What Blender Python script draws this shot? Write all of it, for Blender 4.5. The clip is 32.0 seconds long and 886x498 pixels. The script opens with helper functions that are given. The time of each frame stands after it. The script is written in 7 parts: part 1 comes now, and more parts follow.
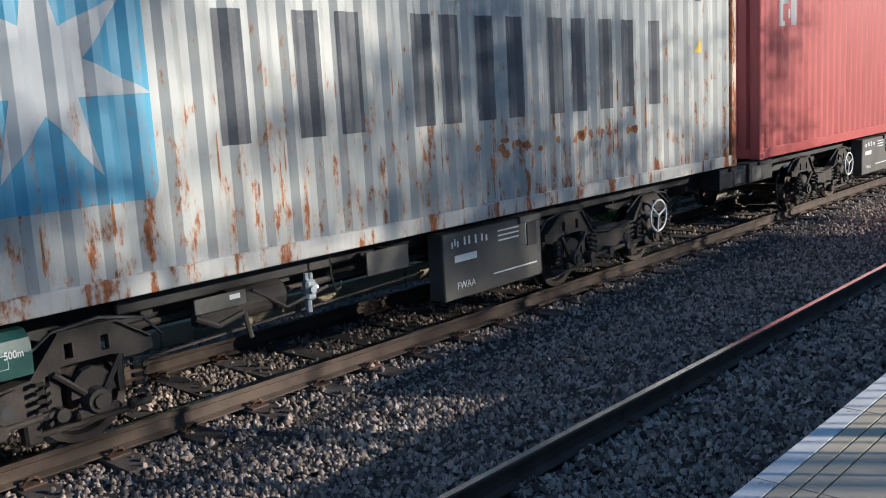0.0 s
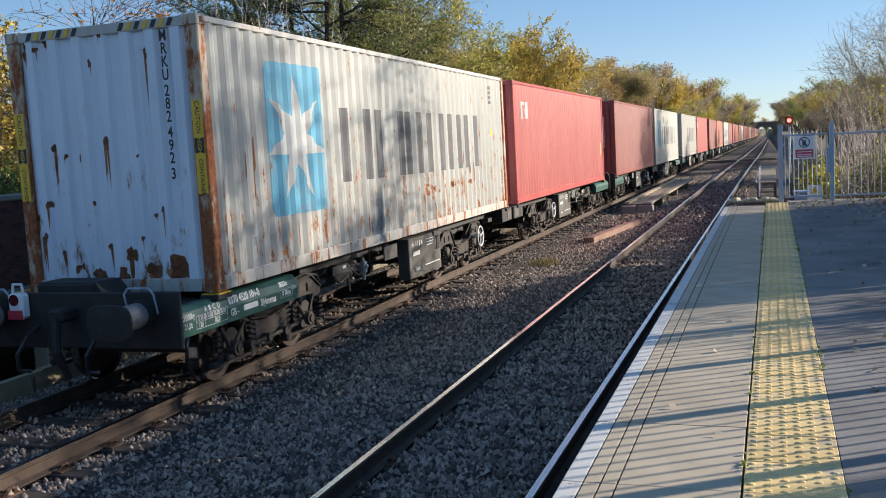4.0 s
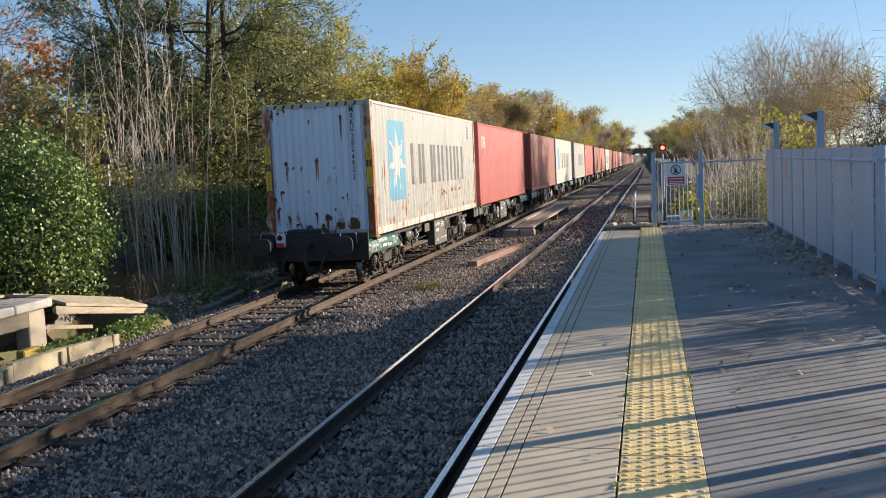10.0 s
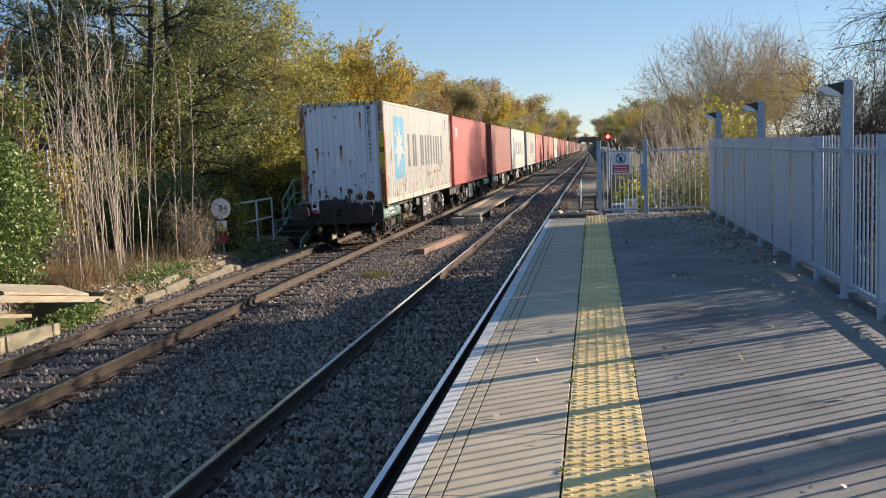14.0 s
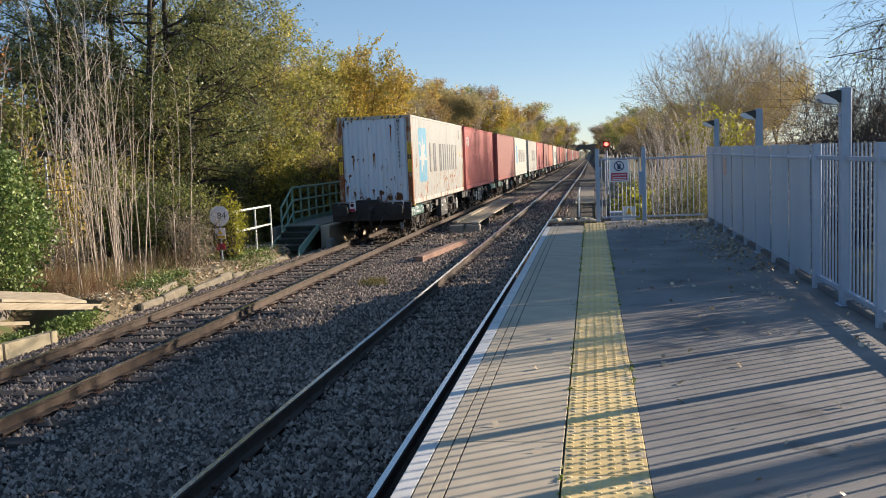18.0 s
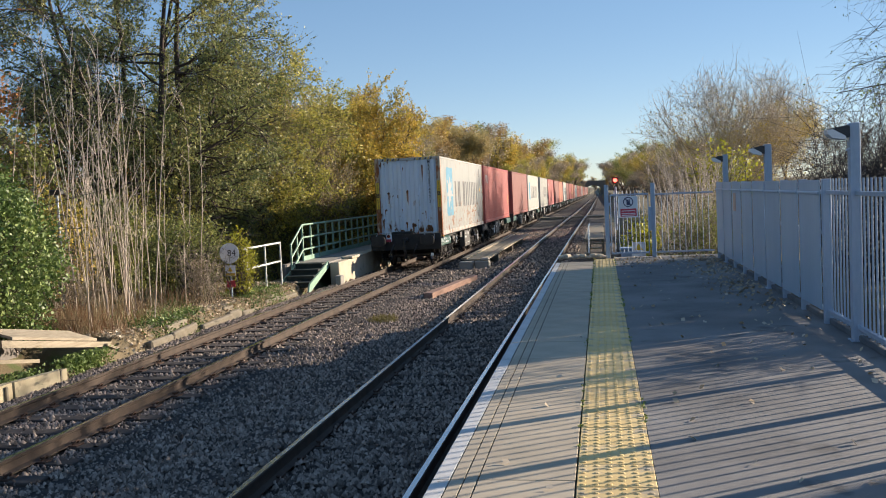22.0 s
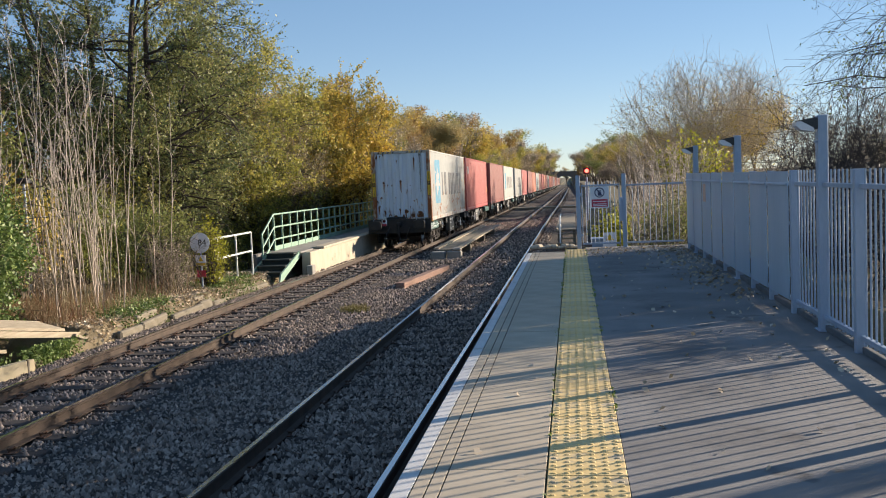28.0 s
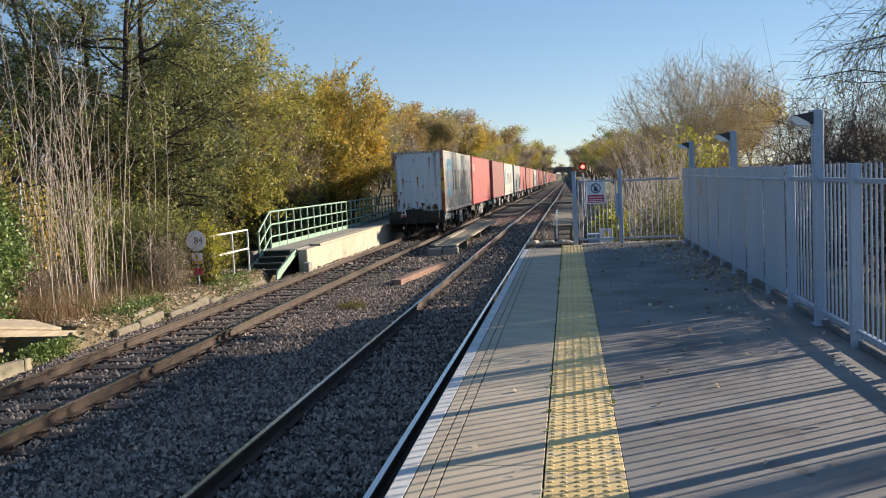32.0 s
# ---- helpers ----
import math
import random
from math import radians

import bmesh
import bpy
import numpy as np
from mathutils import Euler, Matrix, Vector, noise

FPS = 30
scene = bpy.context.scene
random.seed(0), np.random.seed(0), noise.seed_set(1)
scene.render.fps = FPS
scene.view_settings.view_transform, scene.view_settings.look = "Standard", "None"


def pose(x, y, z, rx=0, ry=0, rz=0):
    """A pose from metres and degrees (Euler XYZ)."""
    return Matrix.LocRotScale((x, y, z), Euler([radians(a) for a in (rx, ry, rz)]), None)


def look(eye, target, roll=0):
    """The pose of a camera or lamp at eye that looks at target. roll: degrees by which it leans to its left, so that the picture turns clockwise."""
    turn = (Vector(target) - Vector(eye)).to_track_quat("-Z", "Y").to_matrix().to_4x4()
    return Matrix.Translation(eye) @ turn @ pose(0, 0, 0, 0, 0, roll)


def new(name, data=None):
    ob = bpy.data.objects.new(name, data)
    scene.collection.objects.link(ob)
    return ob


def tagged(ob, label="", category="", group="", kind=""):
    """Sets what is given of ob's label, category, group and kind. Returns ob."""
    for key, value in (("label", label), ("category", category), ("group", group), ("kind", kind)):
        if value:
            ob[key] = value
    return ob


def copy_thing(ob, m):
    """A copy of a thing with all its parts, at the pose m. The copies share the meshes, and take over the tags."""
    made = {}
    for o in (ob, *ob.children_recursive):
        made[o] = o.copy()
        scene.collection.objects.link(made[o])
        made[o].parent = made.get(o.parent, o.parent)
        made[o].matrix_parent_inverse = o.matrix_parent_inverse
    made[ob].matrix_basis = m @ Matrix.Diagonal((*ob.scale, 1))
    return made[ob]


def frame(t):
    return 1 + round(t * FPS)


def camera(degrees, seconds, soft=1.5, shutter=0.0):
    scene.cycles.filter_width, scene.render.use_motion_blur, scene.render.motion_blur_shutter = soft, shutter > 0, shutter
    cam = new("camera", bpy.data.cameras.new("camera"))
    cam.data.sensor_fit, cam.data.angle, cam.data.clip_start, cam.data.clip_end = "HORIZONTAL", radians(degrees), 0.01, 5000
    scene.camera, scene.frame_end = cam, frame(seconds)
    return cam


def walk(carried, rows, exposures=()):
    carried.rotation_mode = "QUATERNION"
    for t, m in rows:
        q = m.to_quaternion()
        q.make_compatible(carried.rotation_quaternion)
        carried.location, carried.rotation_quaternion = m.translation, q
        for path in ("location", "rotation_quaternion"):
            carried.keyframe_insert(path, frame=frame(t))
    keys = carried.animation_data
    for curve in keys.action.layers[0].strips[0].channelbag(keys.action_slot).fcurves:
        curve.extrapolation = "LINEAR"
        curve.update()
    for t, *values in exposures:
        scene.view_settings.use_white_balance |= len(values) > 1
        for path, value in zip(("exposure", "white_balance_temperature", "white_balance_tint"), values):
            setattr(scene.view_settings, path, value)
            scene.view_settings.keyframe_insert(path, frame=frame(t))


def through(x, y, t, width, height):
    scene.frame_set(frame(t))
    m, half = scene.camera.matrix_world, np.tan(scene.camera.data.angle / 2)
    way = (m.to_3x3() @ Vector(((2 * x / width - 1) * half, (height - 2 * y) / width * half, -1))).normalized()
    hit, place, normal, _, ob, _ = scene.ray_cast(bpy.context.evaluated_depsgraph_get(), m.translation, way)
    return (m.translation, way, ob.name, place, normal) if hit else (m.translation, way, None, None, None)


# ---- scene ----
cam = camera(50.28, 32.0, soft=1.0)
PATH = [
    (0.0, pose(1.405, -0.051, 1.499, 80.09, 3.35, 42.11)),
    (0.5, pose(1.286, -0.057, 1.546, 80.48, 3.92, 37.03)),
    (1.0, pose(1.101, 0.057, 1.495, 81.29, 4.19, 33.93)),
    (1.5, pose(1.000, 0.068, 1.528, 81.55, 3.96, 31.31)),
    (2.0, pose(0.934, -0.011, 1.525, 82.11, 4.29, 28.46)),
    (2.5, pose(0.894, -0.038, 1.518, 82.69, 4.03, 25.52)),
    (3.0, pose(0.901, -0.010, 1.519, 83.15, 3.64, 22.87)),
    (3.5, pose(0.899, -0.003, 1.520, 83.54, 3.34, 20.83)),
    (4.0, pose(0.899, 0.009, 1.516, 83.74, 3.31, 19.12)),
    (4.5, pose(0.893, 0.009, 1.527, 83.87, 2.86, 17.90)),
    (6.5, pose(0.93, 0.0, 1.54, 84.33, 2.61, 15.07)),
    (7.0, pose(0.93, 0.0, 1.54, 84.34, 2.53, 14.54)),
    (7.5, pose(0.93, 0.0, 1.54, 84.33, 2.45, 14.06)),
    (8.0, pose(0.93, 0.0, 1.54, 84.31, 2.41, 13.61)),
    (8.5, pose(0.93, 0.0, 1.54, 84.38, 2.51, 13.19)),
    (9.0, pose(0.93, 0.0, 1.54, 84.55, 2.65, 12.82)),
    (9.5, pose(0.93, 0.0, 1.54, 84.71, 2.77, 12.49)),
    (10.0, pose(0.93, 0.0, 1.54, 84.77, 2.72, 12.18)),
    (10.5, pose(0.93, 0.0, 1.54, 84.68, 2.77, 11.85)),
    (11.0, pose(0.93, 0.0, 1.54, 84.44, 2.66, 11.47)),
    (11.5, pose(0.93, 0.0, 1.54, 84.13, 2.64, 11.09)),
    (12.0, pose(0.93, 0.0, 1.54, 83.93, 2.60, 10.68)),
    (12.5, pose(0.93, 0.0, 1.54, 83.87, 2.54, 10.24)),
    (13.0, pose(0.93, 0.0, 1.54, 83.89, 2.39, 9.78)),
    (13.5, pose(0.93, 0.0, 1.54, 83.90, 2.34, 9.34)),
    (14.0, pose(0.93, 0.0, 1.54, 83.88, 2.41, 8.99)),
    (14.5, pose(0.93, 0.0, 1.54, 83.83, 2.41, 8.73)),
    (16.5, pose(0.93, 0.0, 1.54, 83.89, 2.42, 8.41)),
    (17.0, pose(0.93, 0.0, 1.54, 83.93, 2.40, 8.50)),
    (17.5, pose(0.93, 0.0, 1.54, 84.05, 2.41, 8.67)),
    (18.0, pose(0.93, 0.0, 1.54, 84.33, 2.38, 8.90)),
    (18.5, pose(0.93, 0.0, 1.54, 84.72, 2.43, 9.06)),
    (19.0, pose(0.93, 0.0, 1.54, 85.05, 2.49, 9.20)),
    (19.1, pose(0.93, 0.0, 1.54, 86.56, 2.03, 9.45)),
    (19.5, pose(0.93, 0.0, 1.54, 86.60, 2.03, 9.55)),
    (20.0, pose(0.93, 0.0, 1.54, 86.55, 2.32, 9.63)),
    (20.5, pose(0.93, 0.0, 1.54, 86.54, 2.54, 9.62)),
    (21.0, pose(0.93, 0.0, 1.54, 86.53, 2.66, 9.58)),
    (21.5, pose(0.93, 0.0, 1.54, 86.55, 2.68, 9.53)),
    (22.0, pose(0.93, 0.0, 1.54, 86.57, 2.63, 9.46)),
    (22.5, pose(0.93, 0.0, 1.54, 86.58, 2.62, 9.35)),
    (23.0, pose(0.93, 0.0, 1.54, 86.57, 2.56, 9.16)),
    (23.5, pose(0.93, 0.0, 1.54, 86.52, 2.52, 8.94)),
    (24.0, pose(0.93, 0.0, 1.54, 86.44, 2.59, 8.73)),
    (24.5, pose(0.93, 0.0, 1.54, 86.37, 2.58, 8.56)),
    (25.0, pose(0.93, 0.0, 1.54, 86.25, 2.58, 8.41)),
    (25.5, pose(0.93, 0.0, 1.54, 86.11, 2.60, 8.29)),
    (27.5, pose(0.93, 0.0, 1.54, 85.85, 2.45, 7.79)),
    (28.0, pose(0.93, 0.0, 1.54, 85.89, 2.42, 7.77)),
    (28.5, pose(0.93, 0.0, 1.54, 85.93, 2.44, 7.78)),
    (29.0, pose(0.93, 0.0, 1.54, 85.93, 2.49, 7.79)),
    (29.5, pose(0.93, 0.0, 1.54, 85.89, 2.50, 7.79)),
    (30.0, pose(0.93, 0.0, 1.54, 85.80, 2.57, 7.73)),
    (30.5, pose(0.93, 0.0, 1.54, 85.69, 2.57, 7.68)),
    (31.0, pose(0.93, 0.0, 1.54, 85.62, 2.65, 7.63)),
    (31.5, pose(0.93, 0.0, 1.54, 85.62, 2.65, 7.58)),
    (32.0, pose(0.93, 0.0, 1.54, 85.67, 2.70, 7.54)),
]
EXPOSURE = [(0.0, 0.78, 5350, 11), (1.5, 0.84, 5450, 11), (3.0, 0.98, 5600, 12), (4.5, 1.07, 5850, 12), (8.0, 1.08, 6000, 13), (16.0, 1.06, 6100, 13), (32.0, 1.05, 6100, 13)]
walk(cam, PATH, EXPOSURE)
# ---- time of the train: seconds and the place of its rear corner along the line ----
TRAIN = [
    (0.0, 0.70), (0.5, 1.72), (1.0, 2.72), (1.5, 3.72), (2.0, 4.70), (2.5, 5.68), (3.0, 6.63), (3.5, 7.55), (4.0, 8.46),
    (4.5, 9.37), (6.5, 13.12), (7.0, 14.03), (8.0, 15.82), (9.0, 17.58), (10.0, 19.29), (11.0, 20.96), (12.0, 22.60),
    (13.0, 24.20), (14.0, 25.70), (14.5, 26.38), (16.5, 28.66), (17.0, 29.14), (18.0, 29.95), (18.5, 30.35), (19.0, 30.74),
    (19.1, 32.55), (19.5, 32.76), (20.0, 32.98), (21.0, 33.38), (22.0, 33.80), (23.0, 34.29), (24.0, 34.90), (25.0, 35.60),
    (25.5, 36.02), (27.5, 37.62), (28.0, 38.08), (29.0, 39.18), (30.0, 40.46), (31.0, 41.86), (32.0, 43.45),
]


def smooth(a, b, v):
    s = min(max((v - a) / (b - a), 0.0), 1.0)
    return s * s * (3 - 2 * s)


def rail_z(y):
    """Top of the rails: the line falls gently away from the station."""
    return -0.892 - 0.0055 * min(y, 700)


def far_x(y):
    """Middle of the far track."""
    return -5.83 - 0.16 * smooth(6, 22, y) + 0.08 * smooth(40, 110, y)


def near_x(y):
    return -1.485 + 0.25 * smooth(50, 140, y)


# ---- light ----
SUN_AZ = radians(33)      # from the +x axis towards +y
SUN_EL = radians(15.5)
to_sun = Vector((math.cos(SUN_EL) * math.cos(SUN_AZ), math.cos(SUN_EL) * math.sin(SUN_AZ), math.sin(SUN_EL)))
sun = new("sun", bpy.data.lights.new("sun", "SUN"))
sun.data.energy, sun.data.angle, sun.data.color = 5.0, radians(0.5), (1.0, 0.82, 0.59)
sun.matrix_world = look((0, 0, 50), Vector((0, 0, 50)) - to_sun)
world = bpy.data.worlds.new("sky")
scene.world = world
world.use_nodes = True
wn, wl = world.node_tree.nodes, world.node_tree.links
sky = wn.new("ShaderNodeTexSky")
sky.sky_type, sky.sun_disc = "NISHITA", False
sky.sun_elevation, sky.sun_rotation = SUN_EL, radians(90) - SUN_AZ
sky.air_density, sky.dust_density, sky.ozone_density = 0.85, 0.0, 1.8
sky.altitude = 1500
soften = wn.new("ShaderNodeGamma")
soften.inputs[1].default_value = 0.56
wn["Background"].inputs[1].default_value = 0.135
wl.new(sky.outputs[0], soften.inputs[0])
deeper = wn.new("ShaderNodeHueSaturation")
deeper.inputs["Saturation"].default_value = 1.36
wl.new(soften.outputs[0], deeper.inputs["Color"])
wl.new(deeper.outputs[0], wn["Background"].inputs[0])


# ---- materials ----
def nodes_of(m):
    m.use_nodes = True
    return m.node_tree.nodes, m.node_tree.links, m.node_tree.nodes["Principled BSDF"]


def mat(name, a, b=None, rough=0.7, metal=0.0, scale=6.0, fine=90.0, bump=0.15, spots=None, spot_scale=3.0, spot_cut=0.62,
        random_by=None, amount=0.35, spec=0.5, stretch=(1, 1, 1), dist=0.01):
    """A surface of two tones mixed by coarse and fine noise, with optional spots of a third colour and variation from piece to piece."""
    m = bpy.data.materials.new(name)
    n, l, p = nodes_of(m)
    b = b or tuple(c * 0.7 for c in a)
    co = n.new("ShaderNodeTexCoord")
    mp = n.new("ShaderNodeMapping")
    mp.inputs["Scale"].default_value = stretch
    l.new(co.outputs["Object"], mp.inputs[0])
    n1, n2 = n.new("ShaderNodeTexNoise"), n.new("ShaderNodeTexNoise")
    n1.inputs["Scale"].default_value, n2.inputs["Scale"].default_value = scale, fine
    n1.inputs["Detail"].default_value, n2.inputs["Detail"].default_value = 5, 3
    l.new(mp.outputs[0], n1.inputs["Vector"]), l.new(mp.outputs[0], n2.inputs["Vector"])
    add = n.new("ShaderNodeMath")
    add.operation = "MULTIPLY_ADD"
    add.inputs[1].default_value = 0.45
    l.new(n2.outputs[0], add.inputs[0]), l.new(n1.outputs[0], add.inputs[2])
    ramp = n.new("ShaderNodeValToRGB")
    ramp.color_ramp.elements[0].position, ramp.color_ramp.elements[1].position = 0.5, 0.95
    ramp.color_ramp.elements[0].color, ramp.color_ramp.elements[1].color = (*a, 1), (*b, 1)
    l.new(add.outputs[0], ramp.inputs[0])
    out = ramp.outputs[0]
    if spots:
        n3 = n.new("ShaderNodeTexNoise")
        n3.inputs["Scale"].default_value, n3.inputs["Detail"].default_value, n3.inputs["Roughness"].default_value = spot_scale, 6, 0.65
        l.new(mp.outputs[0], n3.inputs["Vector"])
        r3 = n.new("ShaderNodeValToRGB")
        r3.color_ramp.elements[0].position, r3.color_ramp.elements[1].position = spot_cut, spot_cut + 0.07
        l.new(n3.outputs[0], r3.inputs[0])
        mx = n.new("ShaderNodeMixRGB")
        mx.inputs[2].default_value = (*spots, 1)
        l.new(r3.outputs[0], mx.inputs[0]), l.new(out, mx.inputs[1])
        out = mx.outputs[0]
    if random_by:
        src = n.new("ShaderNodeObjectInfo").outputs["Random"] if random_by == "object" else n.new("ShaderNodeNewGeometry").outputs["Random Per Island"]
        hs = n.new("ShaderNodeHueSaturation")
        mr = n.new("ShaderNodeMapRange")
        mr.inputs[3].default_value, mr.inputs[4].default_value = 1 - amount, 1 + amount
        l.new(src, mr.inputs[0]), l.new(mr.outputs[0], hs.inputs["Value"]), l.new(out, hs.inputs["Color"])
        out = hs.outputs[0]
    l.new(out, p.inputs["Base Color"])
    p.inputs["Roughness"].default_value, p.inputs["Metallic"].default_value = rough, metal
    p.inputs["Specular IOR Level"].default_value = spec
    if bump:
        bp = n.new("ShaderNodeBump")
        bp.inputs["Strength"].default_value, bp.inputs["Distance"].default_value = bump, dist
        l.new(add.outputs[0], bp.inputs["Height"]), l.new(bp.outputs[0], p.inputs["Normal"])
    return m


def leaf_mat(name, tones, through=0.36):
    """Leaves: tones picked leaf by leaf, with light coming through."""
    m = bpy.data.materials.new(name)
    n, l, p = nodes_of(m)
    geo = n.new("ShaderNodeNewGeometry")
    ramp = n.new("ShaderNodeValToRGB")
    ramp.color_ramp.interpolation = "LINEAR"
    while len(ramp.color_ramp.elements) < len(tones):
        ramp.color_ramp.elements.new(0.5)
    for i, c in enumerate(tones):
        ramp.color_ramp.elements[i].position, ramp.color_ramp.elements[i].color = i / (len(tones) - 1), (*c, 1)
    co, patch = n.new("ShaderNodeTexCoord"), n.new("ShaderNodeTexNoise")
    patch.inputs["Scale"].default_value, patch.inputs["Detail"].default_value = 0.55, 2
    spread, both = n.new("ShaderNodeMapRange"), n.new("ShaderNodeMath")
    spread.inputs[1].default_value, spread.inputs[2].default_value, spread.inputs[3].default_value, spread.inputs[4].default_value = 0.32, 0.68, 0.0, 0.5
    both.operation = "MULTIPLY_ADD"
    both.inputs[1].default_value = 0.5
    l.new(co.outputs["Object"], patch.inputs["Vector"]), l.new(patch.outputs[0], spread.inputs[0])
    l.new(geo.outputs["Random Per Island"], both.inputs[0]), l.new(spread.outputs[0], both.inputs[2])
    l.new(both.outputs[0], ramp.inputs[0])
    l.new(ramp.outputs[0], p.inputs["Base Color"])
    p.inputs["Roughness"].default_value, p.inputs["Specular IOR Level"].default_value = 0.5, 0.45
    tr, mix = n.new("ShaderNodeBsdfTranslucent"), n.new("ShaderNodeMixShader")
    mix.inputs[0].default_value = through
    l.new(ramp.outputs[0], tr.inputs[0]), l.new(p.outputs[0], mix.inputs[1]), l.new(tr.outputs[0], mix.inputs[2])
    l.new(mix.outputs[0], n["Material Output"].inputs[0])
    return m


def glow(name, colour, strength):
    m = bpy.data.materials.new(name)
    n, l, p = nodes_of(m)
    p.inputs["Base Color"].default_value, p.inputs["Emission Color"].default_value = (*colour, 1), (*colour, 1)
    p.inputs["Emission Strength"].default_value = strength
    return m


def painted_steel(name, paint, faded, rust=(0.16, 0.06, 0.025), cut=0.64, streak=1.0, dirt=0.5, size=5.5, lowest=0.035):
    """Weathered container paint: faded tone, grime and rust that runs down."""
    m = bpy.data.materials.new(name)
    n, l, p = nodes_of(m)
    co = n.new("ShaderNodeTexCoord")

    def noise_at(scale, stretch, detail=5, rough=0.6):
        mp, t = n.new("ShaderNodeMapping"), n.new("ShaderNodeTexNoise")
        mp.inputs["Scale"].default_value = stretch
        t.inputs["Scale"].default_value, t.inputs["Detail"].default_value, t.inputs["Roughness"].default_value = scale, detail, rough
        l.new(co.outputs["Object"], mp.inputs[0]), l.new(mp.outputs[0], t.inputs["Vector"])
        return t.outputs[0]

    def ramp(src, lo, hi, c0=(0, 0, 0), c1=(1, 1, 1)):
        r = n.new("ShaderNodeValToRGB")
        r.color_ramp.elements[0].position, r.color_ramp.elements[1].position = lo, hi
        r.color_ramp.elements[0].color, r.color_ramp.elements[1].color = (*c0, 1), (*c1, 1)
        l.new(src, r.inputs[0])
        return r.outputs[0]

    def mix(fac, c0, c1):
        x = n.new("ShaderNodeMixRGB")
        for sock, v in zip(x.inputs, (fac, c0, c1)):
            if hasattr(v, "links"):
                l.new(v, sock)
            else:
                sock.default_value = (*v, 1) if isinstance(v, tuple) else v
        return x.outputs[0]

    def math_node(op, a, b):
        x = n.new("ShaderNodeMath")
        x.operation = op
        for sock, v in zip(x.inputs, (a, b)):
            if hasattr(v, "links"):
                l.new(v, sock)
            else:
                sock.default_value = v
        return x.outputs[0]
    tone = ramp(noise_at(0.9, (1, 1, 0.5)), 0.3, 0.75, paint, faded)
    grime = math_node("MULTIPLY", ramp(noise_at(7, (1, 1, 0.09)), 0.48, 0.8), dirt)
    tone = mix(grime, tone, tuple(c * 0.45 for c in paint))
    spots = noise_at(size, (1, 1, 0.4), 6, 0.72)
    runs = noise_at(11, (1, 1, 0.06), 3, 0.5)
    both = math_node("ADD", math_node("MULTIPLY", spots, 0.75), math_node("MULTIPLY", runs, 0.25 * streak))
    sep = n.new("ShaderNodeSeparateXYZ")
    l.new(co.outputs["Object"], sep.inputs[0])
    low = n.new("ShaderNodeMapRange")
    low.inputs[1].default_value, low.inputs[2].default_value, low.inputs[3].default_value, low.inputs[4].default_value = 0.0, 2.2, lowest, -0.04
    l.new(sep.outputs[2], low.inputs[0])
    both = math_node("ADD", both, low.outputs[0])
    fac = ramp(both, cut - 0.03, cut + 0.03)
    edge = ramp(both, cut - 0.075, cut + 0.01)
    rusty = ramp(noise_at(30, (1, 1, 0.5)), 0.35, 0.7, rust, tuple(min(1, c * 2.4) for c in rust))
    tone = mix(math_node("MULTIPLY", edge, 0.55), tone, (0.36, 0.2, 0.09))
    tone = mix(fac, tone, rusty)
    l.new(tone, p.inputs["Base Color"])
    l.new(ramp(fac, 0, 1, (0.42,) * 3, (0.9,) * 3), p.inputs["Roughness"])
    p.inputs["Specular IOR Level"].default_value = 0.35
    bp = n.new("ShaderNodeBump")
    bp.inputs["Strength"].default_value, bp.inputs["Distance"].default_value = 0.25, 0.004
    l.new(math_node("ADD", both, math_node("MULTIPLY", noise_at(60, (1, 1, 1)), 0.15)), bp.inputs["Height"]), l.new(bp.outputs[0], p.inputs["Normal"])
    return m


M = {}
M["ballast"] = mat("ballast_bed", (0.03, 0.026, 0.024), (0.065, 0.055, 0.05), 0.95, scale=14, fine=60, bump=1.0, dist=0.05)
M["stone"] = mat("ballast_stone", (0.15, 0.12, 0.098), (0.33, 0.265, 0.215), 0.85, scale=9, fine=70, bump=0.3, random_by="island", amount=0.85)
M["rail_side"] = mat("rusty_rail", (0.042, 0.03, 0.023), (0.085, 0.06, 0.043), 0.85, scale=5, fine=80, bump=0.2)
M["rail_top"] = mat("polished_rail", (0.58, 0.57, 0.57), (0.66, 0.64, 0.63), 0.22, 1.0, scale=3, fine=60, bump=0.03, stretch=(1, 0.05, 1))
M["sleeper"] = mat("weathered_sleeper", (0.04, 0.032, 0.028), (0.085, 0.07, 0.06), 0.92, scale=6, fine=50, bump=0.5, random_by="object", amount=0.3)
M["clip"] = mat("rusty_clip", (0.05, 0.028, 0.018), (0.1, 0.055, 0.035), 0.85, scale=20, fine=90)
M["slab"] = mat("paving_slab", (0.39, 0.335, 0.25), (0.5, 0.43, 0.325), 0.88, scale=3, fine=160, bump=0.25, spots=(0.3, 0.27, 0.235), spot_scale=2.2, spot_cut=0.6, random_by="object", amount=0.08, dist=0.004)
M["white_line"] = mat("worn_white_paint", (0.5, 0.5, 0.49), (0.66, 0.66, 0.65), 0.7, scale=5, fine=60, bump=0.2, spots=(0.3, 0.28, 0.25), spot_scale=9, spot_cut=0.6)
M["groove"] = mat("groove_dirt", (0.03, 0.027, 0.022), None, 0.95)
M["tactile"] = mat("yellow_tactile_paving", (0.68, 0.49, 0.19), (0.8, 0.61, 0.3), 0.8, scale=3.5, fine=120, bump=0.2, spots=(0.48, 0.4, 0.27), spot_scale=2.5, spot_cut=0.5, random_by="object", amount=0.1, dist=0.004)
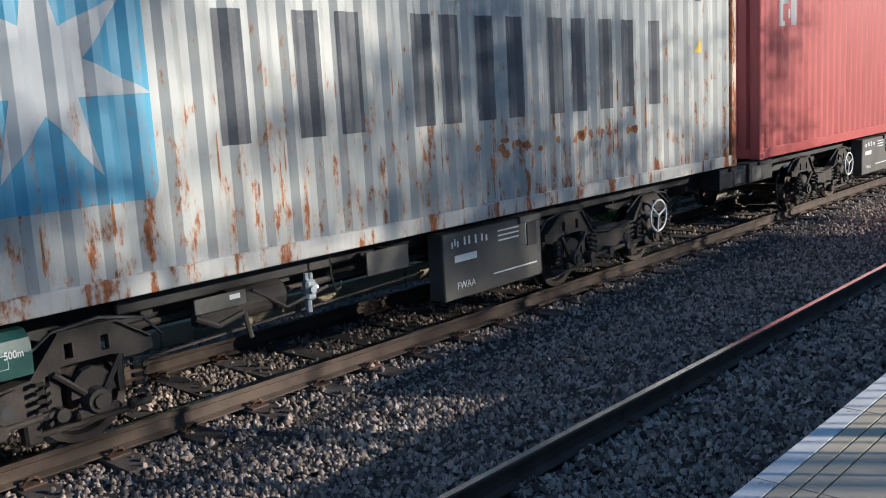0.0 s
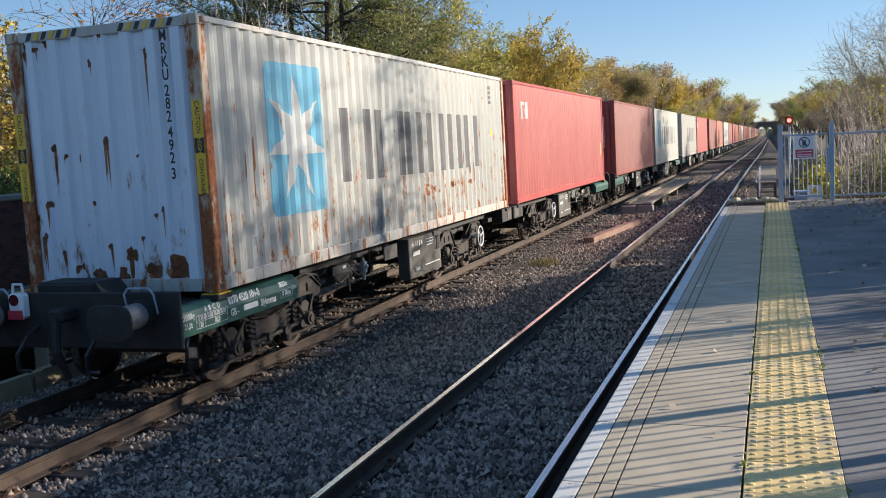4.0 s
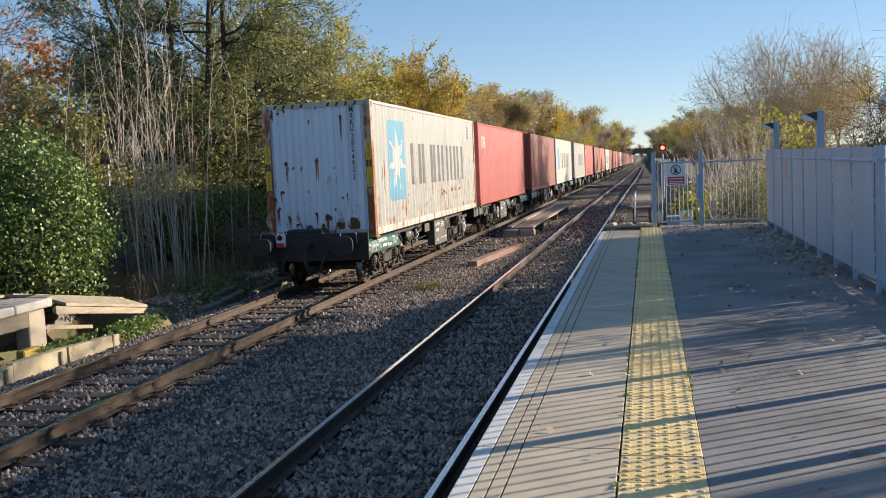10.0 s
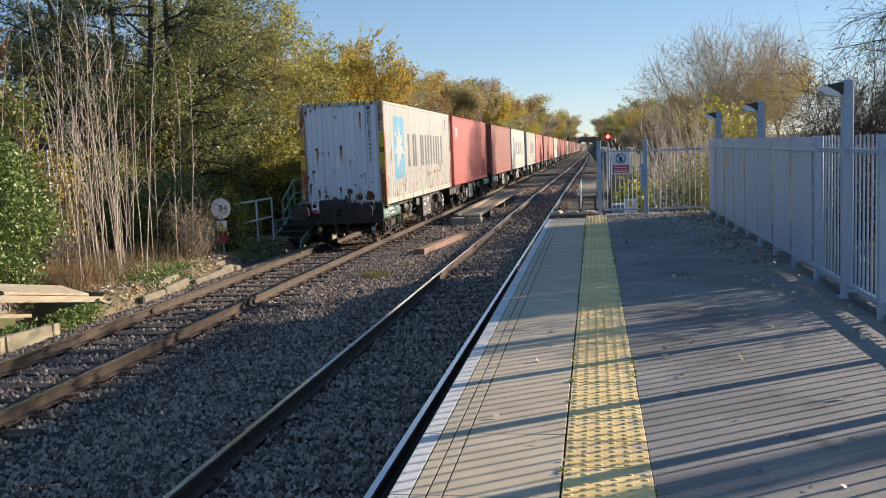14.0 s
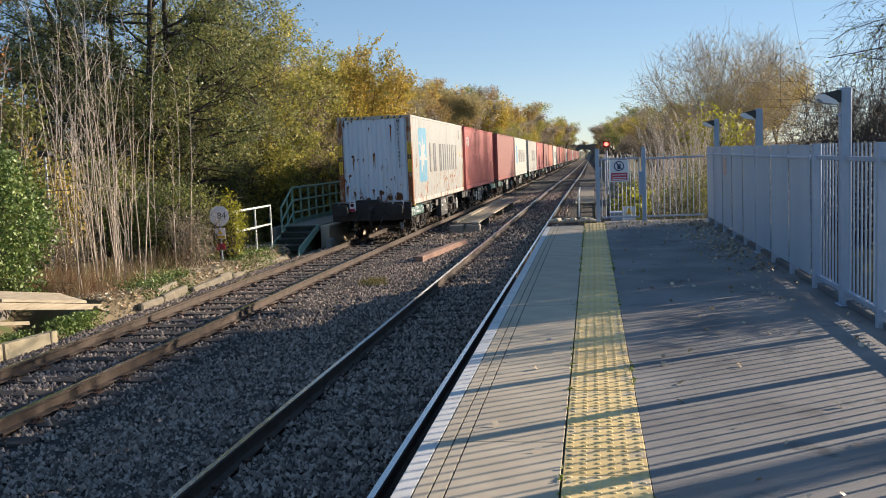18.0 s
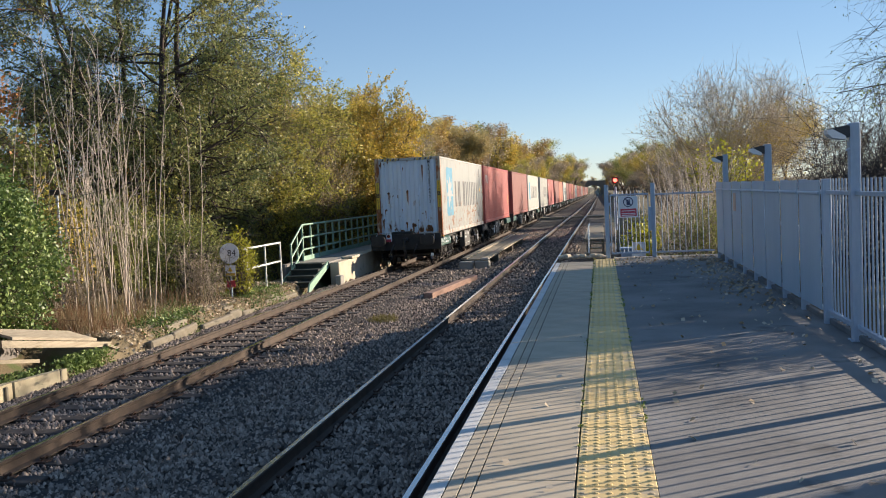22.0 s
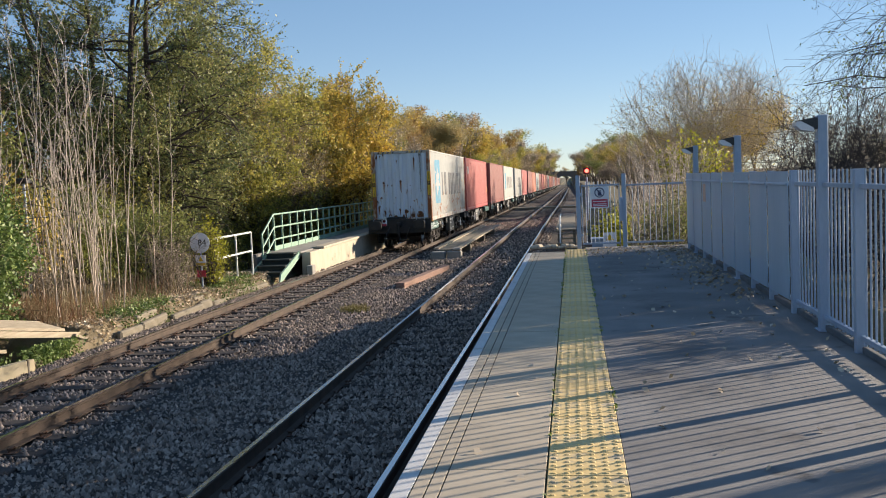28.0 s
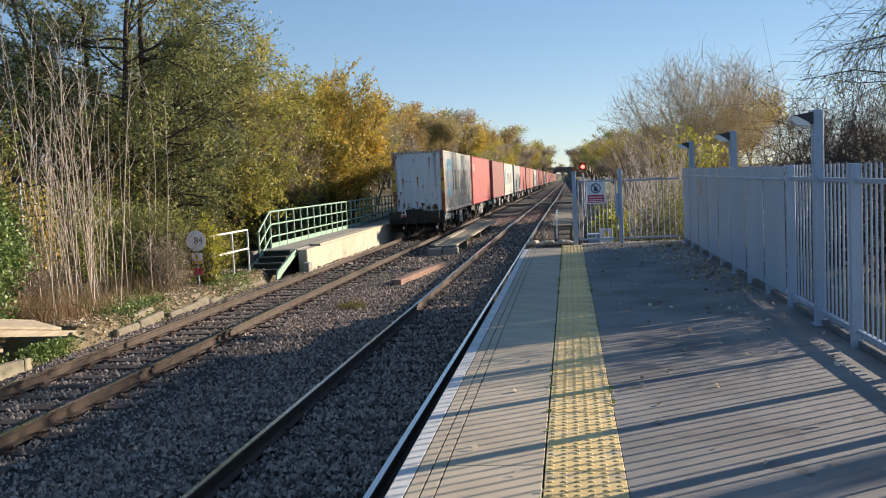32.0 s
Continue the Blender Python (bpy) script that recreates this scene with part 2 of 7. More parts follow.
M["asphalt"] = mat("platform_asphalt", (0.12, 0.117, 0.115), (0.27, 0.26, 0.25), 0.9, scale=0.9, fine=170, bump=0.9, spots=(0.115, 0.11, 0.106), spot_scale=1.3, spot_cut=0.58, dist=0.006)
M["brick"] = mat("platform_wall_brick", (0.14, 0.075, 0.05), (0.2, 0.12, 0.085), 0.9, scale=6, fine=60, bump=0.3)
M["wall_brick"] = mat("dark_red_brown_brick", (0.085, 0.04, 0.032), (0.14, 0.065, 0.05), 0.9, scale=4, fine=40, bump=0.4, stretch=(1, 1, 3), spots=(0.06, 0.035, 0.03), spot_scale=5, spot_cut=0.55)
M["galv"] = mat("galvanised_steel", (0.31, 0.385, 0.49), (0.4, 0.47, 0.575), 0.55, 0.2, scale=3, fine=40, bump=0.05, spots=(0.23, 0.26, 0.32), spot_scale=5, spot_cut=0.64, stretch=(1, 1, 0.3))
M["galv_sheet"] = mat("galvanised_sheet", (0.31, 0.43, 0.56), (0.4, 0.515, 0.63), 0.5, 0.2, scale=1.5, fine=30, bump=0.08, spots=(0.53, 0.56, 0.61), spot_scale=4, spot_cut=0.66, stretch=(1, 1, 0.15))
M["dark_kerb"] = mat("dirty_concrete_kerb", (0.09, 0.095, 0.1), (0.16, 0.165, 0.17), 0.9, scale=4, fine=60, bump=0.3)
M["black"] = mat("black_plastic", (0.02, 0.022, 0.026), (0.035, 0.037, 0.04), 0.5, scale=10, fine=80, bump=0.05)
M["diffuser"] = mat("lamp_diffuser", (0.6, 0.6, 0.62), (0.7, 0.7, 0.72), 0.25, scale=4, fine=40, bump=0.02)
M["sign_white"] = mat("white_sign", (0.72, 0.73, 0.76), (0.8, 0.8, 0.82), 0.45, scale=3, fine=50, bump=0.02)
M["sign_red"] = mat("red_sign_paint", (0.45, 0.03, 0.06), (0.5, 0.05, 0.08), 0.45, scale=3, fine=50, bump=0.02)
M["sign_blue"] = mat("dark_blue_sign_paint", (0.03, 0.035, 0.1), (0.04, 0.05, 0.12), 0.45, scale=3, fine=50, bump=0.02)
M["sign_black"] = mat("black_sign_paint", (0.02, 0.02, 0.022), None, 0.5, bump=0.02)
M["sign_yellow"] = mat("yellow_sign_paint", (0.75, 0.5, 0.03), (0.65, 0.42, 0.03), 0.5, scale=8, fine=60, bump=0.02)
M["signal_red"] = glow("red_signal_lens", (1.0, 0.05, 0.03), 6.0)
M["timber"] = mat("pale_weathered_timber", (0.25, 0.21, 0.15), (0.4, 0.345, 0.255), 0.9, scale=3, fine=70, bump=0.4, stretch=(8, 0.6, 8), spots=(0.2, 0.165, 0.11), spot_scale=2, spot_cut=0.6)
M["timber_red"] = mat("red_brown_timber", (0.23, 0.135, 0.1), (0.33, 0.21, 0.16), 0.9, scale=3, fine=60, bump=0.4, stretch=(6, 0.6, 6))
M["timber_dark"] = mat("dark_walkway_boards", (0.17, 0.145, 0.105), (0.27, 0.235, 0.175), 0.9, scale=4, fine=70, bump=0.3, stretch=(4, 0.6, 4))
M["concrete"] = mat("pale_concrete", (0.40, 0.345, 0.26), (0.52, 0.455, 0.35), 0.88, scale=2, fine=70, bump=0.25, spots=(0.28, 0.24, 0.17), spot_scale=1.6, spot_cut=0.6)
M["kerb"] = mat("tan_weathered_kerb", (0.13, 0.115, 0.085), (0.25, 0.215, 0.16), 0.9, scale=3, fine=60, bump=0.35, spots=(0.13, 0.115, 0.07), spot_scale=2.2, spot_cut=0.56)
M["kerb_pale"] = mat("pale_yellow_kerb_board", (0.4, 0.34, 0.22), (0.52, 0.45, 0.31), 0.9, scale=3, fine=60, bump=0.3, spots=(0.26, 0.23, 0.16), spot_scale=2.0, spot_cut=0.6)
M["concrete_grey"] = mat("grey_concrete", (0.23, 0.22, 0.2), (0.33, 0.31, 0.28), 0.9, scale=3, fine=70, bump=0.3)
# Coping stone, paler than the grey concrete, with darker spots.
M["coping"] = mat("pale_coping_stone", (0.37, 0.35, 0.31), (0.52, 0.49, 0.44), 0.9, scale=3, fine=70, bump=0.35, spots=(0.22, 0.2, 0.165), spot_scale=2.4, spot_cut=0.58)
M["white_steel"] = mat("white_painted_handrail", (0.62, 0.64, 0.62), (0.75, 0.76, 0.74), 0.5, scale=5, fine=60, bump=0.05)
M["green_steel"] = mat("green_painted_railing", (0.21, 0.34, 0.255), (0.29, 0.43, 0.33), 0.5, scale=4, fine=50, bump=0.08)
M["green_dark"] = mat("dark_green_steps", (0.012, 0.02, 0.018), (0.025, 0.035, 0.03), 0.7, scale=5, fine=60)
M["wagon_black"] = mat("grimy_black_steel", (0.012, 0.012, 0.013), (0.028, 0.027, 0.026), 0.7, scale=5, fine=60, bump=0.2, spots=(0.045, 0.036, 0.028), spot_scale=4, spot_cut=0.64)
M["bogie"] = mat("brown_brake_dust_steel", (0.024, 0.02, 0.017), (0.055, 0.045, 0.037), 0.8, scale=5, fine=60, bump=0.3, spots=(0.03, 0.026, 0.024), spot_scale=4, spot_cut=0.58)
M["buffer_grey"] = mat("greasy_grey_steel", (0.16, 0.16, 0.165), (0.24, 0.24, 0.245), 0.55, 0.2, scale=8, fine=60, bump=0.1)
M["wheel"] = mat("worn_wheel_steel", (0.06, 0.05, 0.045), (0.12, 0.1, 0.09), 0.5, 0.6, scale=6, fine=60)
M["tread"] = mat("bright_wheel_tread", (0.5, 0.48, 0.46), None, 0.25, 1.0, bump=0.02)
M["wagon_green"] = mat("dark_green_solebar_paint", (0.02, 0.075, 0.062), (0.035, 0.1, 0.085), 0.42, scale=4, fine=50, bump=0.1, spots=(0.04, 0.045, 0.04), spot_scale=5, spot_cut=0.62)
M["wagon_box"] = mat("grey_equipment_box", (0.055, 0.053, 0.048), (0.1, 0.095, 0.085), 0.6, scale=3, fine=60, bump=0.1)
M["pale_marking"] = mat("pale_stencil_paint", (0.6, 0.62, 0.6), (0.7, 0.71, 0.7), 0.6, bump=0.02)
M["valve"] = mat("pale_blue_valve", (0.23, 0.27, 0.3), (0.33, 0.37, 0.4), 0.5, 0.3, scale=9, fine=80)
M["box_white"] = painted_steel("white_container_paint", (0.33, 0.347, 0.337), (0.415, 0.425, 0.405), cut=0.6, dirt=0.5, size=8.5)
# Same white paint: ends paler and bluer, with their skylight put into the colour.
M["box_white_end_skylit"] = painted_steel("white_container_end_skylit_paint", (0.6, 0.69, 0.8), (0.68, 0.76, 0.86), rust=(0.075, 0.03, 0.016), cut=0.6, dirt=0.3, streak=0.7, size=5.2, lowest=0.06)
M["box_post"] = painted_steel("rusted_corner_post", (0.44, 0.36, 0.27), (0.56, 0.5, 0.42), rust=(0.16, 0.058, 0.024), cut=0.465, dirt=0.5)
M["box_frame"] = painted_steel("white_bottom_rail", (0.42, 0.42, 0.4), (0.5, 0.5, 0.47), cut=0.6, dirt=0.4)
M["rust"] = mat("orange_rust", (0.16, 0.06, 0.025), (0.42, 0.19, 0.075), 0.9, scale=9, fine=60, bump=0.3)
M["rust_dark"] = mat("dark_brown_rust", (0.07, 0.03, 0.016), (0.22, 0.095, 0.04), 0.95, scale=14, fine=70, bump=0.5)
M["blue_paint"] = painted_steel("sky_blue_paint", (0.075, 0.29, 0.45), (0.14, 0.36, 0.5), cut=0.605, dirt=0.25)
M["star_paint"] = painted_steel("white_star_paint", (0.385, 0.41, 0.42), (0.46, 0.48, 0.485), cut=0.61, dirt=0.2)
M["dark_paint"] = mat("faded_black_marking_paint", (0.05, 0.056, 0.068), (0.1, 0.107, 0.118), 0.6, scale=3, fine=40, bump=0.1, spots=(0.22, 0.225, 0.23), spot_scale=5, spot_cut=0.66)
CONTAINER_COLOURS = {
    "red": painted_steel("red_container_paint", (0.36, 0.07, 0.066), (0.43, 0.115, 0.105), cut=0.70, dirt=0.3),
    "maroon": painted_steel("maroon_container_paint", (0.24, 0.078, 0.07), (0.31, 0.115, 0.1), cut=0.68, dirt=0.4),
    "white": painted_steel("pale_container_paint", (0.43, 0.43, 0.4), (0.5, 0.49, 0.45), cut=0.65, dirt=0.35),
    "grey": painted_steel("grey_container_paint", (0.33, 0.33, 0.31), (0.4, 0.4, 0.37), cut=0.65, dirt=0.4),
    "orange": painted_steel("orange_red_container_paint", (0.4, 0.12, 0.07), (0.46, 0.17, 0.11), cut=0.69, dirt=0.3),
}
M["bark"] = mat("brown_grey_bark", (0.065, 0.052, 0.04), (0.125, 0.105, 0.085), 0.95, scale=7, fine=60, bump=0.5)
M["bark_pale"] = mat("pale_sapling_bark", (0.44, 0.36, 0.29), (0.6, 0.52, 0.44), 0.9, scale=7, fine=60, bump=0.2)
M["bark_tan"] = mat("sunlit_tan_bark", (0.17, 0.14, 0.105), (0.28, 0.235, 0.18), 0.9, scale=7, fine=60, bump=0.3)
M["twig_tan"] = mat("pale_tan_twigs", (0.36, 0.3, 0.21), (0.52, 0.44, 0.32), 0.9, scale=7, fine=60, bump=0.2)
M["bark_dark"] = mat("dark_twig_bark", (0.04, 0.03, 0.028), (0.075, 0.06, 0.055), 0.95, scale=7, fine=60, bump=0.3)
M["ivy"] = leaf_mat("glossy_ivy_leaves", [(0.03, 0.06, 0.016), (0.085, 0.14, 0.033), (0.2, 0.275, 0.075), (0.42, 0.48, 0.18)], 0.2)
M["leaf_olive"] = leaf_mat("olive_autumn_leaves", [(0.1, 0.13, 0.035), (0.27, 0.28, 0.06), (0.48, 0.43, 0.09), (0.66, 0.55, 0.13)], 0.45)
M["moss"] = leaf_mat("bright_green_moss", [(0.12, 0.17, 0.03), (0.25, 0.3, 0.05), (0.34, 0.36, 0.08)], 0.2)
M["leaf_dim"] = leaf_mat("dim_green_gold_leaves", [(0.05, 0.08, 0.033), (0.14, 0.175, 0.062), (0.3, 0.305, 0.105), (0.5, 0.46, 0.16)], 0.4)
M["leaf_green"] = leaf_mat("dull_green_leaves", [(0.08, 0.115, 0.035), (0.21, 0.24, 0.065), (0.38, 0.38, 0.1)])
M["leaf_gold"] = leaf_mat("golden_autumn_leaves", [(0.2, 0.2, 0.05), (0.42, 0.35, 0.07), (0.66, 0.48, 0.08), (0.68, 0.42, 0.06)])
M["leaf_rust"] = leaf_mat("rust_brown_leaves", [(0.319, 0.137, 0.034), (0.501, 0.227, 0.057), (0.227, 0.137, 0.046)])
M["leaf_umber"] = leaf_mat("russet_brown_leaves", [(0.17, 0.12, 0.05), (0.33, 0.2, 0.075), (0.42, 0.29, 0.1), (0.28, 0.25, 0.08)], 0.4)
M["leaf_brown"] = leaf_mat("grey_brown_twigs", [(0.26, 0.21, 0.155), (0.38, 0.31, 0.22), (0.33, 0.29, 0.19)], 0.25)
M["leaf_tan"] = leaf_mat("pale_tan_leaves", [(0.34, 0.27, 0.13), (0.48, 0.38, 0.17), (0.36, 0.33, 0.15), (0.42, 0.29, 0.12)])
M["leaf_lime"] = leaf_mat("bright_yellow_green_leaves", [(0.3, 0.34, 0.03), (0.42, 0.4, 0.035), (0.22, 0.27, 0.03)], 0.45)
M["grass"] = leaf_mat("dry_and_green_grass", [(0.14, 0.16, 0.035), (0.28, 0.24, 0.07), (0.24, 0.17, 0.09)], 0.3)
M["dead"] = leaf_mat("dry_reddish_stalks", [(0.45, 0.34, 0.2), (0.32, 0.16, 0.085), (0.52, 0.43, 0.27), (0.22, 0.22, 0.08)], 0.3)
M["fallen"] = leaf_mat("fallen_leaves", [(0.5, 0.42, 0.3), (0.34, 0.24, 0.13), (0.6, 0.52, 0.4), (0.25, 0.17, 0.1)], 0.1)
M["soil"] = mat("leaf_litter_soil", (0.09, 0.073, 0.042), (0.19, 0.15, 0.09), 0.95, scale=2.0, fine=30, bump=0.8, spots=(0.09, 0.11, 0.04), spot_scale=0.7, spot_cut=0.52, dist=0.04)
M["bridge"] = mat("dark_bridge_brick", (0.15, 0.135, 0.125), (0.22, 0.2, 0.18), 0.9, scale=2, fine=20, bump=0.2)
# ---- mesh tools ----
class Build:
    """Collects vertices and faces for one mesh."""

    def __init__(self):
        self.v, self.f, self.m = [], [], []

    def add(self, verts, faces, slot=0, at=None):
        o = len(self.v)
        self.v += [tuple(at @ Vector(p)) for p in verts] if at else [tuple(p) for p in verts]
        self.f += [tuple(i + o for i in f) for f in faces]
        self.m += [slot] * len(faces)
        return self

    def box(self, x0, x1, y0, y1, z0, z1, bevel=0.0, slot=0, at=None):
        b = min(bevel, (x1 - x0) * 0.45, (y1 - y0) * 0.45, (z1 - z0) * 0.45)
        if b <= 0:
            v = [(x, y, z) for x in (x0, x1) for y in (y0, y1) for z in (z0, z1)]
            return self.add(v, [(0, 1, 3, 2), (4, 6, 7, 5), (0, 4, 5, 1), (2, 3, 7, 6), (0, 2, 6, 4), (1, 5, 7, 3)], slot, at)
        v, idx = [], {}
        for i, (x, sx) in enumerate(((x0, 1), (x1, -1))):
            for j, (y, sy) in enumerate(((y0, 1), (y1, -1))):
                for k, (z, sz) in enumerate(((z0, 1), (z1, -1))):
                    for a in range(3):
                        idx[i, j, k, a] = len(v)
                        v.append((x + (0 if a == 0 else sx * b), y + (0 if a == 1 else sy * b), z + (0 if a == 2 else sz * b)))
        f = []
        for i in (0, 1):
            q = [idx[i, 0, 0, 0], idx[i, 1, 0, 0], idx[i, 1, 1, 0], idx[i, 0, 1, 0]]
            f.append(tuple(q if i else q[::-1]))
            q = [idx[0, i, 0, 1], idx[1, i, 0, 1], idx[1, i, 1, 1], idx[0, i, 1, 1]]
            f.append(tuple(q[::-1] if i else q))
            q = [idx[0, 0, i, 2], idx[1, 0, i, 2], idx[1, 1, i, 2], idx[0, 1, i, 2]]
            f.append(tuple(q if i else q[::-1]))
        for i in (0, 1):
            for j in (0, 1):
                q = [idx[i, j, 0, 0], idx[i, j, 0, 1], idx[i, j, 1, 1], idx[i, j, 1, 0]]
                f.append(tuple(q if i == j else q[::-1]))
                q = [idx[i, 0, j, 0], idx[i, 0, j, 2], idx[i, 1, j, 2], idx[i, 1, j, 0]]
                f.append(tuple(q[::-1] if i == j else q))
                q = [idx[0, i, j, 1], idx[0, i, j, 2], idx[1, i, j, 2], idx[1, i, j, 1]]
                f.append(tuple(q if i == j else q[::-1]))
                for k in (0, 1):
                    q = [idx[i, j, k, 0], idx[i, j, k, 1], idx[i, j, k, 2]]
                    f.append(tuple(q if (i + j + k) % 2 else q[::-1]))
        return self.add(v, f, slot, at)

    def tube(self, p0, p1, r0, r1=None, n=8, caps=True, slot=0):
        p0, p1 = Vector(p0), Vector(p1)
        r1 = r0 if r1 is None else r1
        d = (p1 - p0)
        if d.length < 1e-6:
            return self
        q = d.to_track_quat("Z", "Y").to_matrix()
        v = []
        for p, r in ((p0, r0), (p1, r1)):
            v += [tuple(p + q @ Vector((r * math.cos(2 * math.pi * i / n), r * math.sin(2 * math.pi * i / n), 0))) for i in range(n)]
        f = [(i, (i + 1) % n, n + (i + 1) % n, n + i) for i in range(n)]
        if caps:
            f += [tuple(range(n))[::-1], tuple(range(n, 2 * n))]
        return self.add(v, f, slot)

    def path(self, pts, r, n=6, slot=0):
        for a, b in zip(pts, pts[1:]):
            self.tube(a, b, r, r, n, True, slot)
        return self

    def prism(self, poly, axis, a, b, slot=0, at=None):
        """A flat outline pushed through from a to b along an axis; the outline is in the two other axes, in order."""
        n = len(poly)

        def put(p, h):
            return (h, p[0], p[1]) if axis == "x" else (p[0], h, p[1]) if axis == "y" else (p[0], p[1], h)
        v = [put(p, a) for p in poly] + [put(p, b) for p in poly]
        f = [(i, (i + 1) % n, n + (i + 1) % n, n + i) for i in range(n)] + [tuple(range(n))[::-1], tuple(range(n, 2 * n))]
        return self.add(v, f, slot, at)

    def mesh(self, name, mats, flat=True, weld=0.0):
        me = bpy.data.meshes.new(name)
        me.from_pydata(self.v, [], self.f)
        for m in mats if isinstance(mats, (list, tuple)) else [mats]:
            me.materials.append(m)
        if len(set(self.m)) > 1:
            me.polygons.foreach_set("material_index", self.m)
        bm = bmesh.new()
        bm.from_mesh(me)
        if weld:
            bmesh.ops.remove_doubles(bm, verts=bm.verts, dist=weld)
        bmesh.ops.recalc_face_normals(bm, faces=bm.faces)
        bm.to_mesh(me)
        bm.free()
        if not flat:
            me.polygons.foreach_set("use_smooth", [True] * len(me.polygons))
        me.update()
        return me


def part(name, b, mats, parent=None, label="", at=None, flat=True):
    """One mesh object from a Build (or a ready mesh) under its thing."""
    me = b if isinstance(b, bpy.types.Mesh) else b.mesh(name, mats, flat)
    ob = new(name, me)
    if parent:
        ob.parent = parent
    if at:
        ob.matrix_basis = at
    if label:
        ob["label"] = label
    return ob


def thing(name, label, category, at=None, group="", kind=""):
    ob = new(name)
    ob.empty_display_size = 0.2
    if at:
        ob.matrix_basis = at
    return tagged(ob, label, category, group, kind)


def raw_mesh(name, verts, faces, mats):
    me = bpy.data.meshes.new(name)
    me.from_pydata(verts, [], faces)
    for m in mats:
        me.materials.append(m)
    me.update()
    return me


def text_part(name, words, size, material, parent, m, label="", narrow=1.0):
    """Raised lettering in the built-in font, turned into a mesh."""
    cu = bpy.data.curves.new(name, "FONT")
    cu.body, cu.size, cu.extrude, cu.align_x, cu.align_y = words, size, 0.0015, "CENTER", "CENTER"
    cu.resolution_u = 3
    cu.offset = 0.018 * size * (narrow < 1)
    tmp = bpy.data.objects.new(name, cu)
    scene.collection.objects.link(tmp)
    me = bpy.data.meshes.new_from_object(tmp.evaluated_get(bpy.context.evaluated_depsgraph_get()))
    bpy.data.objects.remove(tmp)
    me.materials.clear()
    me.materials.append(material)
    ob = new(name, me)
    ob.parent, ob.matrix_basis = parent, m @ Matrix.Diagonal((narrow, 1, 1, 1))
    if label:
        ob["label"] = label
    return ob


# ---- ground ----
def ground_z(x, y):
    t = rail_z(max(y, -50))
    bed = t - 0.6
    if x < -7.8:
        bank = t + 0.02 + 0.12 * noise.noise(Vector((x * 0.5, y * 0.5, 0)))
        hill = 9.0 * smooth(22, 70, -x) * smooth(70, 180, y)
        low = -1.2 * smooth(9.5, 12, -x) * smooth(27, 31, y) * (1 - smooth(46, 52, y))
        pit = -0.55 * smooth(8.1, 8.4, -x) * (1 - smooth(9.6, 10.0, -x)) * (1 - smooth(15.4, 16.4, y)) * smooth(-12, -8, y)
        return bed + (bank - bed) * smooth(7.8, 8.3, -x) + hill + low + pit
    if x > 0.2:
        if y < 20.2:
            return -1.25 if x < 3.4 else -1.25 + 1.1 * smooth(3.4, 4.2, x)
        return bed + 0.33 + (0.75 + 0.0055 * min(y, 700)) * smooth(1.6, 4.5, x) * (1 - 0.4 * smooth(30, 80, y)) + 2.5 * smooth(8, 60, x) * smooth(20, 80, y)
    return bed


def grid_lines(spans):
    out = []
    for a, b, step in spans:
        k = max(1, round((b - a) / step))
        out += [a + (b - a) * i / k for i in range(k)]
    return out + [spans[-1][1]]


gx = grid_lines([(-1500, -300, 200), (-300, -60, 20), (-60, -16, 4), (-16, -8.5, 0.5), (-8.5, -7.7, 0.2), (-7.7, 0.2, 0.9), (0.2, 6, 0.4), (6, 40, 3), (40, 300, 25), (300, 1500, 200)])
gy = grid_lines([(-1500, -60, 180), (-60, -6, 5), (-6, 60, 0.8), (60, 300, 8), (300, 800, 40), (800, 3000, 300)])
gv = [(x, y, ground_z(x, y)) for y in gy for x in gx]
gf = [(j * len(gx) + i, j * len(gx) + i + 1, (j + 1) * len(gx) + i + 1, (j + 1) * len(gx) + i) for j in range(len(gy) - 1) for i in range(len(gx) - 1)]
ground = new("ground", raw_mesh("ground", gv, gf, [M["soil"]]))
tagged(ground, "dark soil with leaf litter and ivy beside the railway", "ground", kind="structure")
bed_rows = grid_lines([(-30, 60, 1.0), (60, 700, 12)])
bed_v, bed_f = [], []
for j, y in enumerate(bed_rows):
    t, cx = rail_z(y), (far_x(y), near_x(y))
    for x, dz in ((min(cx[0] - 2.2, -8.05), -0.38), (cx[0] - 1.35, -0.2), (cx[0] + 1.35, -0.2), (cx[1] - 2.2, -0.26), (cx[1] - 1.35, -0.2), (cx[1] + 1.3, -0.2), (0.3 + 1.4 * smooth(20, 24, y), -0.26)):
        bed_v.append((x, y, t + dz))
for j in range(len(bed_rows) - 1):
    bed_f += [(j * 7 + i, j * 7 + i + 1, j * 7 + i + 8, j * 7 + i + 7) for i in range(6)]
bed = tagged(new("ballast_bed", raw_mesh("ballast_bed", bed_v, bed_f, [M["ballast"]])), "brown-grey crushed stone ballast under two railway tracks", "ballast", kind="structure")


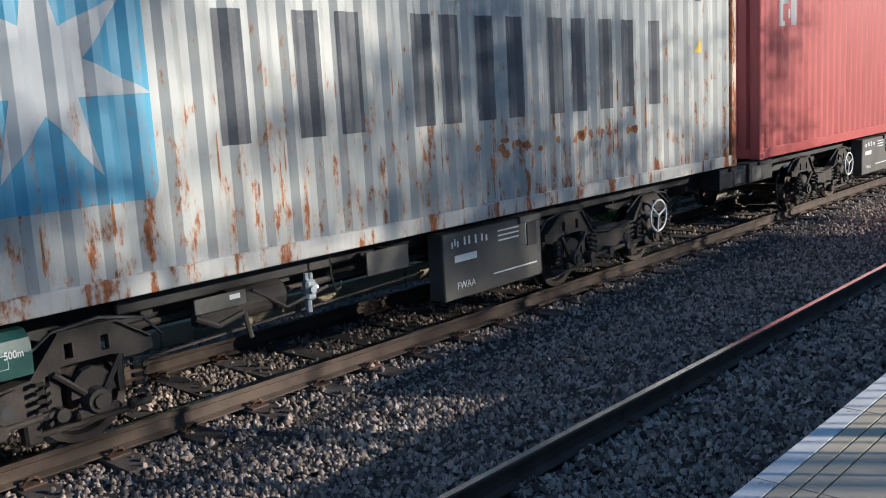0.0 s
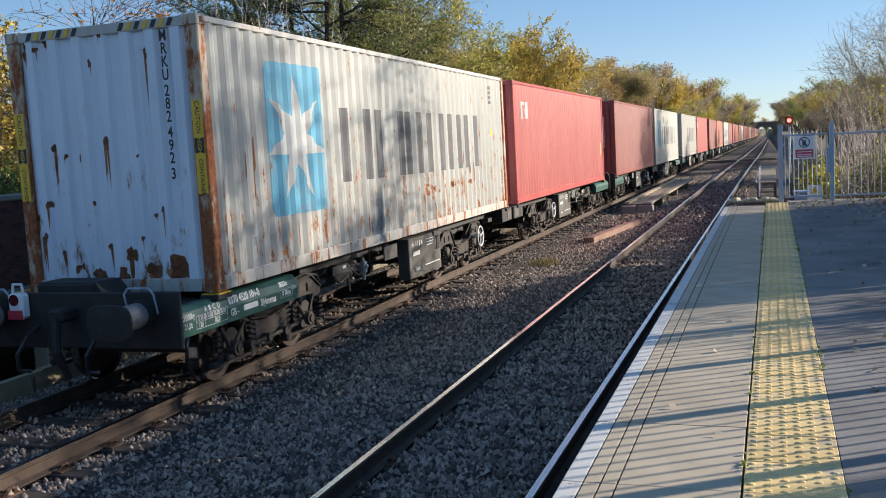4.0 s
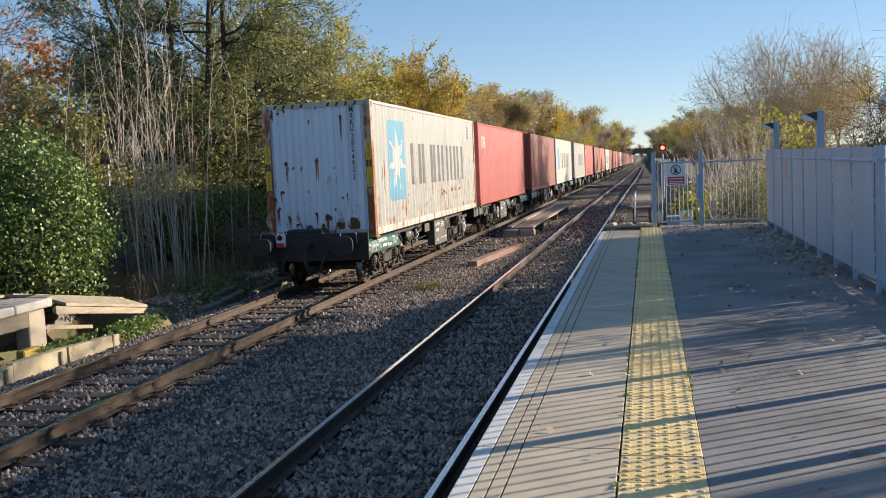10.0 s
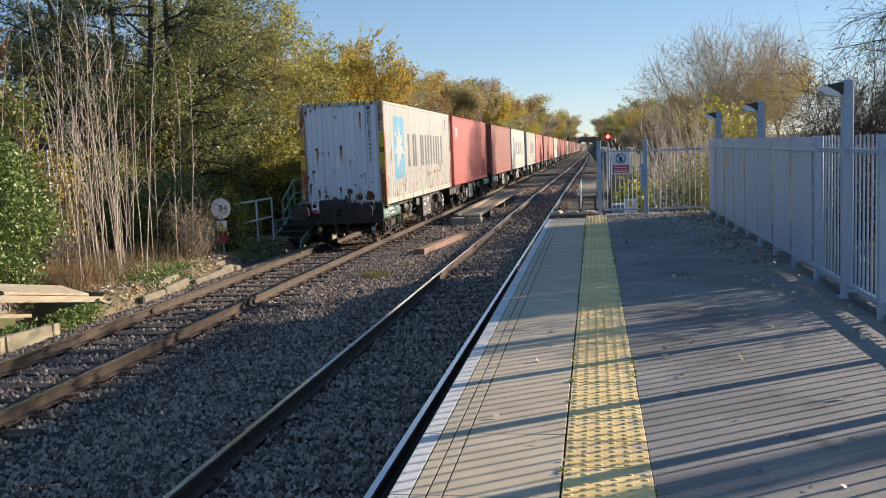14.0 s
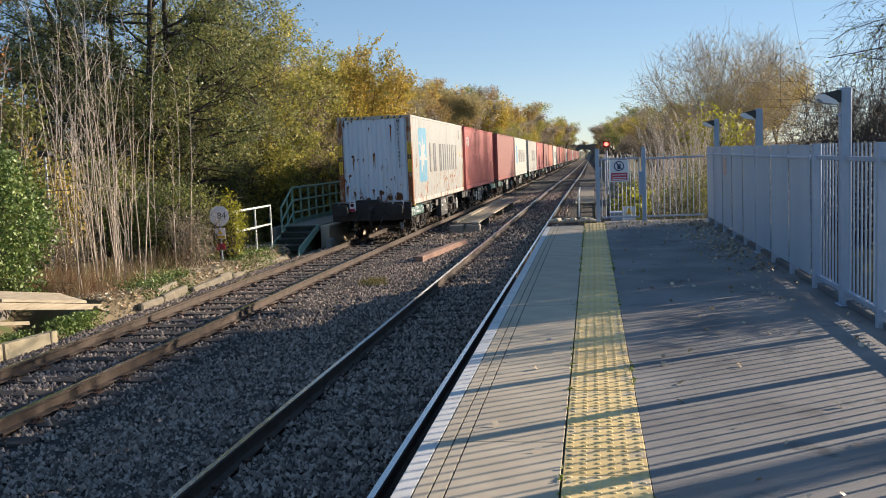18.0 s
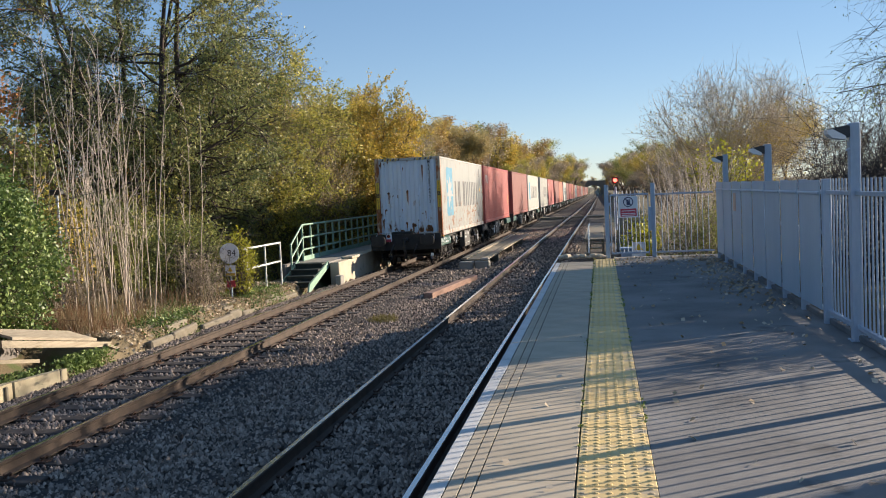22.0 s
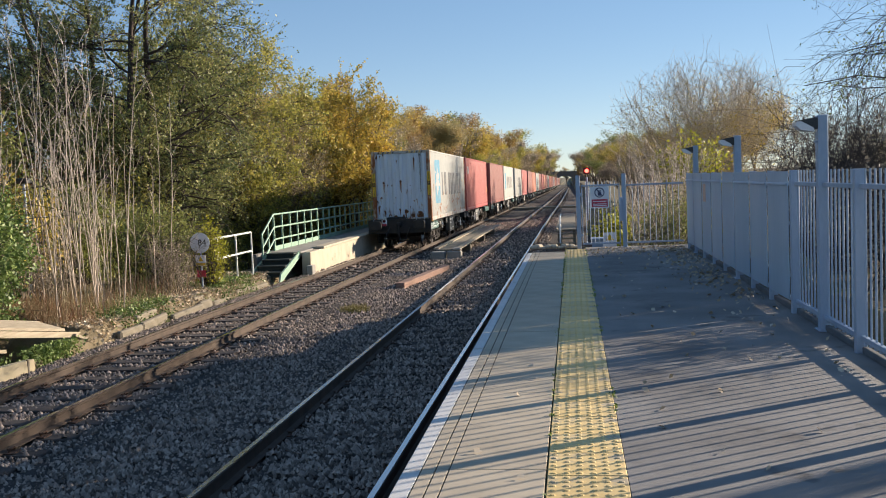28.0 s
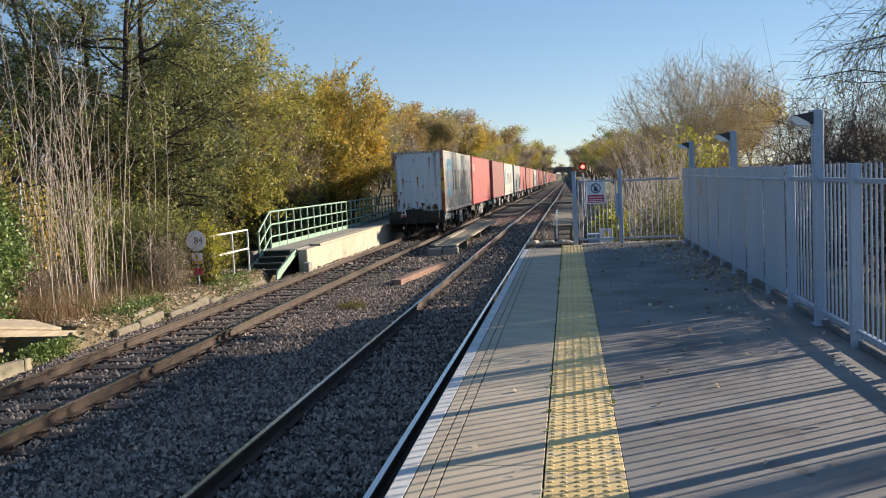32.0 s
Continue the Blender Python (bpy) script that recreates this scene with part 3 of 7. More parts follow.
def scatter_stones(name, spots, sizes, material, seed, flat=1.0):
    """Many rough stones as one mesh; spots are their centres."""
    rng = np.random.default_rng(seed)
    # half-buried lump: five feet and a ridge
    a = np.arange(5) * 2 * np.pi / 5
    v = np.concatenate([np.stack([np.cos(a), np.sin(a), np.full(5, -0.5)], axis=1), [(-0.35, 0.1, 0.75), (0.4, -0.1, 0.8)]])
    f = np.array([(0, 1, 6), (1, 5, 6), (1, 2, 5), (2, 3, 5), (3, 4, 5), (4, 6, 5), (4, 0, 6)])
    k = len(spots)
    kinds = []
    for _ in range(24):
        w = v * (0.65 + 0.55 * rng.random((len(v), 1))) * (1 + 0.5 * (rng.random(3) - 0.5))
        w[5:, :2] += rng.uniform(-0.35, 0.35, (2, 2))
        tip = rng.uniform(-0.7, 0.7, 2)
        w[:, 2] += w[:, 0] * tip[0] + w[:, 1] * tip[1]
        kinds.append(w)
    kinds = np.array(kinds)
    pick = rng.integers(0, 24, k)
    ang = rng.random(k) * 6.283
    rot = np.zeros((k, 3, 3))
    rot[:, 0, 0], rot[:, 0, 1], rot[:, 1, 0], rot[:, 1, 1], rot[:, 2, 2] = np.cos(ang), -np.sin(ang), np.sin(ang), np.cos(ang), flat
    pts = np.einsum("kij,knj->kni", rot, kinds[pick]) * np.asarray(sizes)[:, None, None] + np.asarray(spots)[:, None, :]
    faces = (f[None] + (np.arange(k) * len(v))[:, None, None]).reshape(-1, 3)
    me = bpy.data.meshes.new(name)
    me.vertices.add(k * len(v))
    me.vertices.foreach_set("co", pts.ravel())
    me.loops.add(faces.size)
    me.loops.foreach_set("vertex_index", faces.ravel().astype(np.int32))
    me.polygons.add(len(faces))
    me.polygons.foreach_set("loop_start", np.arange(0, faces.size, 3, dtype=np.int32))
    me.materials.append(material)
    me.update(calc_edges=True)
    return new(name, me)


rng = np.random.default_rng(5)
for n_stone, y0, y1, size in ((95000, 1.2, 12, 0.0245), (60000, 12, 28, 0.0255), (16000, 28, 70, 0.046)):
    x = rng.uniform(-7.95, -0.12, n_stone)
    y = y0 + (y1 - y0) * rng.random(n_stone) ** 1.15
    spots, sizes = [], []
    for a, b in zip(x, y):
        t, fx, nx = rail_z(b), far_x(b), near_x(b)
        d = min(abs(a - fx), abs(a - nx))
        if abs(d - 0.7525) < 0.085:
            continue
        over = d < 1.3 and abs((b + 4.0 + 0.325) % 0.65 - 0.325) < 0.13
        if over and rng.random() < (0.12 if abs(a - nx) < 1.3 else 0.95):
            continue
        z = t - 0.165 if over else t - 0.195 if d < 1.35 else t - 0.235
        if a < fx - 1.35:
            z = t - 0.195 - 0.19 * (fx - 1.35 - a)
        if not over and abs(a - fx) < 1.25:
            z -= 0.014
        spots.append((a, b, z + rng.uniform(-0.014, 0.034)))
        sizes.append(size * rng.uniform(0.6, 1.5))
    tagged(scatter_stones("ballast_stones", spots, sizes, M["stone"], 11), "loose brown and grey ballast stones round the rails", "ballast", kind="stuff")

# ---- tracks ----
RAIL = [(-0.07, -0.159), (0.07, -0.159), (0.07, -0.148), (0.014, -0.128), (0.009, -0.05), (0.034, -0.036), (0.036, -0.008), (0.026, 0), (-0.026, 0), (-0.036, -0.008), (-0.034, -0.036), (-0.009, -0.05), (-0.014, -0.128), (-0.07, -0.148)]


def sweep_rail(name, centre, side, parent, y0=-30.0, y1=640.0):
    rows = grid_lines([(y0, 60, 1.5), (60, y1, 10)])
    b = Build()
    n = len(RAIL)
    for y in rows:
        b.v += [(centre(y) + side * 0.7525 + p[0], y, rail_z(y) + p[1]) for p in RAIL]
    for j in range(len(rows) - 1):
        for i in range(n):
            b.f.append((j * n + i, j * n + (i + 1) % n, (j + 1) * n + (i + 1) % n, (j + 1) * n + i))
            b.m.append(1 if i == 7 else 0)
    b.f += [tuple(range(n)), tuple(range(len(b.v) - n, len(b.v)))[::-1]]
    b.m += [0, 0]
    return part(name, b, [M["rail_side"], M["rail_top"]], parent)


def sleeper_mesh():
    b = Build()
    b.box(-1.25, 1.25, -0.125, 0.125, -0.36, -0.165, 0.012)
    for s in (-0.7525, 0.7525):
        b.box(s - 0.17, s + 0.17, -0.085, 0.085, -0.168, -0.15, 0.004, 1)
        for d in (-1, 1):
            x = s + d * 0.105
            arc = [(x + d * 0.035 * math.sin(a), 0.055 * math.cos(a), -0.147 + 0.045 * math.sin(a)) for a in (0, 0.8, 1.57, 2.34, 3.14)]
            b.path(arc, 0.011, 5, 1)
            b.path([(x, 0.055, -0.147), (x - d * 0.05, 0.01, -0.13)], 0.011, 5, 1)
    return b.mesh("sleeper", [M["sleeper"], M["clip"]])


SLEEPER = sleeper_mesh()
for name, centre, label in (("track_far", far_x, "rusty railway track with polished rails under the freight train"), ("track_near", near_x, "railway track with rusty rails beside the platform")):
    tr = thing(name, label, "railway track", kind="structure")
    for side in (-1, 1):
        sweep_rail("rail", centre, side, tr)
    y = -4.0
    k = 0
    while y < 92:
        part("sleeper", SLEEPER, None, tr, at=pose(centre(y), y + 0.02 * math.sin(k * 7.7), rail_z(y) + 0.004 * math.sin(k * 3.1), 0, 0, 0.6 * math.sin(k * 2.3)))
        y += 0.65
        k += 1
    b = Build()
    while y < 420:
        b.box(centre(y) - 1.25, centre(y) + 1.25, y - 0.125, y + 0.125, rail_z(y) - 0.3, rail_z(y) - 0.165)
        y += 0.65
    tagged(part("far_sleepers", b, M["sleeper"], tr), kind="stuff")

# ---- platform ----
platform = thing("platform", "station platform with grey slabs, yellow tactile strip and dark asphalt", "platform", kind="structure")
b = Build().box(1.165, 3.35, -14, 20.35, -1.3, 0.0, 0.0)
b.box(0.03, 1.165, -14, 20.32, -1.3, -0.07)
part("asphalt", b, M["asphalt"], platform, "dark worn asphalt surface")
part("platform_wall", Build().box(0.0, 0.03, -14, 20.3, -1.35, -0.08), M["brick"], platform)
prof = [(-0.02, -0.07), (-0.02, -0.006), (-0.014, 0.0)]
for g in (0.078, 0.155, 0.228):
    prof += [(g - 0.005, 0.0), (g - 0.004, -0.007), (g + 0.004, -0.007), (g + 0.005, 0.0)]
prof += [(0.742, 0.0), (0.745, -0.004), (0.745, -0.07)]
slab_len = 0.894
sb = Build()
npf = len(prof)
for yy in (0.0, slab_len):
    sb.v += [(p[0], yy, p[1]) for p in prof]
for i in range(npf):
    j = (i + 1) % npf
    sb.f.append((i, j, npf + j, npf + i))
    xm, zm = (prof[i][0] + prof[j][0]) / 2, (prof[i][1] + prof[j][1]) / 2
    sb.m.append(1 if xm < 0.074 and zm > -0.05 else 2 if zm < -0.0035 and zm > -0.008 and 0.07 < xm < 0.24 else 0)
sb.f += [tuple(range(npf)), tuple(range(npf, 2 * npf))[::-1]]
sb.m += [0, 0]
SLAB = sb.mesh("paving_slab", [M["slab"], M["white_line"], M["groove"]])
for k in range(36):
    y = 4.91 - 0.9 * 20 + 0.9 * k
    if y + 0.9 < 20.4:
        part("paving_slab", SLAB, None, platform, at=pose(0, y + 0.003, 0.001 * math.sin(k * 5.1), 0, 0.08 * math.sin(k * 3.7), 0))
tb = Build().box(0.002, 0.41, 0.003, 0.397, -0.06, 0.0, 0.004)
for i in range(6):
    for j in range(6):
        cx, cy = 0.034 + 0.0685 * i, 0.034 + 0.0665 * j
        ring = [[(cx + r * math.cos(a * math.pi / 4), cy + r * math.sin(a * math.pi / 4), z) for a in range(8)] for r, z in ((0.0165, -0.001), (0.0125, 0.0042), (0.006, 0.0055))]
        o = [p for q in ring for p in q]
        f = [(r * 8 + a, r * 8 + (a + 1) % 8, r * 8 + 8 + (a + 1) % 8, r * 8 + 8 + a) for r in (0, 1) for a in range(8)] + [tuple(range(16, 24))]
        tb.add(o, f)
TACTILE = tb.mesh("tactile_paver", M["tactile"])
for k in range(60):
    y = -3.6 + 0.4 * k
    if y + 0.4 < 20.3:
        part("tactile_paver", TACTILE, None, platform, at=pose(0.752, y, 0.002 + 0.0015 * math.sin(k * 4.3), 0.12 * math.sin(k * 2.9), 0, 0))
# ---- fence, lamps, gate ----
BAY = 1.127
fence = thing("fence", "grey galvanised station fence of upright bars with sheeted bays", "fence")
FX = 3.22
post_m = Build().box(-0.045, 0.045, -0.035, 0.035, -0.02, 1.5, 0.006).mesh("fence_post", M["galv"])
bar_b = Build().tube((0, 0, 0.1), (0, 0, 1.5), 0.0095, None, 8)
bar_b.box(-0.016, 0.016, -0.016, 0.016, 0.085, 0.115, 0.003)
BAR = bar_b.mesh("fence_bar", M["galv"])
posts = [9.14 + BAY * k for k in range(-11, 10)]
for y in posts:
    if all(abs(y - 9.14 - BAY * k) > 0.1 for k in (0, 4, 8)):
        part("fence_post", post_m, None, fence, at=pose(FX, y, 0))
    if y > 18.6:
        continue
    for z in (0.13, 1.36):
        part("fence_rail", Build().box(FX - 0.012, FX + 0.03, y + 0.03, y + BAY - 0.03, z - 0.02, z + 0.02, 0.004), M["galv"], fence)
    if y < 10.0:
        for i in range(8):
            part("fence_bar", BAR, None, fence, at=pose(FX + 0.01, y + BAY * (i + 1) / 9, 0))
    else:
        sheet = Build().box(FX - 0.05, FX - 0.046, y + 0.066, y + BAY - 0.036, 0.13, 1.492)
        sheet.box(FX - 0.058, FX - 0.05, y + 0.066, y + 0.088, 0.13, 1.492, 0.003)
        sheet.box(FX - 0.075, FX - 0.05, y + 0.06, y + BAY - 0.03, 1.34, 1.37, 0.006)
        part("fence_sheet", sheet, M["galv_sheet"], fence, "grey sheet screwed to the bars")
        for z in (0.4, 0.95, 1.45):
            part("fence_clasp", Build().box(FX - 0.056, FX - 0.045, y + 0.03, y + 0.09, z - 0.02, z + 0.02, 0.003), M["galv"], fence)
for k, y in enumerate(posts[:-1]):
    part("kerb_board", Build().box(FX - 0.005, FX + 0.05, y + 0.05, y + BAY - 0.05, 0.0, 0.06, 0.008), M["dark_kerb"], fence, "dark concrete kerb")
part("notice", Build().box(FX - 0.056, FX - 0.0505, 16.55, 16.85, 1.0, 1.3), mat("faded_orange_notice", (0.55, 0.36, 0.27), (0.6, 0.45, 0.36), 0.6), fence, "faded orange notice")


def platform_lamp(y):
    lamp = thing("platform_lamp", "black wedge floodlight on a galvanised steel post", "lamp", pose(FX, y, 0), group="lamps along the fence")
    part("post", Build().box(-0.05, 0.045, -0.045, 0.045, 0.0, 2.0, 0.006), M["galv"], lamp)
    part("base_plate", Build().box(-0.07, 0.06, -0.09, 0.09, 0.0, 0.015, 0.004), M["galv"], lamp)
    body = Build().prism([(-0.05, 1.87), (-0.05, 1.975), (-0.08, 1.98), (-0.22, 1.955), (-0.22, 1.94), (-0.1, 1.87)], "y", -0.065, 0.065)
    part("lamp_body", body, M["black"], lamp, "black wedge housing")
    part("diffuser", Build().prism([(-0.08, 1.85), (-0.2, 1.87), (-0.245, 1.91), (-0.245, 1.945), (-0.2, 1.95), (-0.09, 1.885)], "y", -0.075, 0.075), M["diffuser"], lamp, "pale clear diffuser")
    for s in (-0.09, 0.09):
        part("bolt", Build().tube((-0.05, s * 0.4, 1.76), (-0.063, s * 0.4, 1.76), 0.012, None, 6), M["galv"], lamp)
    return lamp


for k in (0, 4, 8):
    platform_lamp(9.14 + BAY * k)

GY = 20.08
gate = thing("gate", "grey galvanised gate with upright bars at the platform end", "gate")
for x in (1.04, 1.99):
    part("gate_post", Build().box(x - 0.045, x + 0.045, GY - 0.045, GY + 0.045, 0, 1.54, 0.008), M["galv"], gate)
leaf = part("gate_frame", Build().box(1.11, 1.13, GY - 0.02, GY + 0.02, 0.08, 1.32, 0.004).box(1.88, 1.9, GY - 0.02, GY + 0.02, 0.08, 1.32, 0.004)
            .box(1.11, 1.9, GY - 0.02, GY + 0.02, 1.3, 1.335, 0.004).box(1.11, 1.9, GY - 0.02, GY + 0.02, 0.08, 0.115, 0.004), M["galv"], gate)
for i in range(8):
    part("gate_bar", Build().tube((1.2 + 0.085 * i, GY, 0.1), (1.2 + 0.085 * i, GY, 1.4), 0.0075, None, 6), M["galv"], gate)
part("latch_box", Build().box(1.885, 1.96, GY - 0.06, GY + 0.02, 0.55, 1.05, 0.008), M["galv"], gate)
part("hinge", Build().box(1.08, 1.13, GY - 0.03, GY + 0.03, 0.25, 0.31, 0.005).box(1.08, 1.13, GY - 0.03, GY + 0.03, 1.1, 1.16, 0.005), M["galv"], gate)
end_fence = thing("end_fence", "grey upright bar fence closing the platform end", "fence")
for z in (0.1, 1.3):
    part("fence_rail", Build().box(2.04, 3.2, GY - 0.02, GY + 0.02, z - 0.018, z + 0.018, 0.004), M["galv"], end_fence)
for i in range(9):
    part("fence_bar", Build().tube((2.16 + 0.118 * i, GY, 0.1), (2.16 + 0.118 * i, GY, 1.38), 0.0075, None, 6), M["galv"], end_fence)


def disc(b, x, y, z, r, n=28, slot=0, inner=0.0):
    """A thin plate or ring facing -y."""
    ring = [(math.cos(2 * math.pi * i / n), math.sin(2 * math.pi * i / n)) for i in range(n)]
    if inner:
        for i in range(n):
            a, c = ring[i], ring[(i + 1) % n]
            b.prism([(x + r * a[0], z + r * a[1]), (x + r * c[0], z + r * c[1]), (x + inner * c[0], z + inner * c[1]), (x + inner * a[0], z + inner * a[1])], "y", y - 0.002, y + 0.002, slot)
    else:
        b.prism([(x + r * a[0], z + r * a[1]) for a in ring], "y", y - 0.002, y + 0.002, slot)
    return b


sign = thing("warning_sign", "white sign with a prohibition circle and a red text panel", "sign")
SX, SY = 1.485, GY - 0.03
part("board", Build().box(SX - 0.195, SX + 0.195, SY - 0.004, SY + 0.004, 0.84, 1.29, 0.002), M["sign_white"], sign)
part("prohibition_ring", disc(Build(), SX, SY - 0.007, 1.165, 0.105, 28, 0, 0.085).prism([(SX - 0.068, 1.233), (SX - 0.054, 1.245), (SX + 0.068, 1.097), (SX + 0.054, 1.085)], "y", SY - 0.009, SY - 0.006), M["sign_blue"], sign)
hb = Build().box(SX - 0.035, SX + 0.035, SY - 0.006, SY - 0.0045, 1.1, 1.17)
for i in range(4):
    hb.box(SX - 0.035 + 0.019 * i, SX - 0.022 + 0.019 * i, SY - 0.006, SY - 0.0045, 1.17, 1.215)
part("raised_palm", hb, M["sign_blue"], sign, "dark raised palm pictogram")
part("text_panel", Build().box(SX - 0.165, SX + 0.165, SY - 0.007, SY - 0.004, 0.865, 1.025), M["sign_red"], sign, "red panel")
for z in (0.98, 0.925, 0.89):
    part("text_line", Build().box(SX - 0.14, SX + 0.14, SY - 0.009, SY - 0.007, z - 0.008, z + 0.008), M["sign_white"], sign)

# ---- signal ahead ----
SGY = 64.0
sgx = 2.05
signal = thing("signal", "railway colour-light signal showing red on a grey post", "railway signal", pose(sgx - 0.15, SGY, rail_z(SGY) + 0.45))
part("post", Build().tube((0, 0, -0.9), (0, 0, 2.2), 0.07, None, 10), M["galv"], signal)
part("head", Build().box(-0.17, 0.17, -0.1, 0.1, 2.44, 2.8, 0.03), M["black"], signal)
part("lens", disc(Build(), 0, -0.11, 2.62, 0.13, 20), M["signal_red"], signal, "glowing red lens")
part("hood", Build().prism([(-0.17, 0.02), (-0.15, 0.15), (0.15, 0.15), (0.17, 0.02), (0.14, 0.02), (0.12, 0.125), (-0.12, 0.125), (-0.14, 0.02)], "y", -0.24, -0.1, at=Matrix.Translation((0, 0, 2.62))), M["black"], signal)
part("back_board", Build().box(-0.23, 0.23, 0.0, 0.02, 2.4, 2.84, 0.01), mat("red_lit_board", (0.3, 0.03, 0.03), (0.4, 0.05, 0.05), 0.6), signal)
for i in range(6):
    part("ladder_rung", Build().tube((-0.15, 0.2, 0.2 + 0.33 * i), (0.15, 0.2, 0.2 + 0.33 * i), 0.012, None, 6), M["galv"], signal)
# ---- containers ----
CL, CW, CH = 12.19, 2.438, 2.896


def ribs(a, b, pitch, depth, top, slope):
    """Break points (along, depth) of a trapezoid corrugation between a and b."""
    n = max(1, round((b - a) / pitch))
    p = (b - a) / n
    pts = [(a, 0.0)]
    for i in range(n):
        s = a + i * p
        gap = p - top - 2 * slope
        pts += [(s + gap / 2, 0.0), (s + gap / 2 + slope, depth), (s + gap / 2 + slope + top, depth), (s + p - gap / 2, 0.0)]
    return pts + [(b, 0.0)]


def clip_strip(poly, a, b):
    """A convex outline cut to the strip a..b of its first axis."""
    for lim, sign in ((a, 1), (b, -1)):
        out = []
        for i, p in enumerate(poly):
            q = poly[(i + 1) % len(poly)]
            ip, iq = (p[0] - lim) * sign >= 0, (q[0] - lim) * sign >= 0
            if ip:
                out.append(p)
            if ip != iq:
                t = (lim - p[0]) / (q[0] - p[0])
                out.append((lim, p[1] + t * (q[1] - p[1])))
        poly = out
        if len(poly) < 3:
            return []
    return poly


def on_side(polys, pts, x, out=1.0, lift=0.003):
    """Paint outlines (along, up), convex each, laid on a corrugated side that faces +x."""
    b = Build()
    for poly in polys:
        lo, hi = min(p[0] for p in poly), max(p[0] for p in poly)
        for (s0, d0), (s1, d1) in zip(pts, pts[1:]):
            if s1 <= lo or s0 >= hi or s1 - s0 < 1e-6:
                continue
            piece = clip_strip(poly, max(s0, lo), min(s1, hi))
            if len(piece) < 3:
                continue
            v = [(x + out * (d0 + (d1 - d0) * (p[0] - s0) / (s1 - s0) + lift), p[0], p[1]) for p in piece]
            b.add(v, [tuple(range(len(v)))])
    return b


def on_end(polys, pts, y, lift=0.003):
    """The same for the end that faces -y; outlines are (across, up)."""
    b = Build()
    for poly in polys:
        lo, hi = min(p[0] for p in poly), max(p[0] for p in poly)
        for (s0, d0), (s1, d1) in zip(pts, pts[1:]):
            if s1 <= lo or s0 >= hi or s1 - s0 < 1e-6:
                continue
            piece = clip_strip(poly, max(s0, lo), min(s1, hi))
            if len(piece) >= 3:
                v = [(p[0], y - (d0 + (d1 - d0) * (p[0] - s0) / (s1 - s0)) - lift, p[1]) for p in piece]
                b.add(v, [tuple(range(len(v)))])
    return b


def rect(a, b, c, d):
    return [(a, c), (b, c), (b, d), (a, d)]


def round_rect(a, b, c, d, r):
    """A rectangle with rounded corners."""
    pts = []
    for cx, cz, a0 in ((b - r, c + r, -90), (b - r, d - r, 0), (a + r, d - r, 90), (a + r, c + r, 180)):
        for k in range(5):
            w = math.radians(a0 + 22.5 * k)
            pts.append((cx + r * math.cos(w), cz + r * math.sin(w)))
    return pts


def star(cs, cz, r, inner, n=7, turn=0.0):
    """A star as triangles round its middle."""
    pts = []
    for i in range(2 * n):
        a = math.pi / 2 + turn + math.pi * i / n
        q = r if i % 2 == 0 else inner
        pts.append((cs + q * math.cos(a), cz + q * math.sin(a)))
    return [[(cs, cz), pts[i], pts[(i + 1) % (2 * n)]] for i in range(2 * n)]


SIDE = ribs(0.12, CL - 0.12, 0.278, 0.036, 0.07, 0.068)
END = ribs(-CW / 2 + 0.13, CW / 2 - 0.13, 0.30, 0.045, 0.11, 0.04)
HX = CW / 2


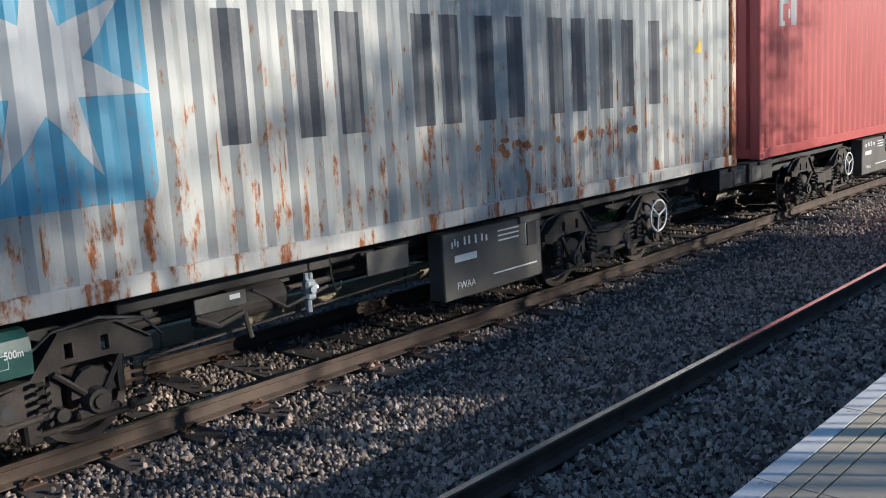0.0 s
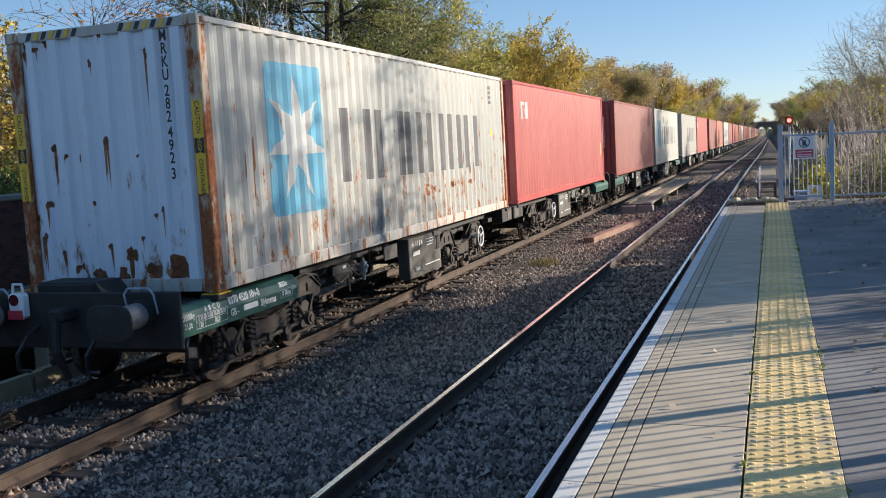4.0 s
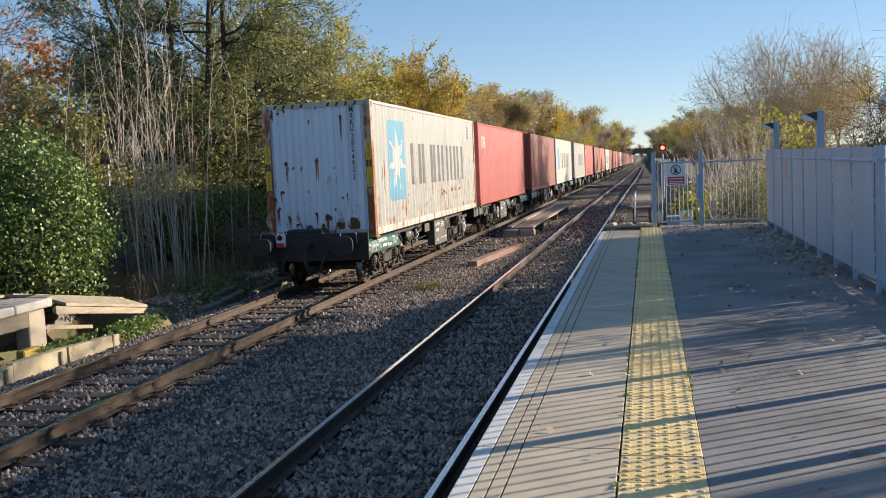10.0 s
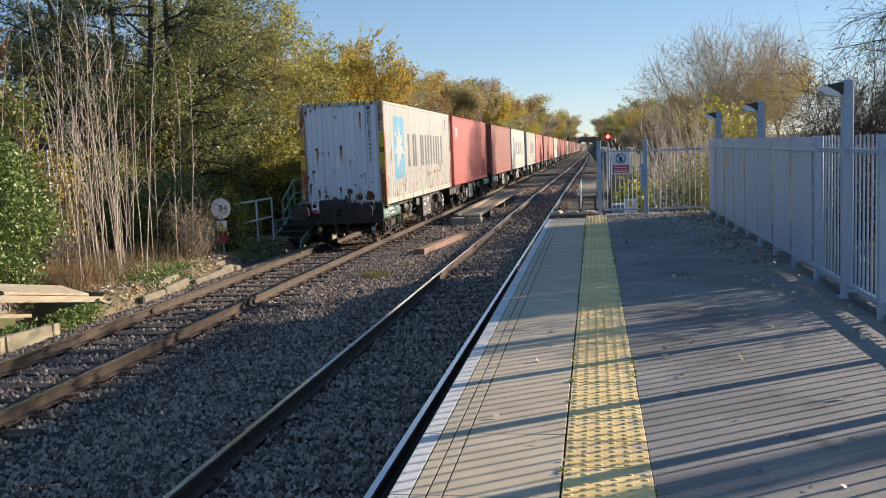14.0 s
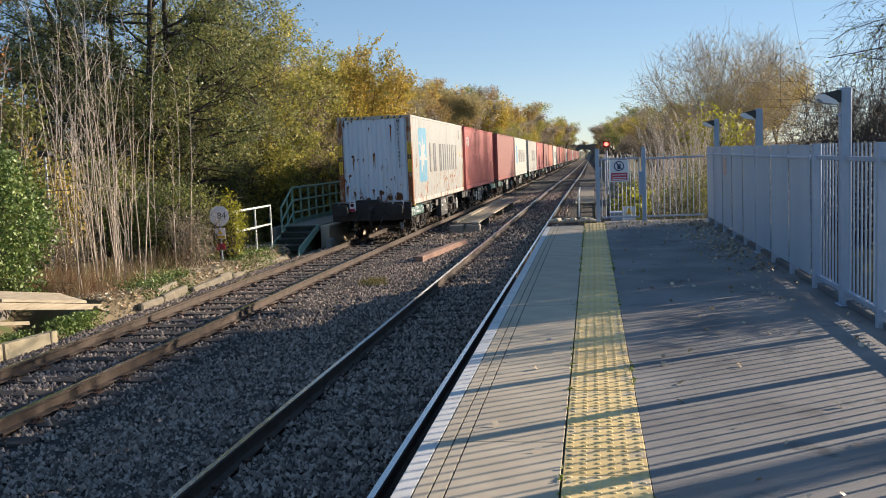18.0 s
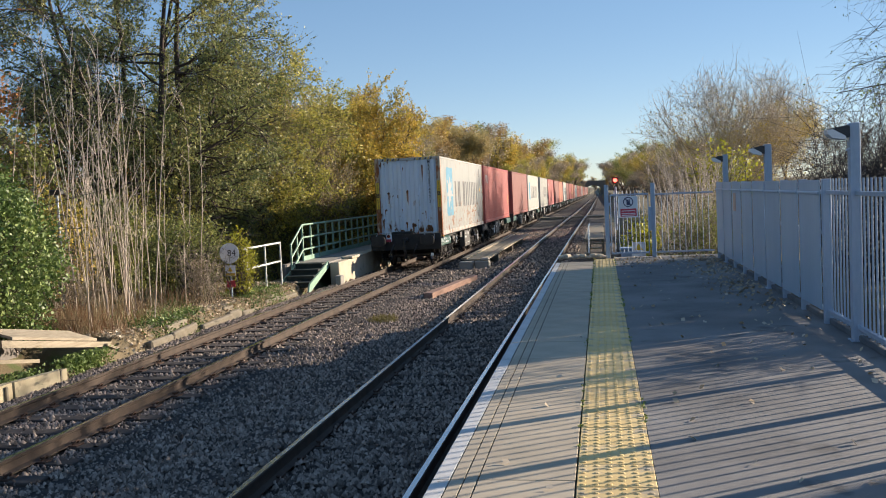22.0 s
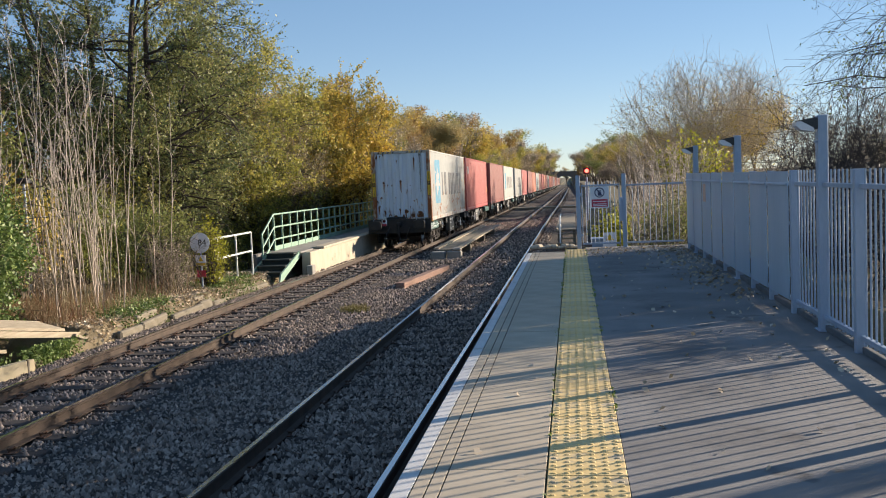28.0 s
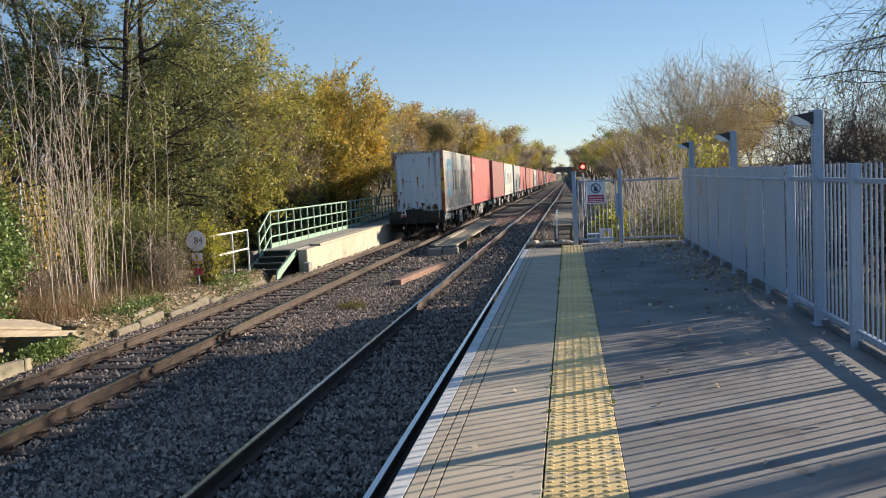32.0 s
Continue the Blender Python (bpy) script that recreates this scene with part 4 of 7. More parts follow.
def container(label, paint, end_paint=None, post=None, rail=None, group="containers on the train"):
    """A 40 ft high-cube container; origin at the middle of its rear bottom edge, length along +y."""
    c = thing("shipping_container", label, "shipping container", group=group)
    end_paint, post, rail = end_paint or paint, post or paint, rail or paint
    for s in (1, -1):
        b = Build()
        for (a, d) in SIDE:
            b.v += [(s * (HX - 0.044 + d), a, 0.16), (s * (HX - 0.044 + d), a, CH - 0.07)]
        b.f = [(2 * i, 2 * i + 2, 2 * i + 3, 2 * i + 1) for i in range(len(SIDE) - 1)]
        b.m = [0] * len(b.f)
        part("side_panel", b, paint, c)
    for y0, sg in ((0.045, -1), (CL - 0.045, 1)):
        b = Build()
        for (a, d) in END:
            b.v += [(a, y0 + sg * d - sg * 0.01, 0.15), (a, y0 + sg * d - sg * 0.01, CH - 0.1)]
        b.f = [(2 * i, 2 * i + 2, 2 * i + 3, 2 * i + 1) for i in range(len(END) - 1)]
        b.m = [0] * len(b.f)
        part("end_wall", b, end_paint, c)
    rb = Build()
    rp = ribs(0.1, CL - 0.1, 0.42, 0.02, 0.16, 0.05)
    for (a, d) in rp:
        rb.v += [(-HX + 0.03, a, CH - 0.035 + d), (HX - 0.03, a, CH - 0.035 + d)]
    rb.f = [(2 * i, 2 * i + 2, 2 * i + 3, 2 * i + 1) for i in range(len(rp) - 1)]
    rb.m = [0] * len(rb.f)
    part("roof", rb, paint, c)
    for s in (1, -1):
        part("top_rail", Build().box(min(s * HX, s * (HX - 0.06)), max(s * HX, s * (HX - 0.06)), 0.15, CL - 0.15, CH - 0.075, CH - 0.012, 0.006), rail, c)
        part("bottom_rail", Build().box(min(s * HX, s * (HX - 0.06)), max(s * HX, s * (HX - 0.06)), 0.15, CL - 0.15, 0.012, 0.165, 0.008), rail, c)
        for y in (0.075, CL - 0.075):
            part("corner_post", Build().box(s * (HX - 0.08) - 0.08, s * (HX - 0.08) + 0.08, y - 0.075, y + 0.075, 0.11, CH - 0.11, 0.014), post, c)
            for z0, z1 in ((0, 0.118), (CH - 0.118, CH)):
                k = Build().box(s * (HX - 0.078) - 0.081, s * (HX - 0.078) + 0.081, y - 0.088, y + 0.088, z0, z1, 0.012)
                k.box(min(s * (HX + 0.002), s * (HX + 0.006)), max(s * (HX + 0.002), s * (HX + 0.006)), y - 0.03, y + 0.03, z0 + 0.03, z1 - 0.03, 0.001, 1)
                part("corner_casting", k, [post, M["black"]], c)
    for y in (0.06, CL - 0.06):
        part("end_sill", Build().box(-HX + 0.16, HX - 0.16, y - 0.055, y + 0.055, 0.015, 0.16, 0.008), rail, c)
        part("end_header", Build().box(-HX + 0.16, HX - 0.16, y - 0.055, y + 0.055, CH - 0.115, CH - 0.008, 0.008), rail, c)
    part("floor_panel", Build().box(-HX + 0.06, HX - 0.06, 0.12, CL - 0.12, 0.1, 0.15), M["wagon_black"], c)
    return c


SX0 = HX - 0.044


def dark_bars(c, spans, z0, z1, mark, w=0.27):
    """Plain upright bars where a name was painted."""
    for a, b in spans:
        part("marking", on_side([rect(a, a + w, z0, z1)], SIDE, SX0), mark, c)
        part("marking", on_side([rect(b - w, b, z0, z1)], SIDE, SX0), mark, c)


# the last container of the train
LETTERS = [(3.43, 4.44), (4.64, 5.80), (5.95, 6.75), (6.92, 7.95), (8.10, 8.92), (9.12, 10.08)]
# The end paint carries blue skylight in its colour; the sides don't.
rear_box = container("rust-streaked white container with blue square, white star and dark bars", M["box_white"], M["box_white_end_skylit"], M["box_post"], M["box_frame"])
part("blue_square", on_side([round_rect(1.32, 2.86, 0.68, 2.52, 0.12)], SIDE, SX0, lift=0.002).mesh("blue_square", M["blue_paint"], weld=0.0006), None, rear_box, "sky-blue painted square")
part("white_star", on_side(star(2.09, 1.60, 0.80, 0.30, 7, 0.0), SIDE, SX0, lift=0.005).mesh("white_star", M["star_paint"], weld=0.0006), None, rear_box, "white seven-pointed star")
dark_bars(rear_box, LETTERS, 1.0, 2.02, M["dark_paint"])
part("warning_triangle", on_side([[(11.0, 1.62), (11.2, 1.62), (11.1, 1.82)]], SIDE, SX0), M["sign_yellow"], rear_box, "small yellow warning triangle")
rr = random.Random(12)
for k in range(26):
    y0, z0 = rr.choice((rr.uniform(6.1, 7.6), rr.uniform(6.2, 9.4), rr.uniform(8.0, 9.3))), rr.gauss(0.70, 0.03)
    w, h = rr.uniform(0.05, 0.16), rr.uniform(0.03, 0.075)
    part("rust_stain", on_side([[(y0, z0), (y0 + w * 0.6, z0 - h * 0.6), (y0 + w, z0 + h * 0.1), (y0 + w * 0.75, z0 + h), (y0 + w * 0.2, z0 + h * 0.8)]], SIDE, SX0, lift=0.002), M["rust"], rear_box)
for k in range(30):
    y0, z0 = rr.uniform(0.4, 11.6), rr.choice((rr.uniform(0.2, 0.55), rr.uniform(0.4, 1.4)))
    w, h = rr.uniform(0.012, 0.03), rr.uniform(0.1, 0.4)
    part("rust_stain", on_side([[(y0, z0), (y0 + w * 0.5, z0 - h * 0.12), (y0 + w, z0 + h * 0.1), (y0 + w * 0.8, z0 + h), (y0 + w * 0.3, z0 + h * 0.9)]], SIDE, SX0, lift=0.002), M["rust"], rear_box)
# rust on the rear end: blotches with runs below them, (across, up, width, height)
END_RUST = [(-0.74, 1.62, 0.09, 0.5), (-0.03, 1.66, 0.09, 0.5), (-1.0, 2.68, 0.1, 0.2), (-0.74, 2.78, 0.1, 0.12), (-0.86, 2.7, 0.05, 0.16), (0.0, 2.8, 0.06, 0.12), (0.55, 2.55, 0.09, 0.6), (-0.18, 2.5, 0.06, 0.16), (-0.86, 1.0, 0.08, 0.34),
            (-1.05, 0.86, 0.09, 0.2), (-0.95, 0.62, 0.1, 0.5), (-0.72, 0.42, 0.09, 0.16), (-0.1, 0.5, 0.09, 0.34), (0.16, 0.42, 0.16, 0.5), (-0.27, 0.22, 0.14, 0.16), (0.44, 0.24, 0.16, 0.36), (0.75, 0.26, 0.3, 0.3), (0.05, 0.2, 0.14, 0.18),
            (-0.4, 1.5, 0.06, 0.1), (-0.57, 1.52, 0.05, 0.14), (-1.1, 1.62, 0.05, 0.08), (0.62, 0.9, 0.05, 0.4), (0.34, 0.6, 0.05, 0.2), (0.5, 0.84, 0.05, 0.07), (-0.55, 0.28, 0.06, 0.1), (-0.25, 1.0, 0.03, 0.06), (0.36, 1.48, 0.03, 0.05), (-0.5, 0.3, 0.05, 0.08)]
for a, zc, w, h in END_RUST:
    blot, hh = [], (0.5 * h if h < 2.2 * w else 0.7 * w)
    f1, f2, f3 = rr.uniform(0, 6.3), rr.uniform(0, 6.3), rr.uniform(0, 6.3)
    for i in range(26):
        g = 2 * math.pi * i / 26
        q = 0.85 + 0.22 * math.sin(2 * g + f1) + 0.14 * math.sin(3 * g + f2) + 0.1 * math.sin(7 * g + f3)
        blot.append((a + 0.5 * w * q * math.cos(g), max(zc + hh * q * math.sin(g), 0.16)))
    mid = (a, zc)
    part("rust_stain", on_end([[mid, blot[i], blot[(i + 1) % 26]] for i in range(26)], END, 0.055, 0.0035), M["rust_dark"], rear_box)
    for j in range(3 if w > 0.08 else 1):
        x0, ln, hw = a + rr.uniform(-0.3, 0.3) * w, h * rr.uniform(0.6, 1.1), w * rr.uniform(0.1, 0.22)
        run = [(x0 - hw, zc), (x0 + hw, zc), (x0 + hw * 0.8, zc - ln * 0.35), (x0 + hw * 0.35, zc - ln * 0.8), (x0, zc - ln), (x0 - hw * 0.3, zc - ln * 0.75), (x0 - hw * 0.85, zc - ln * 0.3)]
        run = [(p[0], max(p[1], 0.16)) for p in run]
        part("rust_stain", on_end([run], END, 0.055, 0.0022), M["rust"], rear_box)
for k, z in enumerate((2.62, 2.52, 2.42, 2.32)):
    part("small_marking", on_side([rect(11.02, 11.14, z - 0.035, z + 0.035)], SIDE, SX0), M["dark_paint"], rear_box)
down = 2.70
for ch in "MRKU 282 492 3":
    if ch == " ":
        down -= 0.03
        continue
    text_part("end_character", ch, 0.165, M["sign_black"], rear_box, pose(0.80, -0.004, down, 90, 0, 0), narrow=0.72)
    down -= 0.134
for s in (1, -1):
    part("caution_strip", Build().box(s * (HX - 0.08) - 0.06, s * (HX - 0.08) + 0.06, -0.0035, 0.002, 1.05, 2.02), M["sign_yellow"], rear_box, "yellow caution strip")
    for word, z, h in (("CAUTION", 1.84, 0.075), ("CONTAINER", 1.22, 0.068)):
        text_part("caution_text", word, h, M["sign_black"], rear_box, pose(s * (HX - 0.08), -0.005, z, 90, 90, 0))
    part("caution_patch", Build().box(s * (HX - 0.08) - 0.055, s * (HX - 0.08) + 0.055, -0.006, -0.003, 1.47, 1.63), M["sign_black"], rear_box)
    text_part("caution_text", "HIGH", 0.07, M["sign_yellow"], rear_box, pose(s * (HX - 0.08), -0.0075, 1.55, 90, 90, 0))
    for i in range(7):
        a = s * (HX - 0.62) - 0.35 + 0.1 * i
        part("hazard_stripe", Build().prism([(a, CH - 0.1), (a + 0.05, CH - 0.1), (a + 0.09, CH - 0.02), (a + 0.04, CH - 0.02)], "y", -0.003, 0.0052), M["sign_yellow"] if i % 2 else M["sign_black"], rear_box)

box_red = container("bright red corrugated container with small white marking", CONTAINER_COLOURS["red"])
part("white_marking", on_side([rect(0.75, 0.87, 2.0, 2.42), rect(0.87, 1.06, 2.34, 2.42), rect(0.87, 1.0, 2.0, 2.08), rect(1.06, 1.16, 2.12, 2.26), rect(1.26, 1.38, 2.02, 2.42)], SIDE, SX0), M["star_paint"], box_red, "small white painted shapes")
part("rust_patch", on_side([rect(11.6, 11.8, 0.9, 1.3)], SIDE, SX0), M["sign_yellow"], box_red)
box_maroon = container("faded maroon corrugated steel container", CONTAINER_COLOURS["maroon"])
part("small_marking", on_end([rect(0.72, 0.8, 1.1, 2.3)], END, 0.055), M["pale_marking"], box_maroon)
box_pale = container("off-white corrugated container with dark bars", CONTAINER_COLOURS["white"])
dark_bars(box_pale, LETTERS, 1.0, 2.0, M["dark_paint"], 0.24)
part("blue_square", on_side([round_rect(1.32, 2.6, 0.9, 2.3, 0.1)], SIDE, SX0, lift=0.002).mesh("blue_square", M["blue_paint"], weld=0.0006), None, box_pale)
box_grey = container("grey corrugated container with dark bars", CONTAINER_COLOURS["grey"])
dark_bars(box_grey, LETTERS[1:], 1.0, 2.0, M["dark_paint"], 0.24)
box_orange = container("orange-red corrugated steel container", CONTAINER_COLOURS["orange"])
FIRST = {"rear": rear_box, "red": box_red, "maroon": box_maroon, "pale": box_pale, "grey": box_grey, "orange": box_orange}
ORDER = ["rear", "red", "maroon", "pale", "grey", "red", "maroon", "orange", "pale", "maroon", "red", "orange", "maroon", "pale", "red", "orange", "maroon", "red", "pale", "red", "orange", "maroon", "red", "maroon", "pale", "red", "orange", "maroon"]


# ---- wagons ----
def ring_points(r, n, x):
    return [(x, r * math.cos(2 * math.pi * i / n), r * math.sin(2 * math.pi * i / n)) for i in range(n)]


def wheelset(parent, y):
    """Axle with two wheels; rolls about x."""
    b = Build().tube((-0.95, 0, 0), (0.95, 0, 0), 0.065, None, 10)
    ax = part("wheelset", b, M["wheel"], parent, at=pose(0, y, 0.365))
    for s in (-1, 1):
        w = Build()
        n = 20
        rows = [(0.695, 0.395), (0.722, 0.395), (0.73, 0.37), (0.83, 0.36), (0.83, 0.30), (0.785, 0.28), (0.775, 0.12), (0.83, 0.1), (0.83, 0.0)]
        rows2 = [(0.695, 0.3), (0.735, 0.28), (0.745, 0.12), (0.695, 0.0)]
        for prof_, slot_of in ((rows, lambda i: 1 if i in (2, 1) else 0), (rows2, lambda i: 0)):
            for i in range(len(prof_) - 1):
                (xa, ra), (xb, rb_) = prof_[i], prof_[i + 1]
                A, B2 = ring_points(max(ra, 0.001), n, s * xa), ring_points(max(rb_, 0.001), n, s * xb)
                w.add(A + B2, [(k, (k + 1) % n, n + (k + 1) % n, n + k) for k in range(n)], slot_of(i))
        part("wheel", w.mesh("wheel", [M["wheel"], M["tread"]], weld=0.0005), None, ax)
    return ax


def bogie(w, yc, wheel_disc=False):
    """Two-axle bogie with plate side frames, links, springs; its axles 1.8 m apart."""
    for s in (-1, 1):
        x = s * 1.0
        plate = Build()
        # side frame in upright strips: from, to, then bottom and top at both ends
        strips = [(0.0, 0.26, 0.29, 0.55, 0.29, 0.55), (0.26, 0.46, 0.29, 0.55, 0.33, 0.6), (0.46, 0.56, 0.33, 0.6, 0.5, 0.72), (0.56, 0.66, 0.6, 0.72, 0.64, 0.85), (0.6, 0.67, 0.3, 0.64, 0.3, 0.64),
                  (0.66, 0.73, 0.64, 0.85, 0.65, 0.88), (0.73, 0.79, 0.65, 0.69, 0.65, 0.69), (0.73, 0.79, 0.8, 0.88, 0.8, 0.88), (0.79, 1.0, 0.65, 0.88, 0.65, 0.88), (1.0, 1.06, 0.65, 0.69, 0.65, 0.69),
                  (1.0, 1.06, 0.8, 0.88, 0.8, 0.88), (1.06, 1.16, 0.65, 0.88, 0.63, 0.86), (1.16, 1.31, 0.6, 0.86, 0.6, 0.74), (1.31, 1.4, 0.6, 0.74, 0.62, 0.7), (1.1, 1.15, 0.36, 0.64, 0.36, 0.64)]
        for e in (-1, 1):
            for p0, p1, b0, t0, b1, t1 in strips:
                plate.prism([(e * p0, b0), (e * p1, b1), (e * p1, t1), (e * p0, t0)], "x", x - 0.03, x + 0.03)
            # flanges along the top
            for (p0, z0), (p1, z1) in (((0.0, 0.55), (0.46, 0.6)), ((0.46, 0.6), (0.68, 0.87)), ((0.68, 0.88), (1.12, 0.88)), ((1.12, 0.88), (1.38, 0.71))):
                plate.prism([(e * p0, z0), (e * p1, z1), (e * p1, z1 + 0.018), (e * p0, z0 + 0.018)], "x", x - 0.075, x + 0.06)
        f = part("side_frame", plate, M["bogie"], w, "brown bogie frame with slotted ends", at=pose(0, yc, 0))
        for e in (-1, 1):
            part("frame_hole", Build().tube((x + s * 0.029, e * 0.3, 0.43), (x + s * 0.033, e * 0.3, 0.43), 0.05, None, 14), M["black"], f)
            ab = Build().tube((x + s * 0.02, e * 0.9, 0.365), (x + s * 0.13, e * 0.9, 0.365), 0.1, 0.085, 14)
            ab.tube((x + s * 0.13, e * 0.9, 0.365), (x + s * 0.15, e * 0.9, 0.365), 0.05, 0.05, 10)
            ab.box(min(x, x + s * 0.1), max(x, x + s * 0.1), e * 0.9 - 0.16, e * 0.9 + 0.16, 0.25, 0.32, 0.02)
            part("axle_box", ab, M["bogie"], f)
            sp = Build()
            pts = [(x + s * 0.08 + 0.05 * math.cos(a), e * 1.24 + 0.05 * math.sin(a), 0.3 + 0.3 * a / (2 * math.pi * 5)) for a in [i * math.pi / 3 for i in range(31)]]
            sp.path(pts, 0.017, 3)
            part("coil_spring", sp, M["bogie"], f)
            part("coil_spring", sp.mesh("coil_spring", M["bogie"]), None, f, at=pose(0, -e * 0.72, 0))
            part("axle_guard", Build().prism([(e * 0.9 + 0.17 * math.cos(g), 0.4 + 0.2 * math.sin(g)) for g in [math.pi * i / 8 for i in range(9)]], "x", x - 0.02, x + s * 0.045 + 0.001), M["bogie"], f)
            part("brake_beam", Build().box(min(x, x + s * 0.05), max(x, x + s * 0.05), e * 0.85 - 0.4, e * 0.85 + 0.35, 0.2, 0.235, 0.008), M["bogie"], f)
            lk = Build()
            lk.tube((x + s * 0.06, e * 0.62, 0.62), (x + s * 0.06, e * 0.84, 0.42), 0.022, None, 6)
            part("damper_link", lk, M["bogie"], f)
            lk = Build()
            lk.tube((x + s * 0.06, e * 0.98, 0.42), (x + s * 0.06, e * 1.12, 0.64), 0.022, None, 6)
            part("damper_link", lk, M["bogie"], f)
            part("spring_seat", Build().box(min(x, x + s * 0.09), max(x, x + s * 0.09), e * 1.24 - 0.09, e * 1.24 + 0.09, 0.22, 0.29, 0.02), M["bogie"], f)
        rod = Build().tube((x + s * 0.1, -0.62, 0.33), (x + s * 0.1, 0.62, 0.36), 0.024, None, 8)
        for e in (-0.62, -0.2, 0.2, 0.62):
            rod.tube((x + s * 0.05, e, 0.345), (x + s * 0.15, e, 0.345), 0.05, None, 10)
        part("brake_rod", rod, M["bogie"], f)
        for e in (-0.45, 0.45):
            part("brake_shoe", Build().box(x - 0.06, x + 0.05, e - 0.06, e + 0.06, 0.16, 0.36, 0.02), M["bogie"], f)
        for e in (-1, 1):
            hose = Build().path([(x, e * 0.4, 0.72), (x + s * 0.03, e * 0.65, 0.90), (x + s * 0.02, e * 1.0, 0.93), (x + s * 0.02, e * 1.35, 0.86), (x, e * 1.5, 0.7)], 0.013, 5)
            part("air_hose", hose, M["black"], f)
        if wheel_disc and s == 1:
            hw = Build()
            for i in range(20):
                a, c2 = 2 * math.pi * i / 20, 2 * math.pi * (i + 1) / 20
                hw.tube((x + 0.17, 0.9 + 0.2 * math.cos(a), 0.62 + 0.2 * math.sin(a)), (x + 0.17, 0.9 + 0.2 * math.cos(c2), 0.62 + 0.2 * math.sin(c2)), 0.014, None, 6)
            for i in range(3):
                a = 2 * math.pi * i / 3 + 0.4
                hw.tube((x + 0.17, 0.9, 0.62), (x + 0.17, 0.9 + 0.2 * math.cos(a), 0.62 + 0.2 * math.sin(a)), 0.012, None, 6)
            hw.tube((x, 0.9, 0.62), (x + 0.18, 0.9, 0.62), 0.025, None, 8)
            part("handbrake_wheel", hw, M["pale_marking"], w, "pale round handbrake wheel", at=pose(0, yc, 0))
    part("bolster", Build().box(-0.98, 0.98, yc - 0.25, yc + 0.25, 0.36, 0.62, 0.03), M["wagon_black"], w)
    for e in (-0.9, 0.9):
        wheelset(w, yc + e)


DECK = 1.05     # underside of the containers above the rail


def wagon(mirror=False, last=False):
    """One half of a twin low-floor container flat; origin under the container's rear bottom edge, on the rail level."""
    w = thing("container_wagon", "black low-floor container wagon with dark green end beam and brown bogies", "railway wagon", group="wagons of the train")
    m = (lambda y: CL - y) if mirror else (lambda y: y)

    def span(a, b):
        return (min(m(a), m(b)), max(m(a), m(b)))
    a, b2 = span(-0.76, CL + 0.35)
    part("centre_sill", Build().box(-0.42, 0.42, a, b2, 0.62, 0.98, 0.02), M["wagon_black"], w)
    a, b2 = span(2.6, CL + 0.3)
    for x in (-0.78, 0.78):
        part("side_sill", Build().box(x - 0.05, x + 0.05, a, b2, 0.86, 1.035, 0.01), M["wagon_black"], w)
    for k in range(7):
        y = m(2.9 + 1.35 * k)
        for x0, x1 in ((-0.73, -0.42), (0.42, 0.73)):
            part("cross_member", Build().box(x0, x1, y - 0.05, y + 0.05, 0.8, 0.96), M["wagon_black"], w)
    a, b2 = span(-0.76, 1.78)
    d = Build().box(-1.12, 1.12, a, b2, 0.9, 0.985, 0.01)
    part("end_deck", d, M["wagon_black"], w)
    for s in (-1, 1):
        # rounded green end beam
        pr = [(s * 1.06, 0.70), (s * 1.215, 0.705), (s * 1.222, 0.86), (s * 1.2, 0.95), (s * 1.14, 1.0), (s * 1.06, 1.005)]
        part("solebar", Build().prism(pr, "y", a, b2), M["wagon_green"], w, "dark green rounded end beam")
    yh = m(-0.76)
    o = -1 if not mirror else 1
    hs = Build().box(-1.28, 1.28, min(yh, yh + o * 0.05), max(yh, yh + o * 0.05), 0.62, 1.19, 0.012)
    part("headstock", hs, M["wagon_black"], w, "flat black end plate")
    for s in (-0.875, 0.875):
        bf = Build().tube((s, yh, 0.98), (s, yh + o * 0.16, 0.98), 0.15, 0.14, 20)
        bf.tube((s, yh + o * 0.16, 0.98), (s, yh + o * 0.56, 0.98), 0.125, 0.125, 20, True, 1)
        ring = [(math.copysign(abs(math.cos(g)) ** 0.6, math.cos(g)), math.copysign(abs(math.sin(g)) ** 0.6, math.sin(g))) for g in [2 * math.pi * i / 28 for i in range(28)]]
        rows = [[(s + 0.25 * k * q[0], yh + o * y, 0.98 + 0.18 * k * q[1]) for q in ring] for k, y in ((0.6, 0.55), (0.97, 0.565), (1.0, 0.585), (0.95, 0.605), (0.5, 0.615))]
        bf.add([p for r in rows for p in r], [(j * 28 + i, j * 28 + (i + 1) % 28, j * 28 + 28 + (i + 1) % 28, j * 28 + 28 + i) for j in range(4) for i in range(28)] + [tuple(range(112, 140))])
        part("buffer", bf, [M["wagon_black"], M["buffer_grey"]], w, "oblong black buffer on a grey sleeve")
        gr = Build().path([(s - 0.17, yh + o * 0.07, 0.98), (s - 0.17, yh + o * 0.12, 1.18), (s - 0.12, yh + o * 0.12, 1.24), (s + 0.12, yh + o * 0.12, 1.24), (s + 0.17, yh + o * 0.12, 1.18), (s + 0.17, yh + o * 0.07, 0.98)], 0.011, 6)
        part("shunter_handle", gr, M["galv"], w, "pale bent grab handle")
    hk = Build().box(-0.09, 0.09, min(yh, yh + o * 0.3), max(yh, yh + o * 0.3), 0.92, 1.06, 0.03)
    hk.tube((0, yh + o * 0.28, 0.99), (0, yh + o * 0.32, 0.62), 0.045, None, 8)
    hk.tube((0, yh + o * 0.32, 0.62), (0.03, yh + o * 0.2, 0.34), 0.05, 0.03, 8)
    part("coupling_hook", hk, M["wagon_black"], w)
